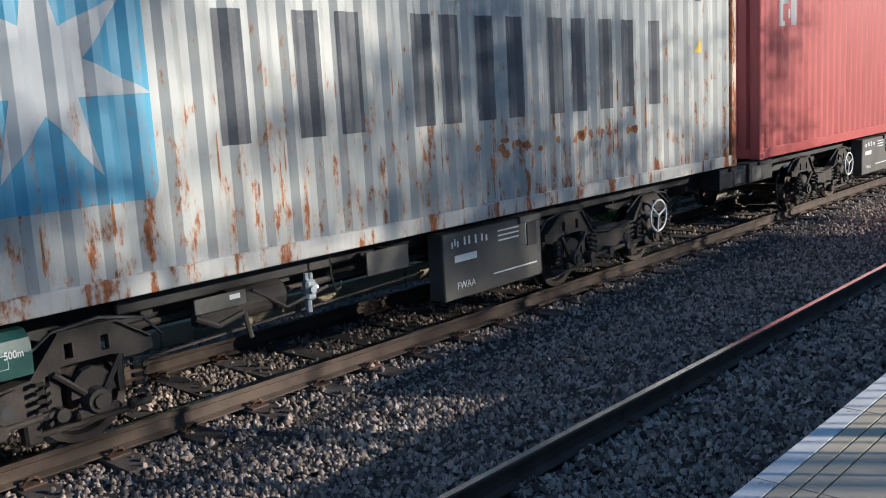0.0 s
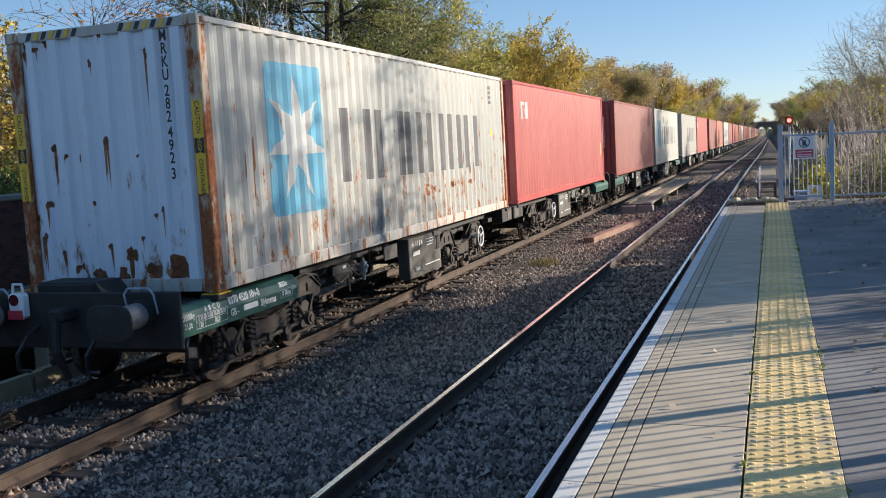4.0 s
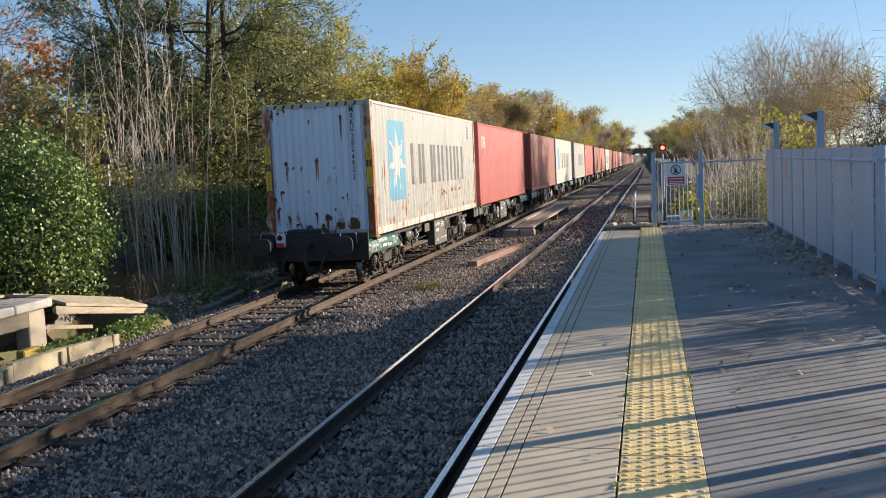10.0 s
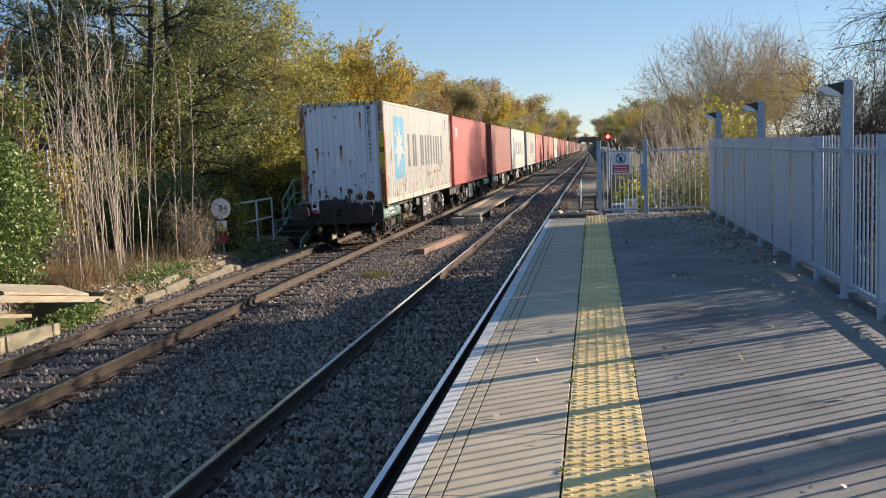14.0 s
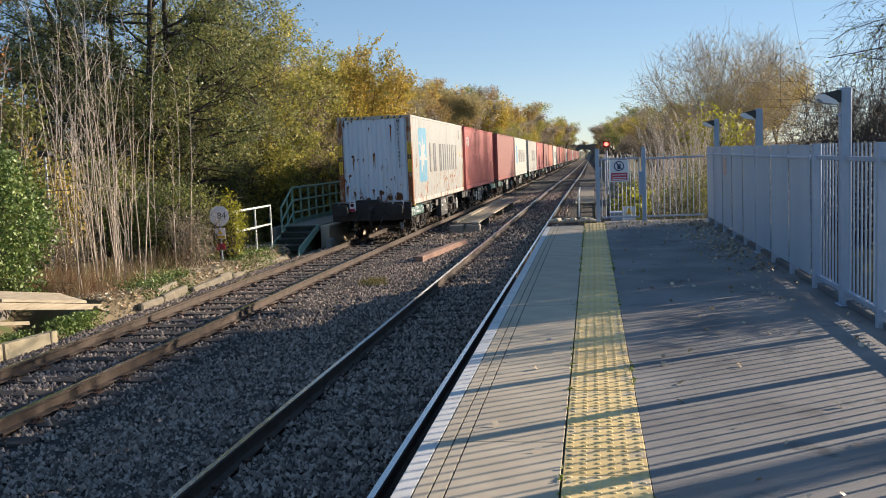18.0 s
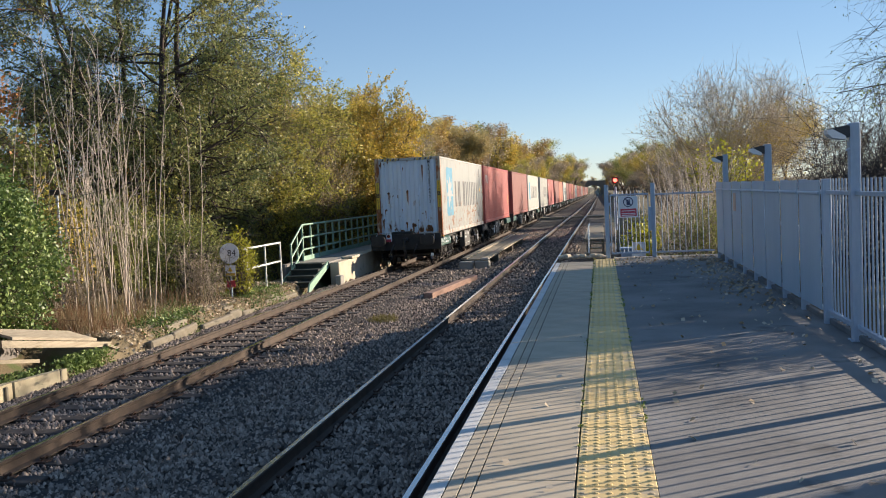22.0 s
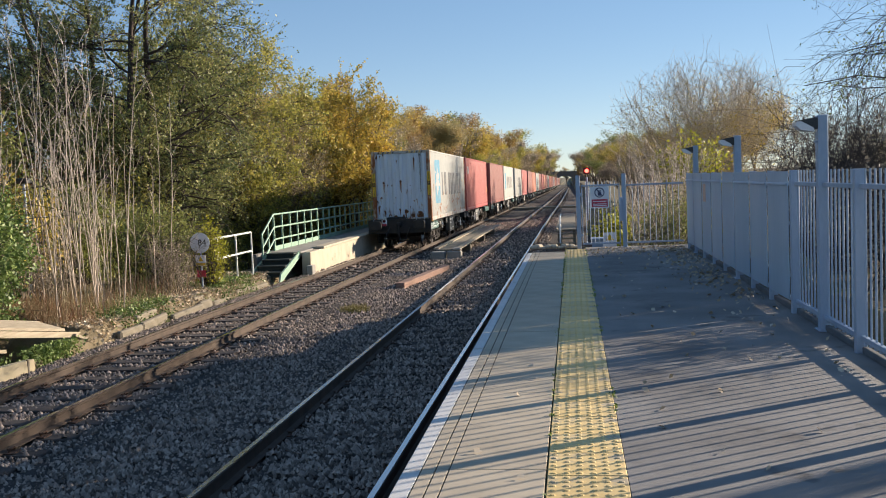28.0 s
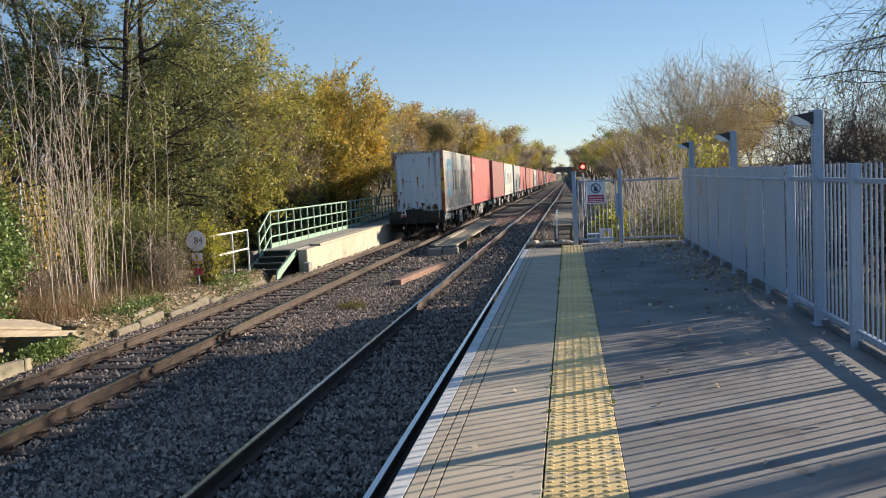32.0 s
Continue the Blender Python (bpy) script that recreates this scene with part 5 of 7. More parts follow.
    for x in (0.42, -0.42):
        hp = Build().path([(x, yh + o * 0.05, 0.85), (x, yh + o * 0.22, 0.78), (x - 0.08, yh + o * 0.3, 0.6), (x - 0.15, yh + o * 0.22, 0.42), (x - 0.05, yh + o * 0.16, 0.40)], 0.022, 6)
        part("brake_hose", hp, M["black"], w)
    st = Build().box(-0.55, 0.2, min(yh - o * 0.5, yh - o * 0.1), max(yh - o * 0.5, yh - o * 0.1), 0.99, 1.27, 0.03)
    st.prism([(0.2, 0.99), (0.42, 0.99), (0.2, 1.27)], "y", min(yh - o * 0.5, yh - o * 0.1), max(yh - o * 0.5, yh - o * 0.1))
    part("buffer_stop_block", st, M["wagon_black"], w)
    for s in (-1, 1):
        for y in (0.09, CL - 0.09):
            part("spigot_plate", Build().box(s * 1.14 - 0.12, s * 1.14 + 0.1, m(y) - 0.14, m(y) + 0.14, 0.98, DECK - 0.016, 0.006), M["wagon_black"], w)
            if y < 1:
                part("yellow_pad", Build().box(s * 1.14 - 0.11, s * 1.14 + 0.11, m(y) - 0.13, m(y) + 0.13, DECK - 0.014, DECK - 0.002), M["sign_yellow"], w)
        inner = Build().box(min(s * 0.95, s * 1.2), max(s * 0.95, s * 1.2), min(m(CL - 0.5), m(CL + 0.34)), max(m(CL - 0.5), m(CL + 0.34)), 0.74, 1.03, 0.01)
        part("inner_end", inner, M["wagon_black"], w)
        part("end_plate", Build().box(min(s * 1.2, s * 1.208), max(s * 1.2, s * 1.208), min(m(CL - 0.06), m(CL + 0.26)), max(m(CL - 0.06), m(CL + 0.26)), 0.78, 0.98, 0.003), M["wagon_box"], w)
        # equipment box and small panel
        a, b3 = span(5.85, 7.45)
        eb = part("equipment_box", Build().box(min(s * 0.95, s * 1.16), max(s * 0.95, s * 1.16), a, b3, 0.32, 0.99, 0.012), M["wagon_box"], w, "grey equipment box with pale markings")
        if s == 1:
            mk = Build()
            face = 1.163
            lo = a
            for (p, q, z0, z1) in ((0.12, 0.145, 0.84, 0.90), (0.165, 0.185, 0.86, 0.93), (0.205, 0.23, 0.84, 0.90), (0.31, 0.335, 0.85, 0.93), (0.38, 0.405, 0.85, 0.93), (0.48, 0.505, 0.84, 0.93), (0.58, 0.605, 0.85, 0.92), (0.65, 0.675, 0.84, 0.9), (0.16, 0.5, 0.69, 0.76)):
                mk.box(face, face + 0.003, lo + p, lo + q, z0, z1)
            for k in range(3):
                mk.box(face, face + 0.003, lo + 0.85, lo + 1.2, 0.90 - 0.05 * k, 0.915 - 0.05 * k)
            mk.box(face, face + 0.003, lo + 0.75, lo + 1.5, 0.47, 0.485)
            mk.box(face, face + 0.003, lo + 1.32, lo + 1.34, 0.7, 0.98)
            part("pale_stencil", mk, M["pale_marking"], eb, "pale stencilled shapes")
            text_part("stencil_text", "FWAA", 0.1, M["pale_marking"], eb, pose(1.165, lo + 0.32, 0.45, 90, 0, 90))
            part("box_lid", Build().box(1.0, 1.19, lo + 1.2, lo + 1.58, 0.93, 1.005, 0.006), M["wagon_box"], eb)
            part("box_latch", Build().box(1.163, 1.18, lo + 1.33, lo + 1.5, 0.68, 0.92, 0.006), M["wagon_black"], eb)
        a, b3 = span(4.88, 5.42)
        part("data_panel", Build().box(min(s * 1.1, s * 1.12), max(s * 1.1, s * 1.12), a, b3, 0.76, 0.98, 0.004), M["wagon_box"], w)
        part("panel_bracket", Build().box(min(s * 0.98, s * 1.1), max(s * 0.98, s * 1.1), (a + b3) / 2 - 0.03, (a + b3) / 2 + 0.03, 0.84, 0.98), M["wagon_black"], w)
    # brake gear under the near side
    y = m(3.75)
    part("air_tank", Build().tube((0.9, y - 0.25, 0.76), (0.9, y + 0.28, 0.76), 0.13, 0.13, 16), M["bogie"], w)
    y = m(4.28)
    vb = Build().box(0.97, 1.06, y - 0.055, y + 0.055, 0.66, 0.84, 0.02)
    vb.tube((1.02, y - 0.02, 0.56), (1.02, y - 0.02, 0.68), 0.03, None, 8).tube((0.95, y + 0.05, 0.74), (0.95, y + 0.13, 0.74), 0.045, None, 10)
    vb.tube((1.02, y - 0.03, 0.84), (1.02, y - 0.03, 0.9), 0.022, None, 8).tube((1.0, y + 0.035, 0.84), (1.0, y + 0.035, 0.89), 0.022, None, 8).tube((1.06, y, 0.76), (1.085, y, 0.76), 0.035, None, 10)
    part("brake_valve", vb, M["valve"], w, "pale blue-grey brake valve")
    part("chain", Build().path([(1.0, m(4.55), 1.0), (1.0, m(4.56), 0.8), (1.0, m(4.6), 0.68), (1.0, m(4.66), 0.7), (1.0, m(4.66), 0.76)], 0.01, 4), M["bogie"], w)
    part("lever_plate", Build().box(1.05, 1.07, m(3.35) - 0.24, m(3.35) + 0.24, 0.78, 0.9, 0.004), M["wagon_box"], w)
    part("lever_mark", Build().box(1.071, 1.073, m(3.48) - 0.05, m(3.48) + 0.05, 0.84, 0.88), M["pale_marking"], w)
    part("lever_box", Build().box(0.92, 1.05, m(3.35) - 0.2, m(3.35) + 0.2, 0.66, 0.78, 0.02), M["bogie"], w)
    lv = Build().path([(1.08, m(3.1), 0.76), (1.08, m(3.3), 0.66), (1.08, m(3.55), 0.72), (1.08, m(3.6), 0.5)], 0.022, 6)
    lv.path([(1.0, m(3.7), 0.86), (1.05, m(4.0), 0.66), (1.0, m(4.5), 0.74)], 0.016, 6)
    part("brake_lever", lv, M["bogie"], w)
    pp = Build().path([(0.93, m(2.75), 0.52), (0.93, m(5.8), 0.62)], 0.012, 5)
    pp.path([(0.8, m(2.7), 0.75), (0.8, m(7.6), 0.75)], 0.03, 6)
    part("brake_pipe", pp, M["bogie"], w)
    bogie(w, m(1.35))
    bogie(w, m(9.1), True)
    return w


wagon_a = wagon(False)
wagon_b = wagon(True)
USED = set()
TRAIN_THINGS = []      # (thing, place along the train)
for k, colour in enumerate(ORDER):
    s = 28.02 * (k // 2) + (13.03 if k % 2 else 0.0)
    if colour in USED:
        box = copy_thing(FIRST[colour], Matrix())
    else:
        USED.add(colour)
        box = FIRST[colour]
    TRAIN_THINGS.append((box, s, DECK))
    if k == 0:
        wg = wagon_a
    elif k == 1:
        wg = wagon_b
    elif k % 2 == 0:
        wg = copy_thing(wagon_a, Matrix())
    else:
        wg = copy_thing(wagon_b, Matrix())
    TRAIN_THINGS.append((wg, s, 0.0))

# markings on the last wagon's green end beam
face = 1.2235
for words, y, z, h in (("8370 4520 104-8", 0.52, 0.93, 0.10), ("GB -", 0.28, 0.80, 0.095), ("Sfgkmmss", 1.02, 0.80, 0.095), ("R 70 m", 1.46, 0.82, 0.075), ("28,02m", 1.42, 0.93, 0.07), ("500m", 1.66, 0.86, 0.06),
                       ("A  B  C  D", -0.13, 0.925, 0.07), ("S 36.00 36.00 36.00 36.00", -0.16, 0.855, 0.052), ("120", -0.38, 0.785, 0.06), ("00,0", -0.07, 0.785, 0.06), ("21000kg", -0.6, 0.90, 0.07), ("21,0t", -0.6, 0.81, 0.07)):
    lean = -14 if z > 0.9 else 0
    text_part("beam_text", words, h * 1.2, M["pale_marking"], wagon_a, pose(face - (0.018 if z > 0.9 else 0), y, z, 90 + lean, 0, 90), narrow=0.8)
fr = Build()
for (a, b2, z0, z1) in ((-0.46, 0.13, 0.885, 0.889), (-0.46, 0.13, 0.82, 0.824), (-0.46, 0.13, 0.75, 0.754), (-0.463, -0.459, 0.75, 0.889), (0.127, 0.131, 0.75, 0.889), (-0.3, -0.296, 0.75, 0.889), (0.47, 0.78, 0.78, 0.84),
                        (1.3, 1.62, 0.775, 0.778), (1.3, 1.62, 0.865, 0.868), (1.3, 1.303, 0.775, 0.868), (1.617, 1.62, 0.775, 0.868)):
    fr.box(face - 0.001, face + 0.001, a, b2, z0, z1)
part("beam_lines", fr, M["pale_marking"], wagon_a)
lamp = part("tail_lamp", Build().box(-0.69, -0.5, -0.93, -0.8, 0.93, 1.2, 0.03), M["sign_white"], wagon_a, "white battery tail lamp with a red lens")
part("tail_lens", disc(Build(), -0.595, -0.935, 1.135, 0.06, 16), mat("dark_red_lens", (0.12, 0.01, 0.01), None, 0.2), lamp)
part("red_band", Build().box(-0.685, -0.505, -0.934, -0.928, 0.935, 1.03), M["sign_red"], lamp)
part("lamp_handle", Build().path([(-0.66, -0.865, 1.2), (-0.65, -0.865, 1.29), (-0.54, -0.865, 1.29), (-0.53, -0.865, 1.2)], 0.014, 6), M["sign_white"], lamp)
part("lamp_bracket", Build().box(-0.63, -0.56, -0.82, -0.72, 0.94, 1.04), M["wagon_black"], lamp)
# ---- between the tracks ----
deck = thing("walkway_boards", "weathered brown timber walkway boards on concrete blocks between the tracks", "walkway")
for k, (x0, x1, dz) in enumerate(((-4.25, -4.05, 0.06), (-4.03, -3.42, 0.0), (-3.40, -3.2, 0.06))):
    for j in range(5):
        ya, yb = 34.6 + 3.9 * j, 34.6 + 3.9 * j + 3.88
        part("board", Build().prism([(ya, rail_z(ya) + 0.04 + dz), (yb, rail_z(yb) + 0.04 + dz), (yb, rail_z(yb) + 0.1 + dz), (ya, rail_z(ya) + 0.1 + dz)], "x", x0, x1), M["timber_dark"] if k == 1 else M["timber"], deck)
for k, (x0, x1) in enumerate(((-4.3, -3.78), (-3.72, -3.18))):
    part("end_block", Build().box(x0, x1, 34.2, 34.62, rail_z(34) - 0.3, rail_z(34) + 0.04, 0.03), M["concrete_grey"], deck)
part("end_cap", Build().box(-3.52, -3.2, 34.3, 34.75, rail_z(34) + 0.04, rail_z(34) + 0.15, 0.04), M["concrete_grey"], deck)
for y in (38, 44, 50):
    part("bearer", Build().box(-4.2, -3.25, y, y + 0.3, rail_z(y) - 0.31, rail_z(y) + 0.04), M["timber_dark"], deck)
for i, (xa, ya, xb, yb, w) in enumerate(((-3.66, 24.4, -3.36, 27.3, 0.24), (-3.42, 26.9, -3.12, 29.6, 0.22))):
    log = thing("timber_baulk", "loose orange-brown timber baulk lying on the ballast", "timber", group="baulks between the tracks")
    ang = math.degrees(math.atan2(-(xb - xa), yb - ya))
    part("baulk", Build().box(-w / 2, w / 2, 0, math.hypot(xb - xa, yb - ya), 0, 0.17, 0.015), M["timber_red"], log, at=pose(xa, ya, rail_z(ya) - 0.235, -0.3, 0, ang))
crossing = thing("track_crossing", "timber crossing boards laid across the rails", "crossing")
for x0, x1 in ((near_x(96) - 1.3, near_x(96) - 0.86), (near_x(96) - 0.62, near_x(96) + 0.62), (near_x(96) + 0.86, 1.2), (far_x(96) + 0.86, near_x(96) - 1.4)):
    part("board", Build().box(x0, x1, 94.6, 96.4, rail_z(96) - 0.2, rail_z(96) - 0.02, 0.01), M["timber_dark"], crossing)

# ---- beyond the gate ----
stage = thing("wooden_stage", "pale timber staging on legs beside the line", "staging")
part("top", Build().box(0.32, 1.0, 36.5, 52, -0.56, -0.5, 0.01), M["timber_dark"], stage)
part("edge_board", Build().box(0.24, 0.31, 36.5, 52, -0.6, -0.47, 0.01), M["timber"], stage, "pale edge board")
for y in (37, 40.5, 44, 48, 51.5):
    for x in (0.36, 0.95):
        part("leg", Build().box(x - 0.05, x + 0.05, y - 0.05, y + 0.05, ground_z(x, y) - 0.1, -0.56, 0.005), M["timber_dark"], stage)
for k in range(3):
    part("step", Build().box(0.3, 0.95, 35.6 + 0.3 * k, 35.9 + 0.3 * k, -1.0 + 0.16 * k, -0.96 + 0.16 * k, 0.006), M["timber_dark"], stage)
part("hand_rail", Build().path([(0.42, 35.4, -0.95), (0.42, 36.5, -0.05), (0.42, 39, -0.02)], 0.03, 8), M["white_steel"], stage, "white bent handrail")
tips = thing("platform_end_ramp", "grey concrete kerb and rubble at the platform end", "kerb", kind="structure")
for k in range(9):
    x = 0.05 + 0.115 * k
    part("rubble", Build().box(-0.07, 0.07, -0.1, 0.1, 0, 0.075 + 0.03 * math.sin(k * 2.2), 0.03), M["concrete"], tips, at=pose(x, 20.33, 0.0, 0, 0, 40 * math.sin(k * 5.5)))
plate = thing("small_warning_sign", "small grey sign with a yellow triangle", "sign", pose(1.78, 23.0, 0.0))
part("board", Build().box(-0.16, 0.16, -0.01, 0.0, -0.28, 0.14, 0.004), M["sign_white"], plate)
part("triangle", Build().prism([(-0.1, -0.05), (0.1, -0.05), (0, 0.11)], "y", -0.014, -0.011), M["sign_yellow"], plate)
part("post", Build().tube((0, 0.03, ground_z(1.78, 23)), (0, 0.03, 0.14), 0.025, None, 8), M["galv"], plate)
cab = thing("equipment_cabinet", "pale grey lineside equipment cabinet", "cabinet", pose(1.7, 25.5, ground_z(1.7, 25.5)))
part("body", Build().box(-0.3, 0.3, -0.2, 0.2, 0, 1.1, 0.02), M["galv"], cab)
part("roof", Build().box(-0.34, 0.34, -0.24, 0.24, 1.1, 1.16, 0.015), M["galv"], cab)

# ---- far side: old platform, boards, kerb ----
old = thing("old_platform", "old far-side platform end with weathered pale boards and posts", "platform", kind="structure")
FPX = -8.2
PE = 12.98
for k in range(25):
    y = PE - 0.9 * (k + 1)
    part("coping_slab", Build().box(FPX - 0.75, FPX, y, y + 0.888, -0.40, -0.265, 0.02), M["coping"], old)
part("deck", Build().box(FPX - 6, FPX - 0.76, -10, PE - 0.05, -0.4, -0.275), M["asphalt"], old)
part("edge_beam", Build().box(FPX - 0.26, FPX - 0.06, -10, PE - 0.4, -0.64, -0.41, 0.01), M["timber_dark"], old, "weathered brown timber beam")
for y in (12.62, 10.1, 7.6, 5.1, 2.6):
    part("post", Build().box(FPX - 0.3, FPX - 0.05, y - 0.2, y + 0.2, -1.35, -0.41 if y > 12 else -0.64, 0.015), M["concrete"], old)
part("back_wall", Build().box(FPX - 1.7, FPX - 1.6, -10, PE - 0.3, -1.4, -0.4), M["bridge"], old)
for k in range(16):
    part("top_board", Build().box(FPX - 0.95 - 0.19 * k - 0.175, FPX - 0.95 - 0.19 * k, PE - 0.5, PE + 0.12, -0.27, -0.225, 0.006), M["timber"], old)
for k, (xa, xb, da, db) in enumerate(((-8.72, -8.28, 0.17, 0.0), (-9.2, -8.76, 0.17, 0.15), (-9.66, -9.23, 0.16, 0.17))):
    v = [(x, y, z + t) for t in (-0.045, 0.0) for x, y, z in ((xb, 13.42, -0.42 + db), (xb, 15.9, -0.84 + db), (xa, 15.74, -0.84 + da), (xa, 13.26, -0.42 + da))]
    part("ramp_plank", Build().add(v, [(0, 1, 2, 3), (4, 5, 6, 7), (0, 1, 5, 4), (1, 2, 6, 5), (2, 3, 7, 6), (3, 0, 4, 7)]), M["timber"], old, "pale plank on the ramp")
part("ramp_plank", Build().box(-8.7, -8.3, 12.98, 13.25, -0.31, -0.26, 0.006), M["timber"], old)
part("side_board", Build().prism([(13.15, -0.55), (16.68, -1.13), (16.68, -1.03), (13.15, -0.43)], "x", -8.34, -8.28), M["timber"], old)
part("side_board", Build().prism([(12.98, -0.77), (14.36, -1.0), (14.36, -0.94), (12.98, -0.71)], "x", -8.5, -8.45), M["timber"], old)
for y, z0, z1 in ((13.55, -0.5, -0.44), (15.75, -0.92, -0.84)):
    part("packer", Build().box(-8.42, -8.34, y - 0.05, y + 0.05, z0, z1), M["timber"], old)
# Dark backing added so that the shaded void under the planks stays dark.
part("ramp_back", Build().prism([(13.0, -1.35), (16.2, -1.35), (16.2, -1.0), (13.0, -0.5)], "x", -9.9, -9.8), M["bridge"], old)
part("prop", Build().box(-0.06, 0.06, -0.38, 0.38, -0.025, 0.025, 0.006), M["timber"], old, at=pose(-8.22, 16.5, -1.14, -22, 0, -8))
part("yellow_block", Build().box(FPX - 0.05, FPX + 0.1, 12.05, 12.5, -1.3, -0.93, 0.02), mat("yellow_painted_block", (0.42, 0.3, 0.05), (0.5, 0.37, 0.09), 0.85, scale=5, fine=60), old, "yellow painted block")
part("yellow_line", Build().box(-9.75, -9.6, -10, 12.85, -0.276, -0.271), M["sign_yellow"], old, "worn yellow line on the deck")
back = thing("wall_platform", "dark red-brown brick wall along the old platform", "wall", kind="structure")
part("wall", Build().box(-10.36, -10.1, -10, 13.02, -0.28, 1.06), M["wall_brick"], back)
part("coping", Build().box(-10.4, -10.07, -10, 13.05, 1.06, 1.15, 0.015), M["concrete_grey"], back, "grey stone coping")
ped = thing("prohibition_sign", "white sign with a red prohibition circle on the brick wall", "sign", pose(-10.09, 12.45, 0.82, 0, 0, 90))
part("board", Build().box(-0.17, 0.17, -0.004, 0.004, -0.24, 0.24, 0.002), M["sign_white"], ped)
part("prohibition_ring", disc(Build(), 0, -0.008, 0.07, 0.135, 28, 0, 0.112).prism([(-0.1, 0.158), (-0.082, 0.172), (0.1, -0.018), (0.082, -0.032)], "y", -0.01, -0.007), M["sign_red"], ped)
part("symbol_bar", Build().box(-0.022, 0.022, -0.0065, -0.0045, -0.01, 0.15), M["sign_black"], ped)
part("text_panel", Build().box(-0.13, 0.13, -0.007, -0.004, -0.2, -0.1), M["sign_red"], ped, "red panel")
for z in (-0.125, -0.15, -0.175):
    part("text_line", Build().box(-0.11, 0.11, -0.009, -0.007, z - 0.005, z + 0.005), M["sign_white"], ped)
edge = thing("line_kerb", "pale weathered concrete and timber kerb beside the ballast", "kerb", kind="structure")
for k, (ya, yb) in enumerate(((3.4, 5.2), (5.22, 7.3), (7.32, 9.2), (9.22, 11.3), (11.32, 12.55), (12.57, 13.95))):
    part("kerb_stone", Build().prism([(ya, -1.32), (yb, -1.32), (yb, -0.97 - 0.02 * (k == 5) * 3), (ya, -0.96 + 0.012 * math.sin(k * 2.1))], "x", -0.06, 0.06), M["kerb_pale"], edge, at=pose(-7.79 + 0.012 * math.sin(k * 3.1), 0, 0, 0, 0.8 * math.sin(k * 2.2), 0))
    part("kerb_peg", Build().box(-7.735, -7.7, yb - 0.2, yb - 0.15, -1.25, -1.0, 0.006), M["timber_dark"], edge)
y = 17.3
k = 0
while y < 27:
    ln = 0.55 + 1.3 * abs(math.sin(k * 1.9 + 0.4))
    x = -7.98 - 0.02 * (y - 17.5) + 0.03 * math.sin(k * 3.3)
    part("kerb_stone", Build().box(-0.07, 0.07, 0, ln - 0.05 - 0.1 * (k % 3 == 1), -0.3, 0.0, 0.035), M["kerb"], edge, at=pose(x, y, rail_z(y) - 0.15 + 0.04 * math.sin(k * 2.7), 1.6 * math.sin(k), 7 * math.sin(k * 1.3), 1.2 + 3.0 * math.sin(k * 2)))
    if k % 2:
        part("kerb_stone", Build().box(-0.09, 0.09, 0, ln * 0.7, -0.16, 0.0, 0.03), M["timber_dark"], edge, at=pose(x - 0.2, y + 0.1, rail_z(y) - 0.0, 1.5 * math.sin(k), 4, 3 * math.sin(k * 1.7)))
    y += ln
    k += 1
pole = thing("lamp_post", "slim grey lamp post behind the bushes", "lamp post", pose(-11.9, 20.8, -0.95))
part("pole", Build().tube((0, 0, 0), (0, 0, 2.9), 0.04, 0.035, 10), M["galv"], pole)
part("head", Build().box(-0.14, 0.14, -0.1, 0.1, 2.85, 2.98, 0.02), M["black"], pole)

# ---- mile sign, handrail, steps, bridge walkway ----
mile = thing("milepost", "round white distance sign reading 84 among twigs", "sign", pose(-8.75, 23.5, 0.0))
part("disc", disc(Build(), 0, 0, 0.2, 0.27, 32), M["sign_white"], mile)
text_part("number", "84", 0.24, M["sign_black"], mile, pose(0.06, -0.004, 0.2, 90, 0, 0))
part("post", Build().tube((0, 0.03, ground_z(-8.75, 23.5) - 0.05), (0, 0.03, 0.3), 0.025, None, 8), M["galv"], mile)
part("label_plate", Build().box(-0.14, 0.14, -0.006, 0.004, -0.4, -0.12, 0.002), M["sign_white"], mile)
part("label_triangle", Build().prism([(-0.07, -0.28), (0.07, -0.28), (0, -0.15)], "y", -0.01, -0.007), M["sign_yellow"], mile)
part("label_band", Build().box(-0.13, 0.13, -0.01, -0.007, -0.39, -0.32), M["sign_yellow"], mile)
part("red_plate", Build().box(-0.12, 0.12, -0.006, 0.004, -0.7, -0.52, 0.002), M["sign_red"], mile)

hand = thing("handrail", "white tubular handrail with two rails", "handrail")
zg = -0.98
for y in (24.2, 25.6, 26.9):
    part("post", Build().tube((-8.55, y, zg), (-8.55, y, 0.28), 0.028, None, 8), M["white_steel"], hand)
for z in (0.27, -0.28):
    part("rail", Build().path([(-8.55, 24.0, z), (-8.55, 26.9, z)], 0.028, 8), M["white_steel"], hand)

walkway = thing("bridge_walkway", "pale concrete bridge walkway with green railing and dark steps", "walkway")
WZ = -0.52
part("wall", Build().box(-7.75, -7.45, 29.3, 62, rail_z(45) - 0.6, WZ - 0.03, 0.02), M["concrete"], walkway, "pale concrete wall")
part("coping", Build().box(-7.8, -7.4, 30.8, 62, WZ - 0.03, WZ + 0.05, 0.015), M["concrete"], walkway)
part("deck", Build().box(-9.0, -7.75, 29.25, 62, WZ - 0.12, WZ, 0.01), M["concrete_grey"], walkway)
part("end_block", Build().box(-7.5, -7.3, 28.9, 29.3, rail_z(29) - 0.3, rail_z(29) + 0.1, 0.02), M["concrete_grey"], walkway)
part("back_wall", Build().box(-9.15, -9.0, 28.6, 62, rail_z(45) - 0.6, WZ, 0.01), M["bridge"], walkway)
NS = 4
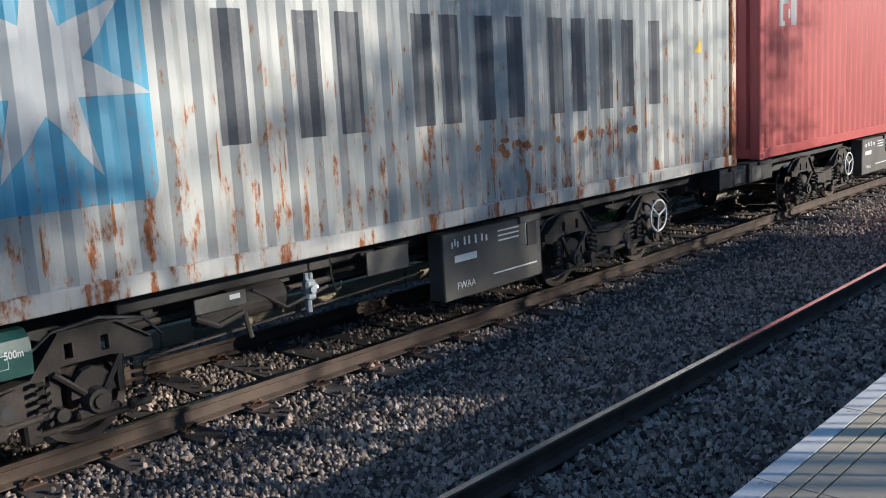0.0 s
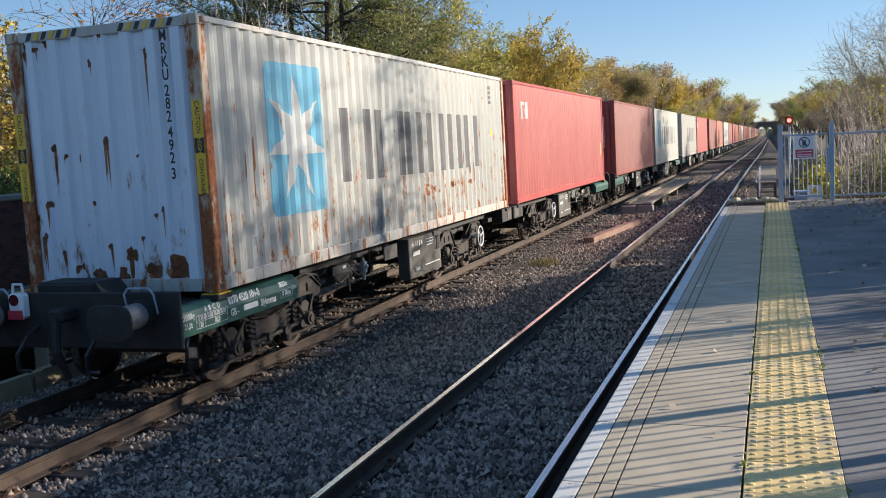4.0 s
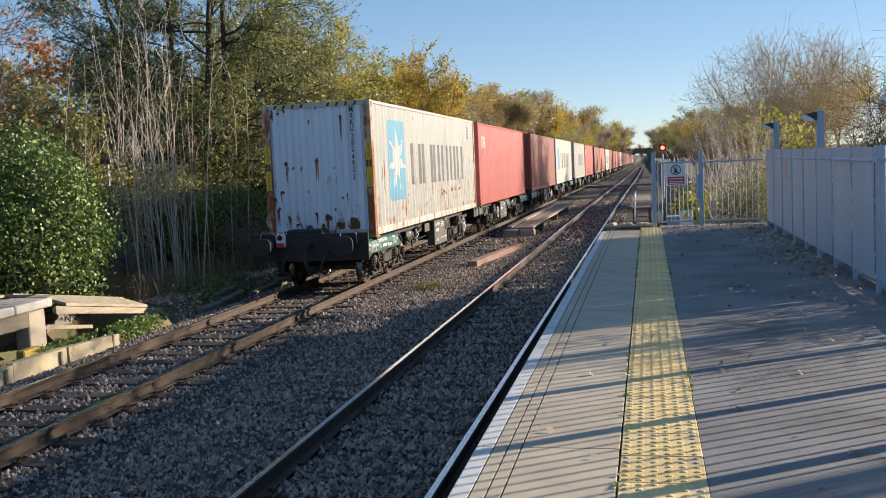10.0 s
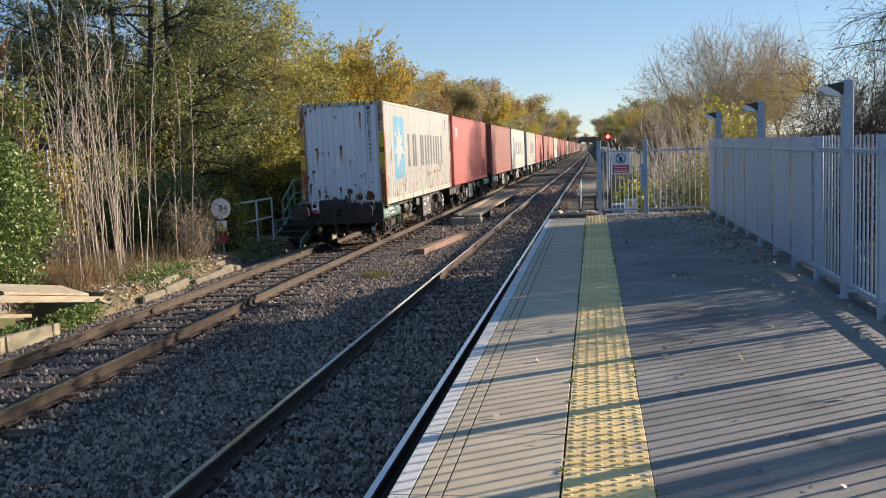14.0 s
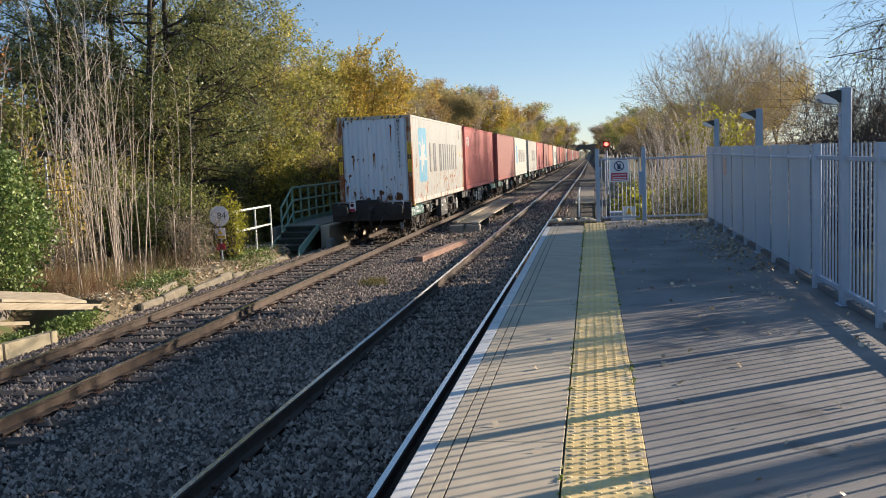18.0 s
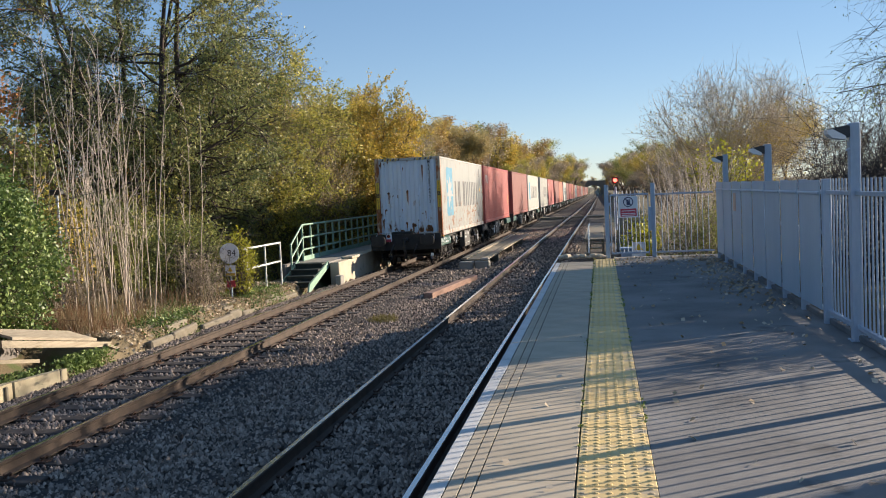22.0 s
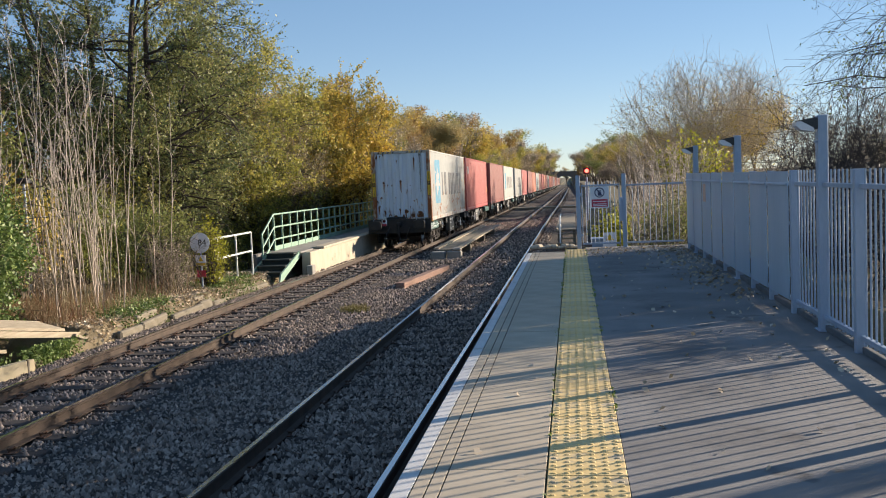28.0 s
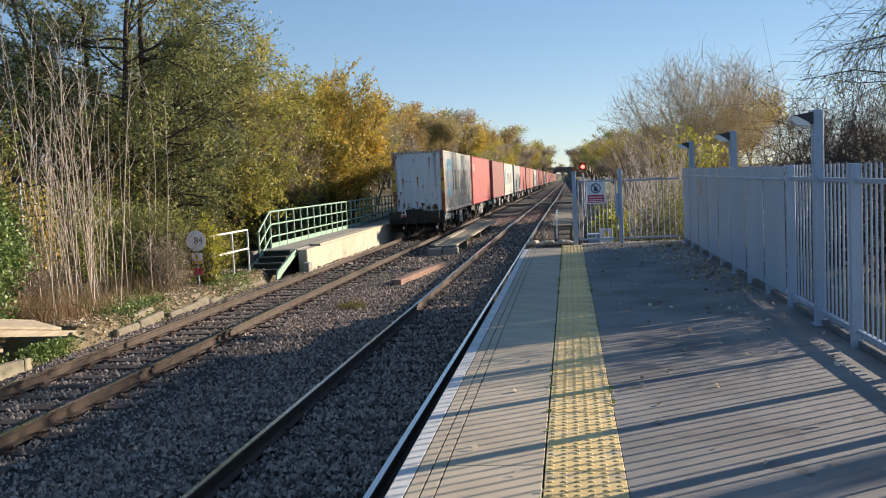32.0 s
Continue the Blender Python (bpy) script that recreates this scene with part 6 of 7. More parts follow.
for k in range(NS):
    zt = rail_z(27) - 0.1 + (WZ - rail_z(27) + 0.1) * (k + 1) / (NS + 0.0)
    ya = 27.35 + 0.48 * k
    part("tread", Build().box(-8.75, -7.85, ya, ya + 0.5, zt - 0.05, zt, 0.006), M["green_dark"], walkway)
    part("riser", Build().box(-8.73, -7.87, ya + 0.03, ya + 0.05, zt - 0.16, zt - 0.05), M["green_dark"], walkway)
for x in (-8.8, -7.82):
    part("stringer", Build().prism([(27.1, rail_z(27) - 0.22), (27.35, rail_z(27) - 0.22), (29.35, WZ - 0.16), (29.35, WZ + 0.03), (27.25, rail_z(27) + 0.0)], "x", x - 0.025, x + 0.025), M["green_steel"], walkway)
RX = -8.85
zr_ = WZ + 1.2
for z in (zr_, zr_ - 0.42, zr_ - 0.82):
    part("railing_bar", Build().path([(RX, 30.0, z), (RX, 62, z)], 0.03, 8), M["green_steel"], walkway)
    part("railing_bar", Build().path([(RX, 28.75, z - 0.6), (RX, 30.0, z)], 0.03, 8), M["green_steel"], walkway)
for k in range(36):
    part("railing_post", Build().box(RX - 0.028, RX + 0.028, 30.0 + 0.9 * k - 0.028, 30.0 + 0.9 * k + 0.028, WZ, zr_, 0.004), M["green_steel"], walkway)
for y, dz in ((28.78, -0.58), (29.4, -0.29)):
    part("railing_post", Build().box(RX - 0.025, RX + 0.025, y - 0.025, y + 0.025, zr_ + dz - 1.15, zr_ + dz, 0.004), M["green_steel"], walkway)
part("toe_board", Build().box(RX - 0.01, RX + 0.012, 30.0, 62, WZ + 0.01, WZ + 0.16), M["green_steel"], walkway)

# ---- road bridge far ahead ----
far_bridge = thing("road_bridge", "dark brick road bridge arching over the tracks", "bridge")
BY, bz = 620.0, rail_z(620)
bx = (far_x(BY) + near_x(BY)) / 2
arch = [(bx - 14, bz - 1), (bx - 14, bz + 7.8), (bx + 14, bz + 7.8), (bx + 14, bz - 1), (bx + 4.6, bz - 1)]
arch += [(bx + 4.6 * math.cos(a), bz + 3.2 + 2.9 * math.sin(a)) for a in [math.pi * i / 14 for i in range(15)]] + [(bx - 4.6, bz - 1)]
part("arch_wall", Build().prism(arch, "y", BY, BY + 7), M["bridge"], far_bridge)
part("parapet", Build().box(bx - 14.2, bx + 14.2, BY - 0.1, BY + 0.3, bz + 7.7, bz + 8.9, 0.05), M["bridge"], far_bridge)
# ---- trees and plants ----
def seg_mesh(name, segs, material, sides=4):
    """Tapered limbs from (p0, p1, r0, r1) rows, as one mesh."""
    s = np.array(segs, dtype=float)
    p0, p1, r0, r1 = s[:, 0:3], s[:, 3:6], s[:, 6], s[:, 7]
    d = p1 - p0
    d /= np.linalg.norm(d, axis=1)[:, None] + 1e-9
    a = np.where(np.abs(d[:, 2:3]) < 0.9, np.array([[0, 0, 1.0]]), np.array([[1.0, 0, 0]]))
    u = np.cross(d, a)
    u /= np.linalg.norm(u, axis=1)[:, None]
    w = np.cross(d, u)
    k, n = len(s), sides
    ang = np.arange(n) * 2 * np.pi / n
    ring = np.cos(ang)[None, :, None] * u[:, None, :] + np.sin(ang)[None, :, None] * w[:, None, :]
    v = np.concatenate([p0[:, None] + ring * r0[:, None, None], p1[:, None] + ring * r1[:, None, None]], axis=1).reshape(-1, 3)
    i = np.arange(n)
    quad = np.stack([i, (i + 1) % n, n + (i + 1) % n, n + i], axis=1)
    f = (quad[None] + (np.arange(k) * 2 * n)[:, None, None]).reshape(-1, 4)
    return array_mesh(name, v, f, material)


def taper_mesh(name, segs, material, sides):
    """One unbroken tapering stem through a chain of (p0, p1, r0, r1) rows."""
    pts = [segs[0][:3]] + [q[3:6] for q in segs]
    rad = [segs[0][6]] + [q[7] for q in segs]
    v = np.array([(p[0] + r * math.cos(2 * math.pi * i / sides), p[1] + r * math.sin(2 * math.pi * i / sides), p[2]) for p, r in zip(pts, rad) for i in range(sides)])
    f = np.array([(k * sides + i, k * sides + (i + 1) % sides, (k + 1) * sides + (i + 1) % sides, (k + 1) * sides + i) for k in range(len(segs)) for i in range(sides)])
    return array_mesh(name, v, f, material)


def array_mesh(name, v, f, material):
    me = bpy.data.meshes.new(name)
    me.vertices.add(len(v))
    me.vertices.foreach_set("co", np.ascontiguousarray(v, dtype=np.float32).ravel())
    me.loops.add(f.size)
    me.loops.foreach_set("vertex_index", f.ravel().astype(np.int32))
    me.polygons.add(len(f))
    me.polygons.foreach_set("loop_start", np.arange(0, f.size, f.shape[1], dtype=np.int32))
    me.materials.append(material)
    me.update(calc_edges=True)
    return me


def leaf_mesh(name, centres, size, material, rng, tilt=1.0, slim=0.62, corners=4):
    """Small pointed leaves at the centres, each one its own island."""
    c = np.asarray(centres, dtype=float)
    k = len(c)
    nrm = rng.normal(size=(k, 3))
    nrm[:, 2] = nrm[:, 2] * tilt + (1 - tilt) * 2
    nrm /= np.linalg.norm(nrm, axis=1)[:, None]
    a = rng.normal(size=(k, 3))
    u = np.cross(nrm, a)
    u /= np.linalg.norm(u, axis=1)[:, None] + 1e-9
    w = np.cross(nrm, u)
    s = size * rng.uniform(0.6, 1.35, k)[:, None]
    v = np.stack([c - u * s * 0.5, c + w * s * slim * 0.5 - u * s * 0.05, c + u * s * 0.5, c - w * s * slim * 0.5 - u * s * 0.05], axis=1)
    if corners == 3:
        return array_mesh(name, v[:, [0, 1, 3]].reshape(-1, 3), np.arange(3 * k).reshape(k, 3), material)
    v[:, 1] += nrm * s * 0.08
    v[:, 3] += nrm * s * 0.08
    return array_mesh(name, v.reshape(-1, 3), np.arange(4 * k).reshape(k, 4), material)


def grow(rnd, height, limit, stems=1, levels=4, kids=4, spread=0.9, up=0.12, first=0.25, r=None, wander=0.18, shrink=0.62, base=0.15, chance=0.62):
    """Limbs of a tree with its foot at the origin: the limbs and the places of the twigs, or nothing past the limit."""
    segs, tips = [], []
    gauss, uni = rnd.gauss, rnd.uniform

    def limb(p, d, ln, rad, lv):
        n = 4 if lv < 2 else 3
        px, py, pz = p
        dx, dy, dz = d
        for i in range(n):
            dx, dy, dz = dx + gauss(0, wander), dy + gauss(0, wander), dz + gauss(0, wander) + up
            q = 1 / math.sqrt(dx * dx + dy * dy + dz * dz)
            dx, dy, dz = dx * q, dy * q, dz * q
            ex, ey, ez = px + dx * ln / n, py + dy * ln / n, pz + dz * ln / n
            ra, rb = rad * (1 - i / n * 0.65), rad * (1 - (i + 1) / n * 0.65)
            segs.append((px, py, pz, ex, ey, ez, max(ra, 0.004), max(rb, 0.003)))
            if len(segs) > limit:
                return
            px, py, pz = ex, ey, ez
            if lv >= levels - 1:
                tips.append((px, py, pz, ln))
            if lv < levels and (lv > 0 or (i + 1) / n > first):
                for _ in range(kids if i < n - 1 else kids + 1):
                    if rnd.random() < chance:
                        a = uni(0, 2 * math.pi)
                        cx, cy, cz = math.cos(a), math.sin(a), 0.3
                        sx, sy, sz = dy * cz - dz * cy, dz * cx - dx * cz, dx * cy - dy * cx
                        k = uni(0.5, 1.1) * spread / (math.sqrt(sx * sx + sy * sy + sz * sz) + 1e-9)
                        sx, sy, sz = dx + sx * k, dy + sy * k, dz + sz * k
                        k = 1 / math.sqrt(sx * sx + sy * sy + sz * sz)
                        limb((px, py, pz), (sx * k, sy * k, sz * k), ln * uni(0.42, 0.72) * (shrink / 0.62), rb * 0.72, lv + 1)
    many = stems > 1
    for _ in range(stems):
        p = (gauss(0, base) * many, gauss(0, base) * many, -0.15)
        d = (gauss(0, 0.16) * (1 + 0.7 * many), gauss(0, 0.16) * (1 + 0.7 * many), 1.0)
        limb(p, d, height * uni(0.5, 0.66), r or height * 0.016, 0)
    if len(segs) > limit:
        return None
    s, t = np.array(segs), np.array(tips)
    k = height / max(s[:, 5].max(), 1e-6)
    s[:, [2, 5]] *= k
    t[:, 2] *= k
    return s, t


def tree(name, label, seed, height, leaf, bark="bark", leaves=6000, size=0.1, cloud=0.28, at=None, group="", low=0.1, radius=None, twig_min=0.0, category="tree", sides=3, limbs=5500, ivy=0, corners=4, **kw):
    chance, grown = 0.7, None
    while grown is None:
        grown = grow(random.Random(seed), height, limbs, chance=chance, **kw)
        chance *= 0.95
    s, t = grown
    rng = np.random.default_rng(seed)
    q = np.percentile(np.hypot(t[:, 0], t[:, 1]), 96)
    k = (radius or height * 0.36) / q
    s[:, [0, 1, 3, 4]] *= k
    t[:, :2] *= k
    if twig_min:
        s[:, 6], s[:, 7] = np.maximum(s[:, 6], twig_min), np.maximum(s[:, 7], twig_min * 0.8)
    ob = thing(name, label, category, at, group)
    part("trunk", seg_mesh("trunk", s, M[bark], sides), None, ob)
    if leaves:
        t = t[t[:, 2] > height * low]
        pick = t[rng.integers(0, len(t), leaves)]
        c = pick[:, :3] + np.clip(rng.normal(size=(leaves, 3)), -1.5, 1.5) * cloud * 0.6 * np.array([1, 1, 0.75])
        c = c[c[:, 2] > 0.1]
        part("crown", leaf_mesh("crown", c, size, M[leaf], rng, corners=corners), None, ob)
    if ivy:
        g = s[(s[:, 6] > height * 0.006) & (s[:, 2] < height * 0.62)]
        g = g[rng.integers(0, len(g), ivy)]
        f = rng.random((ivy, 1))
        c = g[:, 0:3] * (1 - f) + g[:, 3:6] * f + rng.normal(size=(ivy, 3)) * np.array([0.17, 0.17, 0.05])
        part("climbing_ivy", leaf_mesh("climbing_ivy", c, 0.085, M["leaf_green"], rng), None, ob, "dark ivy leaves wrapped round the trunk")
    return ob


def crown_tree(name, label, seed, at, height, radius, leaf, leaves, size, bark="bark", stems=5, fan=0.45, boughs=16, twigs=2600, twig_len=1.0, low=0.08, peak=0.55, droop=0.1,
               gaps=0.0, twig_r=0.006, thick=0.011, ivy=0, rise=0.5, group="", bare_top=1.0, clear=0.0):
    """A broad tree: stems that fan out, arching boughs, sprays of twigs within a lumpy crown, and leaves along the twigs."""
    rng = np.random.default_rng(seed)
    segs, nodes, dirs = [], [], []

    def reach(z):
        h = (z / height - low) / (1.03 - low)
        if h <= 0 or h >= 1:
            return 0.12 * radius
        q = h / peak if h < peak else (1 - h) / (1 - peak)
        return radius * (0.3 + 0.7 * math.sin(math.pi / 2 * min(q, 1.0)) ** (0.55 if h > peak else 0.8))

    def inside(p):
        lump = 1.0 + 0.28 * noise.noise(Vector((p[0] * 0.45 + seed, p[1] * 0.45, p[2] * 0.45)))
        return math.hypot(p[0], p[1]) < reach(p[2]) * lump and p[2] < height * lump

    for i in range(stems):
        az = 2 * math.pi * (i + rng.uniform(-0.3, 0.3)) / stems
        tilt = fan * rng.uniform(0.45, 1.0) if i else fan * 0.15
        p = np.array([0.22 * math.cos(az), 0.22 * math.sin(az), -0.2]) * (stems > 1) + np.array([0, 0, -0.1])
        d = np.array([math.sin(tilt) * math.cos(az), math.sin(tilt) * math.sin(az), math.cos(tilt)])
        n, r0 = 11, height * thick * rng.uniform(0.75, 1.1)
        ln = height * rng.uniform(0.88, 1.0)
        pts = [p]
        for k in range(n):
            d = d + rng.normal(size=3) * 0.07 + np.array([0, 0, 0.02])
            d /= np.linalg.norm(d)
            e = p + d * ln / n
            if k > 4 and not inside(e):
                break
            p = e
            pts.append(p)
        last = len(pts) - 1
        for k in range(last):
            segs.append((*pts[k], *pts[k + 1], r0 * (1 - k / last * 0.93), r0 * (1 - (k + 1) / last * 0.93)))
        for _ in range(boughs):
            f = rng.uniform(max(0.14, clear), 0.98)
            k = min(int(f * (len(pts) - 1)), len(pts) - 2)
            q = pts[k] + (pts[k + 1] - pts[k]) * rng.random()
            a2 = az + rng.normal() * 1.1 if stems > 1 else rng.uniform(0, 6.28)
            el = rise * rng.uniform(0.2, 1.5)
            g = np.array([math.cos(a2) * math.cos(el), math.sin(a2) * math.cos(el), math.sin(el)])
            bl = radius * rng.uniform(0.5, 1.15) * (1.05 - 0.45 * f)
            m, br = 7, r0 * (1 - 0.8 * f) * 0.45
            for j in range(m):
                g = g + rng.normal(size=3) * 0.12 + np.array([0, 0, -droop])
                g /= np.linalg.norm(g)
                e = q + g * bl / m
                if j > 1 and not inside(e):
                    break
                segs.append((*q, *e, max(br * (1 - j / m * 0.85), twig_r), max(br * (1 - (j + 1) / m * 0.85), twig_r)))
                if j:
                    nodes.append((q + e) / 2)
                    dirs.append(g)
                q = e
                # side branch
                if rng.random() < 0.75:
                    h = g + rng.normal(size=3) * 0.6
                    h /= np.linalg.norm(h)
                    c = q
                    for _ in range(3):
                        h = h + rng.normal(size=3) * 0.15 + np.array([0, 0, -droop])
                        h /= np.linalg.norm(h)
                        e2 = c + h * bl * 0.13
                        if not inside(e2):
                            break
                        segs.append((*c, *e2, max(br * 0.35, twig_r), max(br * 0.2, twig_r * 0.8)))
                        nodes.append(e2)
                        dirs.append(h)
                        c = e2
    nodes, dirs = np.array(nodes), np.array(dirs)
    pick = rng.integers(0, len(nodes), int(twigs * 1.6))
    b0 = nodes[pick] + rng.normal(size=(len(pick), 3)) * 0.12
    d0 = dirs[pick] + rng.normal(size=(len(pick), 3)) * 0.55 + np.array([0, 0, -droop * 1.5])
    d0 /= np.linalg.norm(d0, axis=1)[:, None]
    ln = twig_len * rng.uniform(0.5, 1.25, len(pick))[:, None]
    b1 = b0 + d0 * ln * 0.55
    d1 = d0 + rng.normal(size=d0.shape) * 0.3 + np.array([0, 0, -droop])
    b2 = b1 + d1 / np.linalg.norm(d1, axis=1)[:, None] * ln * 0.5
    keep = [i for i in range(len(pick)) if noise.noise(Vector(b1[i]) * 0.55 + Vector((seed, 0, 0))) > gaps - 0.4 and b2[i][2] > height * clear][:twigs]
    b0, b1, b2 = b0[keep], b1[keep], b2[keep]
    full = np.full((len(keep), 1), 1.0)
    sprays = np.concatenate([np.hstack([b0, b1, full * twig_r, full * twig_r * 0.75]), np.hstack([b1, b2, full * twig_r * 0.75, full * twig_r * 0.45])])
    ob = thing(name, label, "tree", at, group)
    part("trunk", seg_mesh("trunk", segs, M[bark], 6), None, ob)
    tagged(part("twig_spray", seg_mesh("twig_spray", sprays, M[bark], 3), None, ob), kind="stuff")
    if leaves:
        ok = np.arange(len(keep))
        if bare_top < 1.0:
            ok = ok[b1[:, 2] < height * (bare_top + 0.12 * rng.normal(size=len(keep)))]
        t = ok[rng.integers(0, len(ok), leaves)]
        f = rng.random((leaves, 1)) * 1.15
        c = np.where(f < 0.55, b0[t] + (b1[t] - b0[t]) * f / 0.55, b1[t] + (b2[t] - b1[t]) * (f - 0.55) / 0.6)
        c = c + rng.normal(size=(leaves, 3)) * 0.055
        c = c[c[:, 2] > 0.05]
        part("crown", leaf_mesh("crown", c, size, M[leaf], rng, slim=0.7), None, ob)
    if ivy:
        g = np.array([q for q in segs if q[6] > height * 0.0045 and q[2] < height * 0.6])
        g = g[rng.integers(0, len(g), ivy)]
        f = rng.random((ivy, 1))
        c = g[:, 0:3] * (1 - f) + g[:, 3:6] * f + rng.normal(size=(ivy, 3)) * np.array([0.2, 0.2, 0.08])
        part("climbing_ivy", leaf_mesh("climbing_ivy", c, 0.09, M["leaf_green"], rng), None, ob, "dark ivy leaves wrapped round the trunk")
    return ob


def at_ground(x, y, turn=0, dz=0.0):
    return pose(x, y, ground_z(x, y) + dz, 0, 0, turn)


# wood on the far side of the line
NEARWOOD = "trees on the far bank"
crown_tree("tree", "tall ivy-hung tree with many stems and olive-yellow leaves", 3, at_ground(-14.4, 31.2, 10), 17.6, 4.8, "leaf_dim", 118000, 0.088, bark="bark_dark", stems=8, fan=0.38, boughs=28, twigs=8500, twig_len=1.0, low=0.02, peak=0.5, droop=0.07, gaps=0.24, ivy=9000, group=NEARWOOD)
crown_tree("tree", "broad olive-gold leaved tree sweeping down behind the railing", 8, at_ground(-15.2, 41.8, 80), 12.6, 5.2, "leaf_olive", 62000, 0.11, stems=6, fan=0.6, boughs=20, twigs=6200, twig_len=1.0, low=-0.05, peak=0.42, droop=0.1, gaps=0.36, group=NEARWOOD)
crown_tree("tree", "half-bare pale tree with fine upright twigs", 21, at_ground(-14.0, 44, 200), 9.6, 3.4, "leaf_tan", 16000, 0.08, bark="bark_tan", stems=5, fan=0.4, boughs=16, twigs=3600, low=0.05, droop=0.0, rise=0.9, twig_r=0.008, group=NEARWOOD)
crown_tree("tree", "small golden-leaved autumn tree beside the railing", 14, at_ground(-11.0, 49.5, 0), 8.9, 3.1, "leaf_gold", 34000, 0.12, stems=6, fan=0.25, boughs=16, twigs=3000, twig_len=0.8, low=0.02, peak=0.5, droop=0.0, rise=0.8, group=NEARWOOD)
crown_tree("tree", "green-gold tree between the railing and the wood", 15, at_ground(-13.6, 47.5, 0), 7.0, 3.2, "leaf_olive", 36000, 0.085, stems=5, fan=0.5, boughs=14, twigs=2800, twig_len=0.9, low=-0.05, peak=0.4, group=NEARWOOD)
crown_tree("tree", "dark green ivy-covered tree at the back of the bank", 33, at_ground(-17.8, 25, 0), 6.4, 3.2, "leaf_green", 16120, 0.127, stems=3, twigs=2200, group=NEARWOOD)
crown_tree("tree", "golden-brown autumn tree at the back of the bank", 34, at_ground(-21, 25, 50), 7.6, 3.6, "leaf_gold", 16120, 0.138, stems=3, twigs=2200, group=NEARWOOD)
crown_tree("tree", "rust-brown autumn tree at the back of the bank", 35, at_ground(-24.5, 33, 50), 9.6, 4.4, "leaf_rust", 16120, 0.161, stems=3, twigs=2200, group=NEARWOOD)
crown_tree("tree", "rust-brown autumn tree at the back of the bank", 36, at_ground(-20.5, 33.5, 130), 8.6, 3.6, "leaf_rust", 13640, 0.149, stems=3, twigs=2000, group=NEARWOOD)
crown_tree("tree", "dull green tree behind the tall one", 32, at_ground(-17.0, 38.5, 70), 11.0, 3.8, "leaf_dim", 18600, 0.127, bark="bark_dark", stems=4, twigs=2400, group=NEARWOOD)
crown_tree("tree", "bare branching tree leaning over the old platform", 37, at_ground(-14.6, 18.3, 30), 7.6, 3.4, "leaf_rust", 1300, 0.09, bark="bark_dark", stems=3, fan=0.6, boughs=12, twigs=900, droop=0.03, group=NEARWOOD)
crown_tree("tree", "golden tree behind the old platform", 38, at_ground(-18.0, 19.0, 130), 6.4, 3.0, "leaf_gold", 12400, 0.127, stems=3, twigs=1800, group=NEARWOOD)
tree("tree", "dull green tree behind the old platform", 39, 8.0, "leaf_green", leaves=12000, size=0.14, cloud=0.4, stems=2, levels=4, kids=3, at=at_ground(-18, 13.5, 230), group=NEARWOOD, low=0.05)
tree("tree", "olive tree behind the old platform", 40, 9.0, "leaf_olive", leaves=12000, size=0.14, cloud=0.4, stems=2, levels=4, kids=3, at=at_ground(-15.5, 8.5, 20), group=NEARWOOD, low=0.05)

rng = np.random.default_rng(77)
for k in range(54):
    x, y = -10.1 + rng.normal() * 0.7, 19.8 + rng.normal() * 1.4
    h = rng.uniform(3.0, 6.4)
    segs, twigs = [], []
    p = np.array([0, 0, -0.1])
    d = np.array([rng.normal() * 0.06, rng.normal() * 0.06, 1.0])
    n = 9
    r0 = 0.004 + 0.0021 * h
    for i in range(n):
        d = d + np.array([rng.normal() * 0.03, rng.normal() * 0.03, 0.02])
        d /= np.linalg.norm(d)
        e = p + d * h / n
        segs.append((*p, *e, r0 * (1 - i / n * 0.8), r0 * (1 - (i + 1) / n * 0.8)))
        p = e
        if i > 1:
            for _ in range(rng.integers(0, 3)):
                a = rng.uniform(0, 6.28)
                t = d + np.array([math.cos(a), math.sin(a), 0.4]) * 0.7
                t /= np.linalg.norm(t)
                ln = rng.uniform(0.15, 0.5)
                m = p + t * ln
                twigs.append((*p, *m, 0.006, 0.004))
                for _ in range(2):
                    b2 = m + (t + rng.normal(size=3) * 0.5) * ln * 0.5
                    twigs.append((*m, *b2, 0.004, 0.0025))
    sap = thing("sapling", "bare pale-stemmed sapling in a thicket", "sapling", at_ground(x, y), group="saplings in the thicket")
    part("stem", taper_mesh("stem", segs, M["bark_pale"], 5), None, sap)
    tagged(part("twig_spray", seg_mesh("twig_spray", twigs, M["bark_pale"], 3), None, sap), kind="stuff")


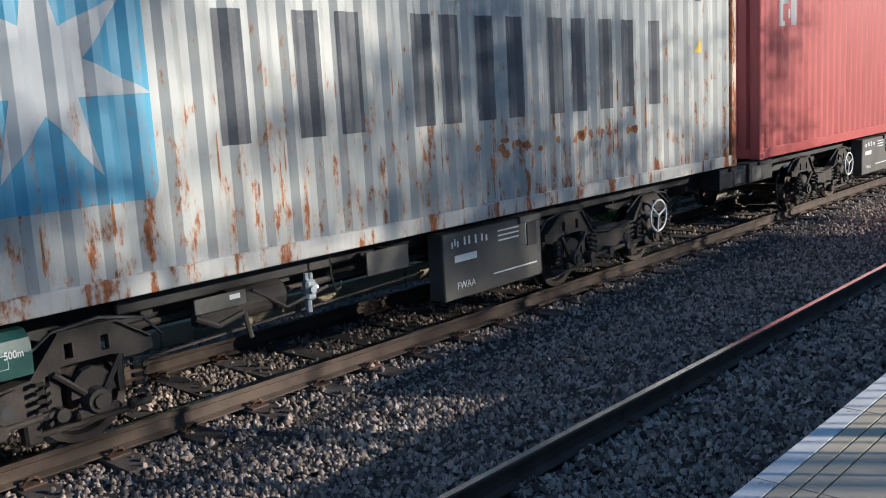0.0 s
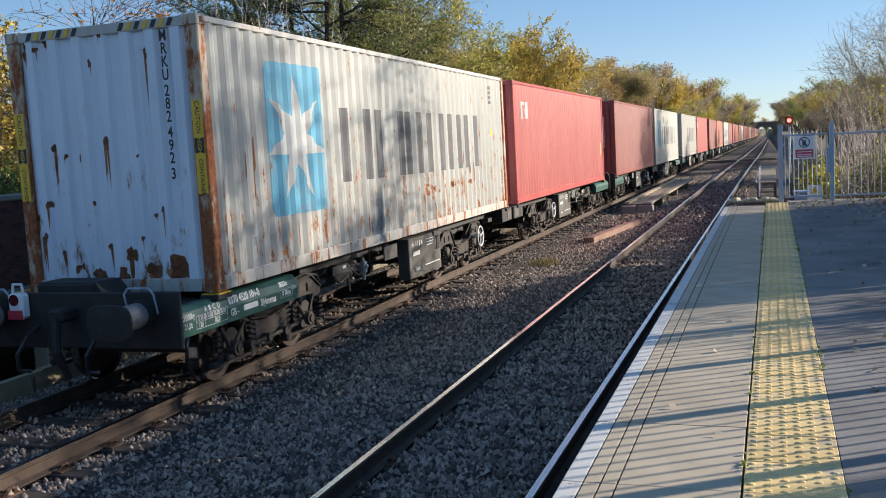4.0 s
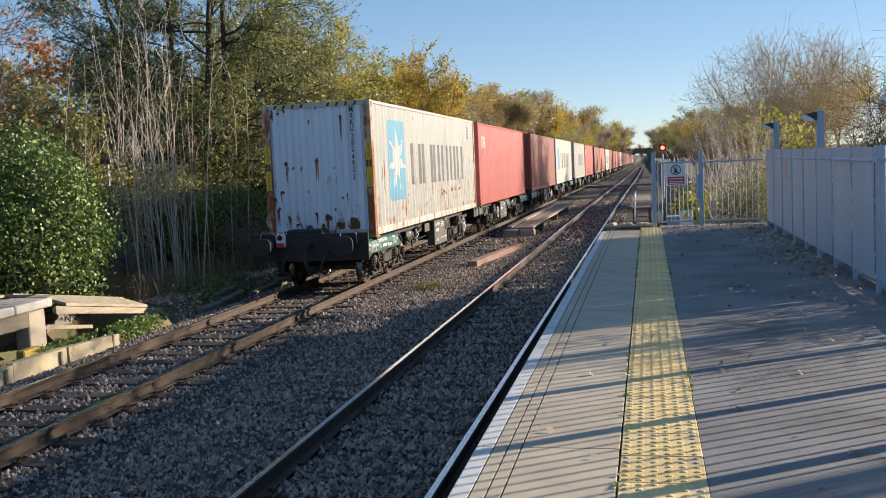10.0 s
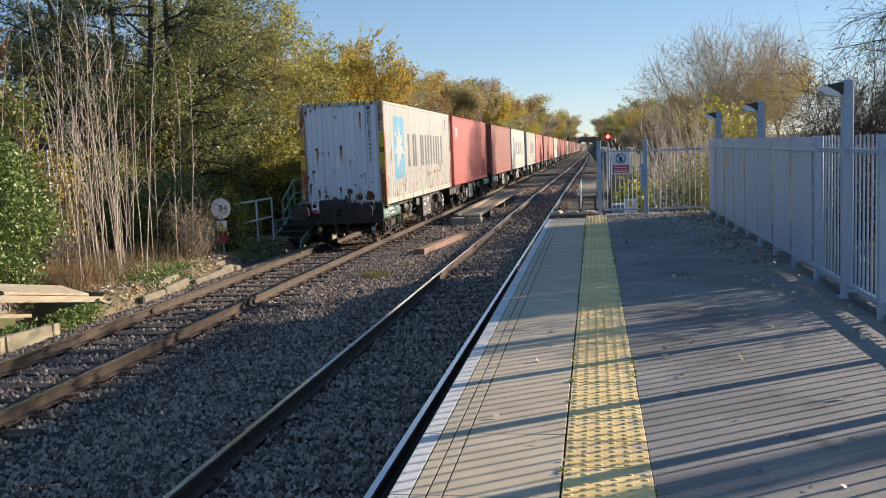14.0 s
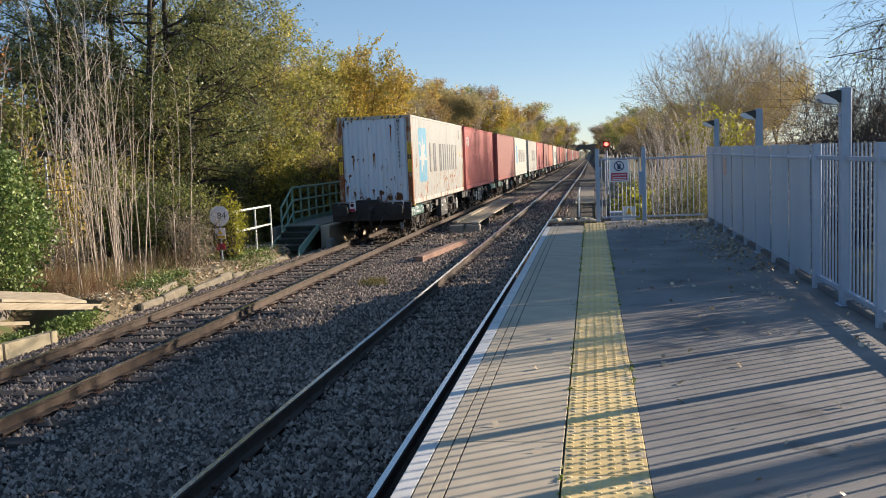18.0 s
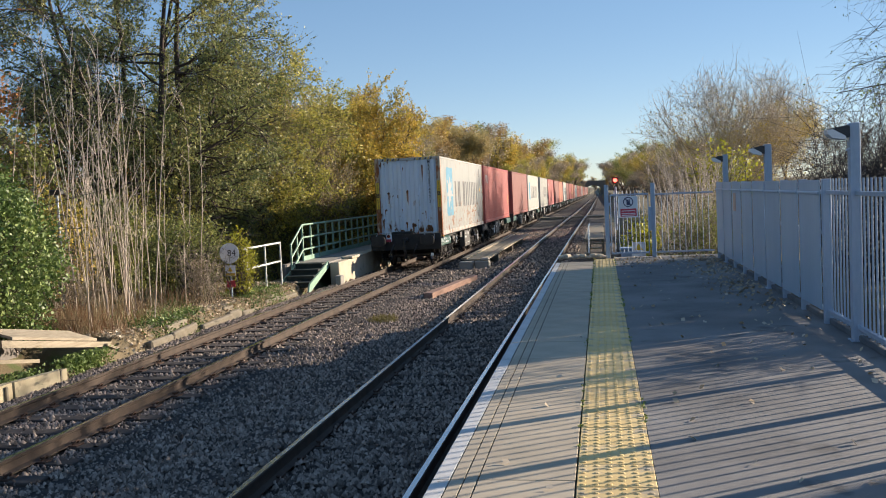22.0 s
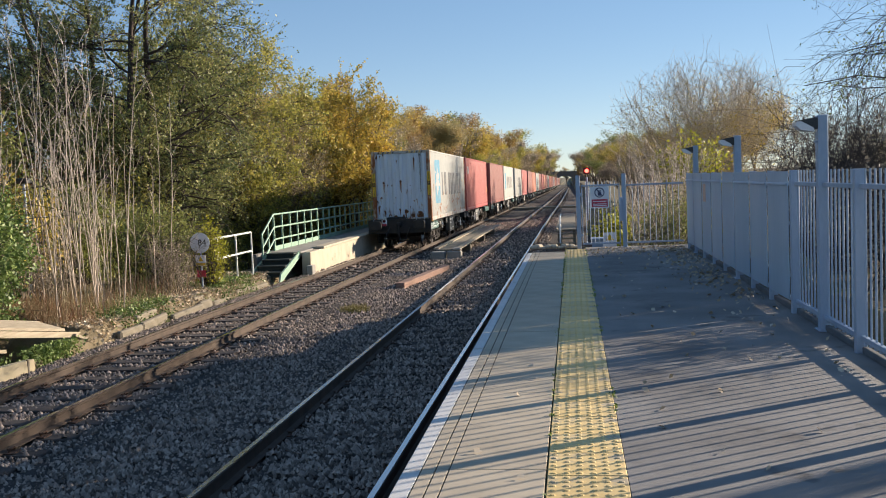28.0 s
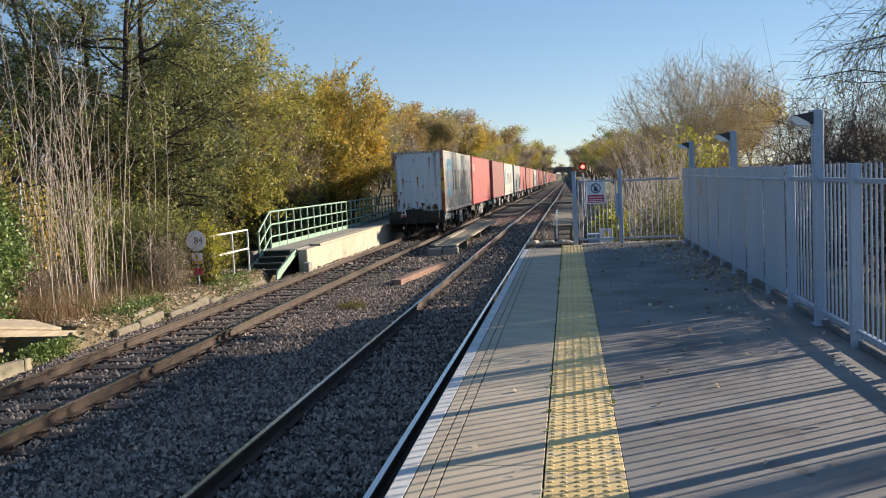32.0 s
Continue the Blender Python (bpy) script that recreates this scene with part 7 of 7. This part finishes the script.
def bush(name, label, seed, at, size, leaf_key, leaves, leaf_size, bark="bark_dark", twigs=60, group="", category="bush", shell=0.5, stem=1.0):
    """A rounded mass of twigs and leaves; size is (x, y, height)."""
    rng = np.random.default_rng(seed)
    sx, sy, h = size
    segs = []
    for _ in range(twigs):
        a, u = rng.uniform(0, 6.28), rng.uniform(0.2, 1)
        p = np.array([0.3 * sx * rng.normal() * 0.4, 0.3 * sy * rng.normal() * 0.4, -0.05])
        e = np.array([sx * 0.5 * u * math.cos(a), sy * 0.5 * u * math.sin(a), h * rng.uniform(0.45, 1.02)])
        m = (p + e) / 2 + rng.normal(size=3) * 0.12 * h * np.array([1, 1, 0.4])
        segs += [(*p, *m, 0.014 * stem, 0.01 * stem), (*m, *e, 0.01 * stem, 0.004 * stem)]
        for _ in range(4):
            f = m + (e - m) * rng.random()
            g = f + rng.normal(size=3) * 0.22 * h
            segs.append((*f, *g, 0.006 * stem, 0.003 * stem))
    ob = thing(name, label, category, at, group)
    part("stem_tangle", seg_mesh("stem_tangle", segs, M[bark], 4), None, ob)
    if leaves:
        v = rng.normal(size=(leaves, 3))
        v /= np.linalg.norm(v, axis=1)[:, None]
        rad = rng.random(leaves) ** shell
        lump = 1 + 0.22 * np.sin(v[:, 0] * 5 + seed) * np.cos(v[:, 1] * 4 + v[:, 2] * 6 + seed * 2)
        c = v * (rad * lump)[:, None] * np.array([sx / 2, sy / 2, h / 2]) + np.array([0, 0, h / 2])
        c += rng.normal(size=(leaves, 3)) * 0.04 * h
        c = c[c[:, 2] > 0.0]
        part("leaves", leaf_mesh("leaves", c, leaf_size, M[leaf_key], rng), None, ob)
    return ob


bush("ivy_bush", "tall rounded ivy-covered stump with glossy green leaves", 5, at_ground(-10.4, 15.7), (2.7, 2.7, 3.35), "ivy", 22000, 0.082, twigs=30, shell=0.16)
bush("ivy_bush", "ivy mound hanging over the end of the brick wall", 6, at_ground(-11.6, 13.3), (2.2, 2.8, 2.4), "ivy", 9000, 0.07, twigs=20, shell=0.2)
bush("bush", "lime-green leafed shrub beside the white handrail", 7, at_ground(-8.72, 24.0), (0.9, 0.8, 1.75), "leaf_lime", 4200, 0.06, twigs=40, shell=0.4)
bush("bush", "twiggy brown shrub in front of the distance sign", 9, at_ground(-9.0, 22.3), (1.5, 1.6, 1.5), "leaf_brown", 250, 0.06, bark="bark_tan", twigs=60, stem=0.7)
bush("bush", "green and yellow bramble behind the saplings", 10, at_ground(-10.3, 24.2), (2.6, 2.4, 2.2), "leaf_green", 7000, 0.07, twigs=70, shell=0.3)
bush("bush", "yellow-leafed bush behind the saplings", 12, at_ground(-12.2, 21.0), (2.0, 2.0, 3.2), "leaf_gold", 2600, 0.1, twigs=50, shell=0.4)
bush("bush", "dark bramble under the trees", 13, at_ground(-12.4, 17.8), (3.0, 3.5, 2.4), "leaf_green", 6000, 0.1, twigs=60, shell=0.3)
for k in range(4):
    bush("bush", "brush of fine bare brown twigs among the saplings", 80 + k, at_ground(-11.4 + 0.5 * (k % 3), 17.4 + 0.8 * k), (1.8, 1.8, 1.9 + 0.5 * math.sin(k * 1.9)), "leaf_brown", 220, 0.06, bark="bark_tan", twigs=34, group="brush among the saplings", stem=0.5)
for k in range(11):
    bush("bush", "olive-green undergrowth behind the bridge railing", 40 + k, at_ground(-13.4 - 1.6 * (k % 2), 28.5 + 3.2 * k, 0, -0.2), (3.4, 4.2, 3.8 + 0.8 * math.sin(k * 2.1)), ("leaf_olive", "leaf_green", "leaf_olive")[k % 3], 8000, 0.08, twigs=40, shell=0.3, group="undergrowth behind the railing")
for k in range(7):
    bush("bush", "dark undergrowth at the foot of the bank", 60 + k, at_ground(-13.5 - 1.2 * (k % 2), 10.5 + 2.6 * k, 0, -0.1), (3.4, 3.8, 3.0), ("leaf_green", "leaf_olive")[k % 2], 6500, 0.095, twigs=40, shell=0.3, group="undergrowth on the bank")

rng = np.random.default_rng(91)
litter = np.stack([rng.uniform(-11.5, -7.9, 20000), rng.uniform(16.4, 27.8, 20000), np.zeros(20000)], axis=1)
litter[:, 2] = [ground_z(a, b) + rng.uniform(0.01, 0.05) for a, b, _ in litter]
tagged(new("leaf_litter", leaf_mesh("leaf_litter", litter, 0.065, M["fallen"], rng, 0.4, 0.8)), "dry fallen leaves on the bank beside the line", "leaves", kind="stuff")
c = np.stack([rng.uniform(-11.8, -7.85, 46000), rng.uniform(12.3, 27, 46000), np.zeros(46000)], axis=1)
c = c[(np.sin(c[:, 0] * 2.1 + c[:, 1]) + np.cos(c[:, 1] * 1.3) + rng.normal(size=len(c)) * 0.7) > 0.25]
c = c[~((c[:, 1] < 16.3) & (c[:, 0] > -10.0))]
c[:, 2] = [ground_z(a, b) + rng.uniform(0.02, 0.13) for a, b, _ in c]
tagged(new("ground_ivy", leaf_mesh("ground_ivy", c, 0.06, M["ivy"], rng, 0.55)), "low ivy creeping over the ground beside the line", "ivy", kind="stuff")
segs = []
for _ in range(2600):
    x, y = rng.uniform(-11.3, -8.7), rng.uniform(15.0, 23.5)
    if rng.random() < 0.5:
        x, y = -10.2 + rng.normal() * 0.7, 17.6 + rng.normal() * 0.9
    y = max(y, 16.5 + 0.4 * rng.random())
    z, h = ground_z(x, y), rng.uniform(0.15, 0.6)
    segs.append((x, y, z - 0.02, x + rng.normal() * 0.12, y + rng.normal() * 0.12, z + h, 0.006, 0.003))
tagged(new("dry_stalks", seg_mesh("dry_stalks", segs, M["dead"], 3)), "dry reddish stalks and grass on the bank", "stalks", kind="stuff")
segs = []
for _ in range(420):
    a, q = rng.uniform(0, 6.28), rng.random() ** 0.7 * 0.32
    x, y = -3.9 + q * math.cos(a), 20.2 + 1.6 * q * math.sin(a)
    z, h = rail_z(y) - 0.24, rng.uniform(0.06, 0.17)
    segs.append((x, y, z, x + rng.normal() * 0.05, y + rng.normal() * 0.05, z + h, 0.006, 0.002))
tagged(new("grass_tuft", seg_mesh("grass_tuft", segs, M["grass"], 3)), "small yellow-green grass tuft growing in the ballast", "grass")
ivy2 = np.stack([rng.normal(-8.1, 0.1, 1800), rng.normal(15.1, 0.4, 1800), rng.uniform(-1.3, -0.97, 1800)], axis=1)
ivy2 = np.concatenate([ivy2, np.stack([rng.normal(-8.02, 0.08, 700), rng.uniform(12.3, 13.6, 700), rng.uniform(-1.2, -0.93, 700)], axis=1)])
tagged(new("ivy_clump", leaf_mesh("ivy_clump", ivy2, 0.065, M["ivy"], rng)), "ivy clump growing under the old boards", "ivy")

# ---- beyond the fence ----
RIGHT = "trees beyond the fence"
crown_tree("tree", "dark drooping bare tree with few leaves beyond the fence", 101, at_ground(10.4, 21.0), 8.8, 4.4, "leaf_green", 7000, 0.06, bark="bark_dark", stems=6, fan=0.4, boughs=22, twigs=5200, twig_len=0.75, low=-0.1, peak=0.6, droop=0.14, twig_r=0.004, group=RIGHT)
for k, (x, y, h, n_leaf) in enumerate(((16.3, 10.5, 12.5, 2800), (16.6, 14.2, 13.0, 3400), (16.2, 17.8, 13.0, 4400), (16.8, 21.4, 12.5, 3800))):
    crown_tree("tree", "tall half-bare tree well behind the fence", 102 + 10 * k, at_ground(x, y, 70 * k), h, 2.9, "leaf_olive", 3 * n_leaf, 0.06, bark="bark_dark", stems=2, fan=0.14, boughs=20, twigs=1500, twig_len=1.2, low=0.4, peak=0.5, group=RIGHT, clear=0.52)
crown_tree("tree", "large rounded bare tree with pale yellow-brown twigs", 105, at_ground(9.2, 58, 0), 8.2, 6.3, "leaf_gold", 8000, 0.09, bark="twig_tan", stems=12, fan=0.85, boughs=18, twigs=5200, twig_len=1.25, low=-0.1, peak=0.45, droop=-0.04, rise=0.9, twig_r=0.008, group=RIGHT, bare_top=0.7)
tree("tree", "bare grey-brown tree with fine twigs", 106, 7.4, "leaf_brown", bark="bark_tan", radius=3.8, leaves=900, size=0.1, cloud=0.35, stems=5, levels=5, kids=3, spread=0.85, at=at_ground(14.0, 62, 40), group=RIGHT, base=0.5, twig_min=0.011, limbs=8000)
tree("tree", "bare grey-brown tree beside the line", 107, 6.2, "leaf_brown", bark="bark_tan", leaves=2500, size=0.1, cloud=0.3, stems=4, levels=5, kids=2, at=at_ground(5.6, 74, 140), group=RIGHT, base=0.4, twig_min=0.01)
tree("tree", "bare brown tree beyond the gate", 108, 4.0, "leaf_brown", bark="twig_tan", leaves=1200, size=0.09, cloud=0.3, stems=5, levels=4, kids=3, at=at_ground(5.4, 44, 140), group=RIGHT, base=0.5, twig_min=0.007)
tree("tree", "bare brown tree at the back beyond the fence", 109, 7.0, "leaf_brown", bark="bark_tan", leaves=1800, size=0.1, cloud=0.3, stems=4, levels=4, kids=3, at=at_ground(15, 42, 10), group=RIGHT, base=0.5, twig_min=0.008)
bush("bush", "bright yellow-green leafed bush behind the fence", 110, at_ground(6.3, 42.5), (3.4, 3.0, 3.7), "leaf_lime", 2300, 0.14, twigs=60, shell=0.45)
bush("bush", "yellow-green shrub behind the gate", 111, at_ground(2.1, 27.5), (1.3, 1.2, 1.7), "leaf_lime", 1500, 0.1, twigs=30, shell=0.45)
for k in range(16):
    x, y = 2.5 + 0.75 * (k % 5) + 0.3 * math.sin(k * 3.1), 22.3 + 1.3 * k
    bush("bush", ("tangled bare brown bramble beyond the platform end", "leafy green bramble beyond the platform end")[k % 3 == 1], 120 + k, at_ground(x, y), (1.7, 1.7, 1.15 + 0.5 * abs(math.sin(k * 1.7))), ("leaf_brown", "leaf_green", "leaf_olive")[k % 3], (500, 1600, 1100)[k % 3], 0.07, bark="bark_tan" if k % 2 else "bark", twigs=50, group="brambles beyond the platform end", shell=0.4, stem=0.8)
for k in range(11):
    x, y = 2.6 + 0.35 * k * 0.7 + 0.3 * math.sin(k * 4.1), 23.2 + 1.5 * k
    h = 1.8 + 1.3 * abs(math.sin(k * 2.7))
    segs = []
    for j in range(6):
        p = np.array([0.15 * rng.normal(), 0.15 * rng.normal(), -0.1])
        d = np.array([rng.normal() * 0.22, rng.normal() * 0.22, 1.0])
        for i in range(6):
            d = d + rng.normal(size=3) * 0.05
            e = p + d / np.linalg.norm(d) * h / 6
            segs.append((*p, *e, 0.016 * (1 - i / 8), 0.016 * (1 - (i + 1) / 8)))
            p = e
            for _ in range(2):
                segs.append((*p, *(p + (d + rng.normal(size=3) * 0.6) * 0.3), 0.006, 0.003))
    sap = thing("sapling", "clump of pale bare saplings beyond the gate", "sapling", at_ground(x, y), group="saplings beyond the gate")
    tagged(part("stem_clump", seg_mesh("stem_clump", segs, M["bark_pale"], 4), None, sap), kind="stuff")

for k in range(6):
    bush("bush", "dark bare tangled thicket behind the fence", 150 + k, at_ground(5.8 + 0.8 * (k % 3), 17.6 + 0.9 * k), (2.6, 2.4, 3.0 + 0.5 * math.sin(k * 2.3)), "leaf_brown", 200, 0.07, bark="bark_dark", twigs=85, group="bare thicket behind the fence", shell=0.4, stem=0.6)
for k in range(9):
    bush("bush", "dull green thicket filling the wood behind the railing", 190 + k, at_ground(-18.5 - 3.0 * (k % 2), 27 + 4.4 * k), (5.5, 5.5, 5.0 + 0.8 * math.sin(k * 2.0)), ("leaf_green", "leaf_olive", "leaf_dim")[k % 3], 4200, 0.15, twigs=30, group="thicket behind the railing", shell=0.35)
for k in range(6):
    bush("bush", ("golden autumn thicket at the back of the bank", "rust-brown thicket at the back of the bank")[k % 2], 170 + k, at_ground(-22 - 2.5 * (k % 3), 17 + 4.0 * k), (5.0, 5.0, 6.0), ("leaf_gold", "leaf_rust")[k % 2], 4200, 0.16, twigs=40, group="thicket at the back of the bank", shell=0.35)

for k in range(7):
    bush("bush", "low brown scrub just behind the fence", 230 + k, at_ground(5.3 + 0.5 * (k % 2), 10.3 + 1.35 * k), (1.9, 1.9, 1.75 + 0.25 * math.sin(k * 2.3)), "leaf_brown", 800, 0.07, bark="bark_dark", twigs=75, group="scrub behind the fence", shell=0.45, stem=0.8)
for x, y, h in ((7.9, 16.0, 3.4), (8.8, 18.6, 3.4)):
    tree("tree", "half-bare shrubby tree close behind the fence", 180 + int(y), h, "leaf_olive", bark="bark_dark", leaves=1500, size=0.1, cloud=0.4, stems=4, levels=3, kids=3, at=at_ground(x, y), group=RIGHT, radius=1.6, limbs=900, low=0.3)

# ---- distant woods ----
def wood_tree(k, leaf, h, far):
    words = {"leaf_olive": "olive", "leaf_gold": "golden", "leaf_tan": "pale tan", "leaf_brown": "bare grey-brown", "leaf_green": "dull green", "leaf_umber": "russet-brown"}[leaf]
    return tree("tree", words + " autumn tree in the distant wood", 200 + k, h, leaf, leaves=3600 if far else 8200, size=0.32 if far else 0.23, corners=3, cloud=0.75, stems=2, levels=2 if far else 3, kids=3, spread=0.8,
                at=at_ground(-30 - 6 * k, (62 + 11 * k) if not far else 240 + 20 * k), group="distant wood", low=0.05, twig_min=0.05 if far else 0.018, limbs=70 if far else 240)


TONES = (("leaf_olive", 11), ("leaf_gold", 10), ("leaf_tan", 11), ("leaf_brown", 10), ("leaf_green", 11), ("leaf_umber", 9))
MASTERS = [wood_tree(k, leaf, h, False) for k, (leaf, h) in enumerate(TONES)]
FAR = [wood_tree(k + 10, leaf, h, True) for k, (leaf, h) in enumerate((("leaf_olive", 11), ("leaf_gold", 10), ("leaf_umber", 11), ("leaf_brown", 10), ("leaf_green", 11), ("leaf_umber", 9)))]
rng = np.random.default_rng(300)


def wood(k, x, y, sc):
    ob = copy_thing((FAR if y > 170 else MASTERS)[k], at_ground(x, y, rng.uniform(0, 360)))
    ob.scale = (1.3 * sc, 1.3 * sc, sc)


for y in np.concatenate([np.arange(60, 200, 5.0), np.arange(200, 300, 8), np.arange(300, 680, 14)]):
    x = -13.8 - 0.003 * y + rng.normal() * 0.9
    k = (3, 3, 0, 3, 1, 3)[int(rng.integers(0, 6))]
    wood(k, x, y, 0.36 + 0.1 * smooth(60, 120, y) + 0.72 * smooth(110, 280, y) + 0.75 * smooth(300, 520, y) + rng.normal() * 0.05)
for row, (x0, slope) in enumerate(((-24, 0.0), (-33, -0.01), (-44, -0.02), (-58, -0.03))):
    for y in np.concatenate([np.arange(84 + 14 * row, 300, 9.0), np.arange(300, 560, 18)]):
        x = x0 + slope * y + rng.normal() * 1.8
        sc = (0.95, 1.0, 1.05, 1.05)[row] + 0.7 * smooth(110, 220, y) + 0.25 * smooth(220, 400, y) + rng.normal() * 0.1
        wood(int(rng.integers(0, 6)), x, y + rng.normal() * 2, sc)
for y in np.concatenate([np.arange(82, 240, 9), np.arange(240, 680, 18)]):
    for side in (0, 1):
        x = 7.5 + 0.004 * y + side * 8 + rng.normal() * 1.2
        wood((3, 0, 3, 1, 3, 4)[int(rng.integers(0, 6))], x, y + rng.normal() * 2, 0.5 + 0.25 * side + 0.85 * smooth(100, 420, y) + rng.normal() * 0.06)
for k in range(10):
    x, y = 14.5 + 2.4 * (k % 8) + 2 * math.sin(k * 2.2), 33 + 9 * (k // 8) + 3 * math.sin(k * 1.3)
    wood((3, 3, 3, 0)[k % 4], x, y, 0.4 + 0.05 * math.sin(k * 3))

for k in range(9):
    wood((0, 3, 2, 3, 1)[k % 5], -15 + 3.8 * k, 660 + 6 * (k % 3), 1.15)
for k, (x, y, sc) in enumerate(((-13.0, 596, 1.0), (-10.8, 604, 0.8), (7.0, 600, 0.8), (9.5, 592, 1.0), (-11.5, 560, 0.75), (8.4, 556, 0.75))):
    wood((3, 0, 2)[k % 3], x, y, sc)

# ---- moss along the joints ----
rng = np.random.default_rng(402)
c = []
for x0 in (0.749, 1.166):
    y = 3.2
    while y < 20:
        y += rng.exponential(0.16)
        if noise.noise(Vector((x0 * 3, y * 0.9, 2.0))) > -0.1:
            for _ in range(int(rng.integers(3, 12))):
                c.append((x0 + rng.normal() * 0.009, y + rng.normal() * 0.02, 0.006 + rng.random() * 0.006))
tagged(new("moss", leaf_mesh("moss", c, 0.016, M["moss"], rng, 0.7, 0.8)), "green moss in the joints beside the yellow paving", "moss", kind="stuff")

# ---- fallen leaves on the platform ----
rng = np.random.default_rng(401)
c = []
while len(c) < 1000:
    x, y = rng.uniform(1.2, 3.15), rng.uniform(4.0, 20.0)
    if rng.random() < 0.025 + 0.9 * smooth(2.2, 3.15, x) * smooth(9, 16, y) + 0.5 * smooth(17, 20, y):
        c.append((x, y, 0.012))
for p in ((0.55, 7.6), (0.62, 7.15), (0.5, 6.6), (0.62, 4.75), (0.35, 5.2), (0.68, 9.6), (1.9, 6.6), (2.3, 5.6), (2.6, 5.1), (1.7, 5.2)):
    c.append((*p, 0.015))
tagged(new("fallen_leaves", leaf_mesh("fallen_leaves", c, 0.052, M["fallen"], rng, 0.25, 0.8)), "scattered dry fallen leaves on the platform", "leaves", kind="stuff")


# ---- what moves ----
def train_pose(y, up):
    d = 6.0
    x0, x1 = far_x(y + d - 5), far_x(y + d + 5)
    turn = -math.degrees(math.atan2(x1 - x0, 10))
    return pose(far_x(y), y, rail_z(y) + up, -math.degrees(math.atan(0.0055)), 0, turn)


def place_at(t):
    ts, ys = [r[0] for r in TRAIN], [r[1] for r in TRAIN]
    return float(np.interp(t, ts, ys))


def motions():
    for ob, s, up in TRAIN_THINGS:
        walk(ob, [(t, train_pose(y + s, up)) for t, y in TRAIN])
    for ob, s, up in TRAIN_THINGS[:8]:
        for w in [c for c in ob.children if c.name.split(".")[0] == "wheelset"]:
            base = w.matrix_basis.copy()
            walk(w, [(0.25 * i, base @ pose(0, 0, 0, -math.degrees((place_at(0.25 * i) - place_at(0)) / 0.365))) for i in range(129) if not 18.9 < 0.25 * i < 19.2])


motions()
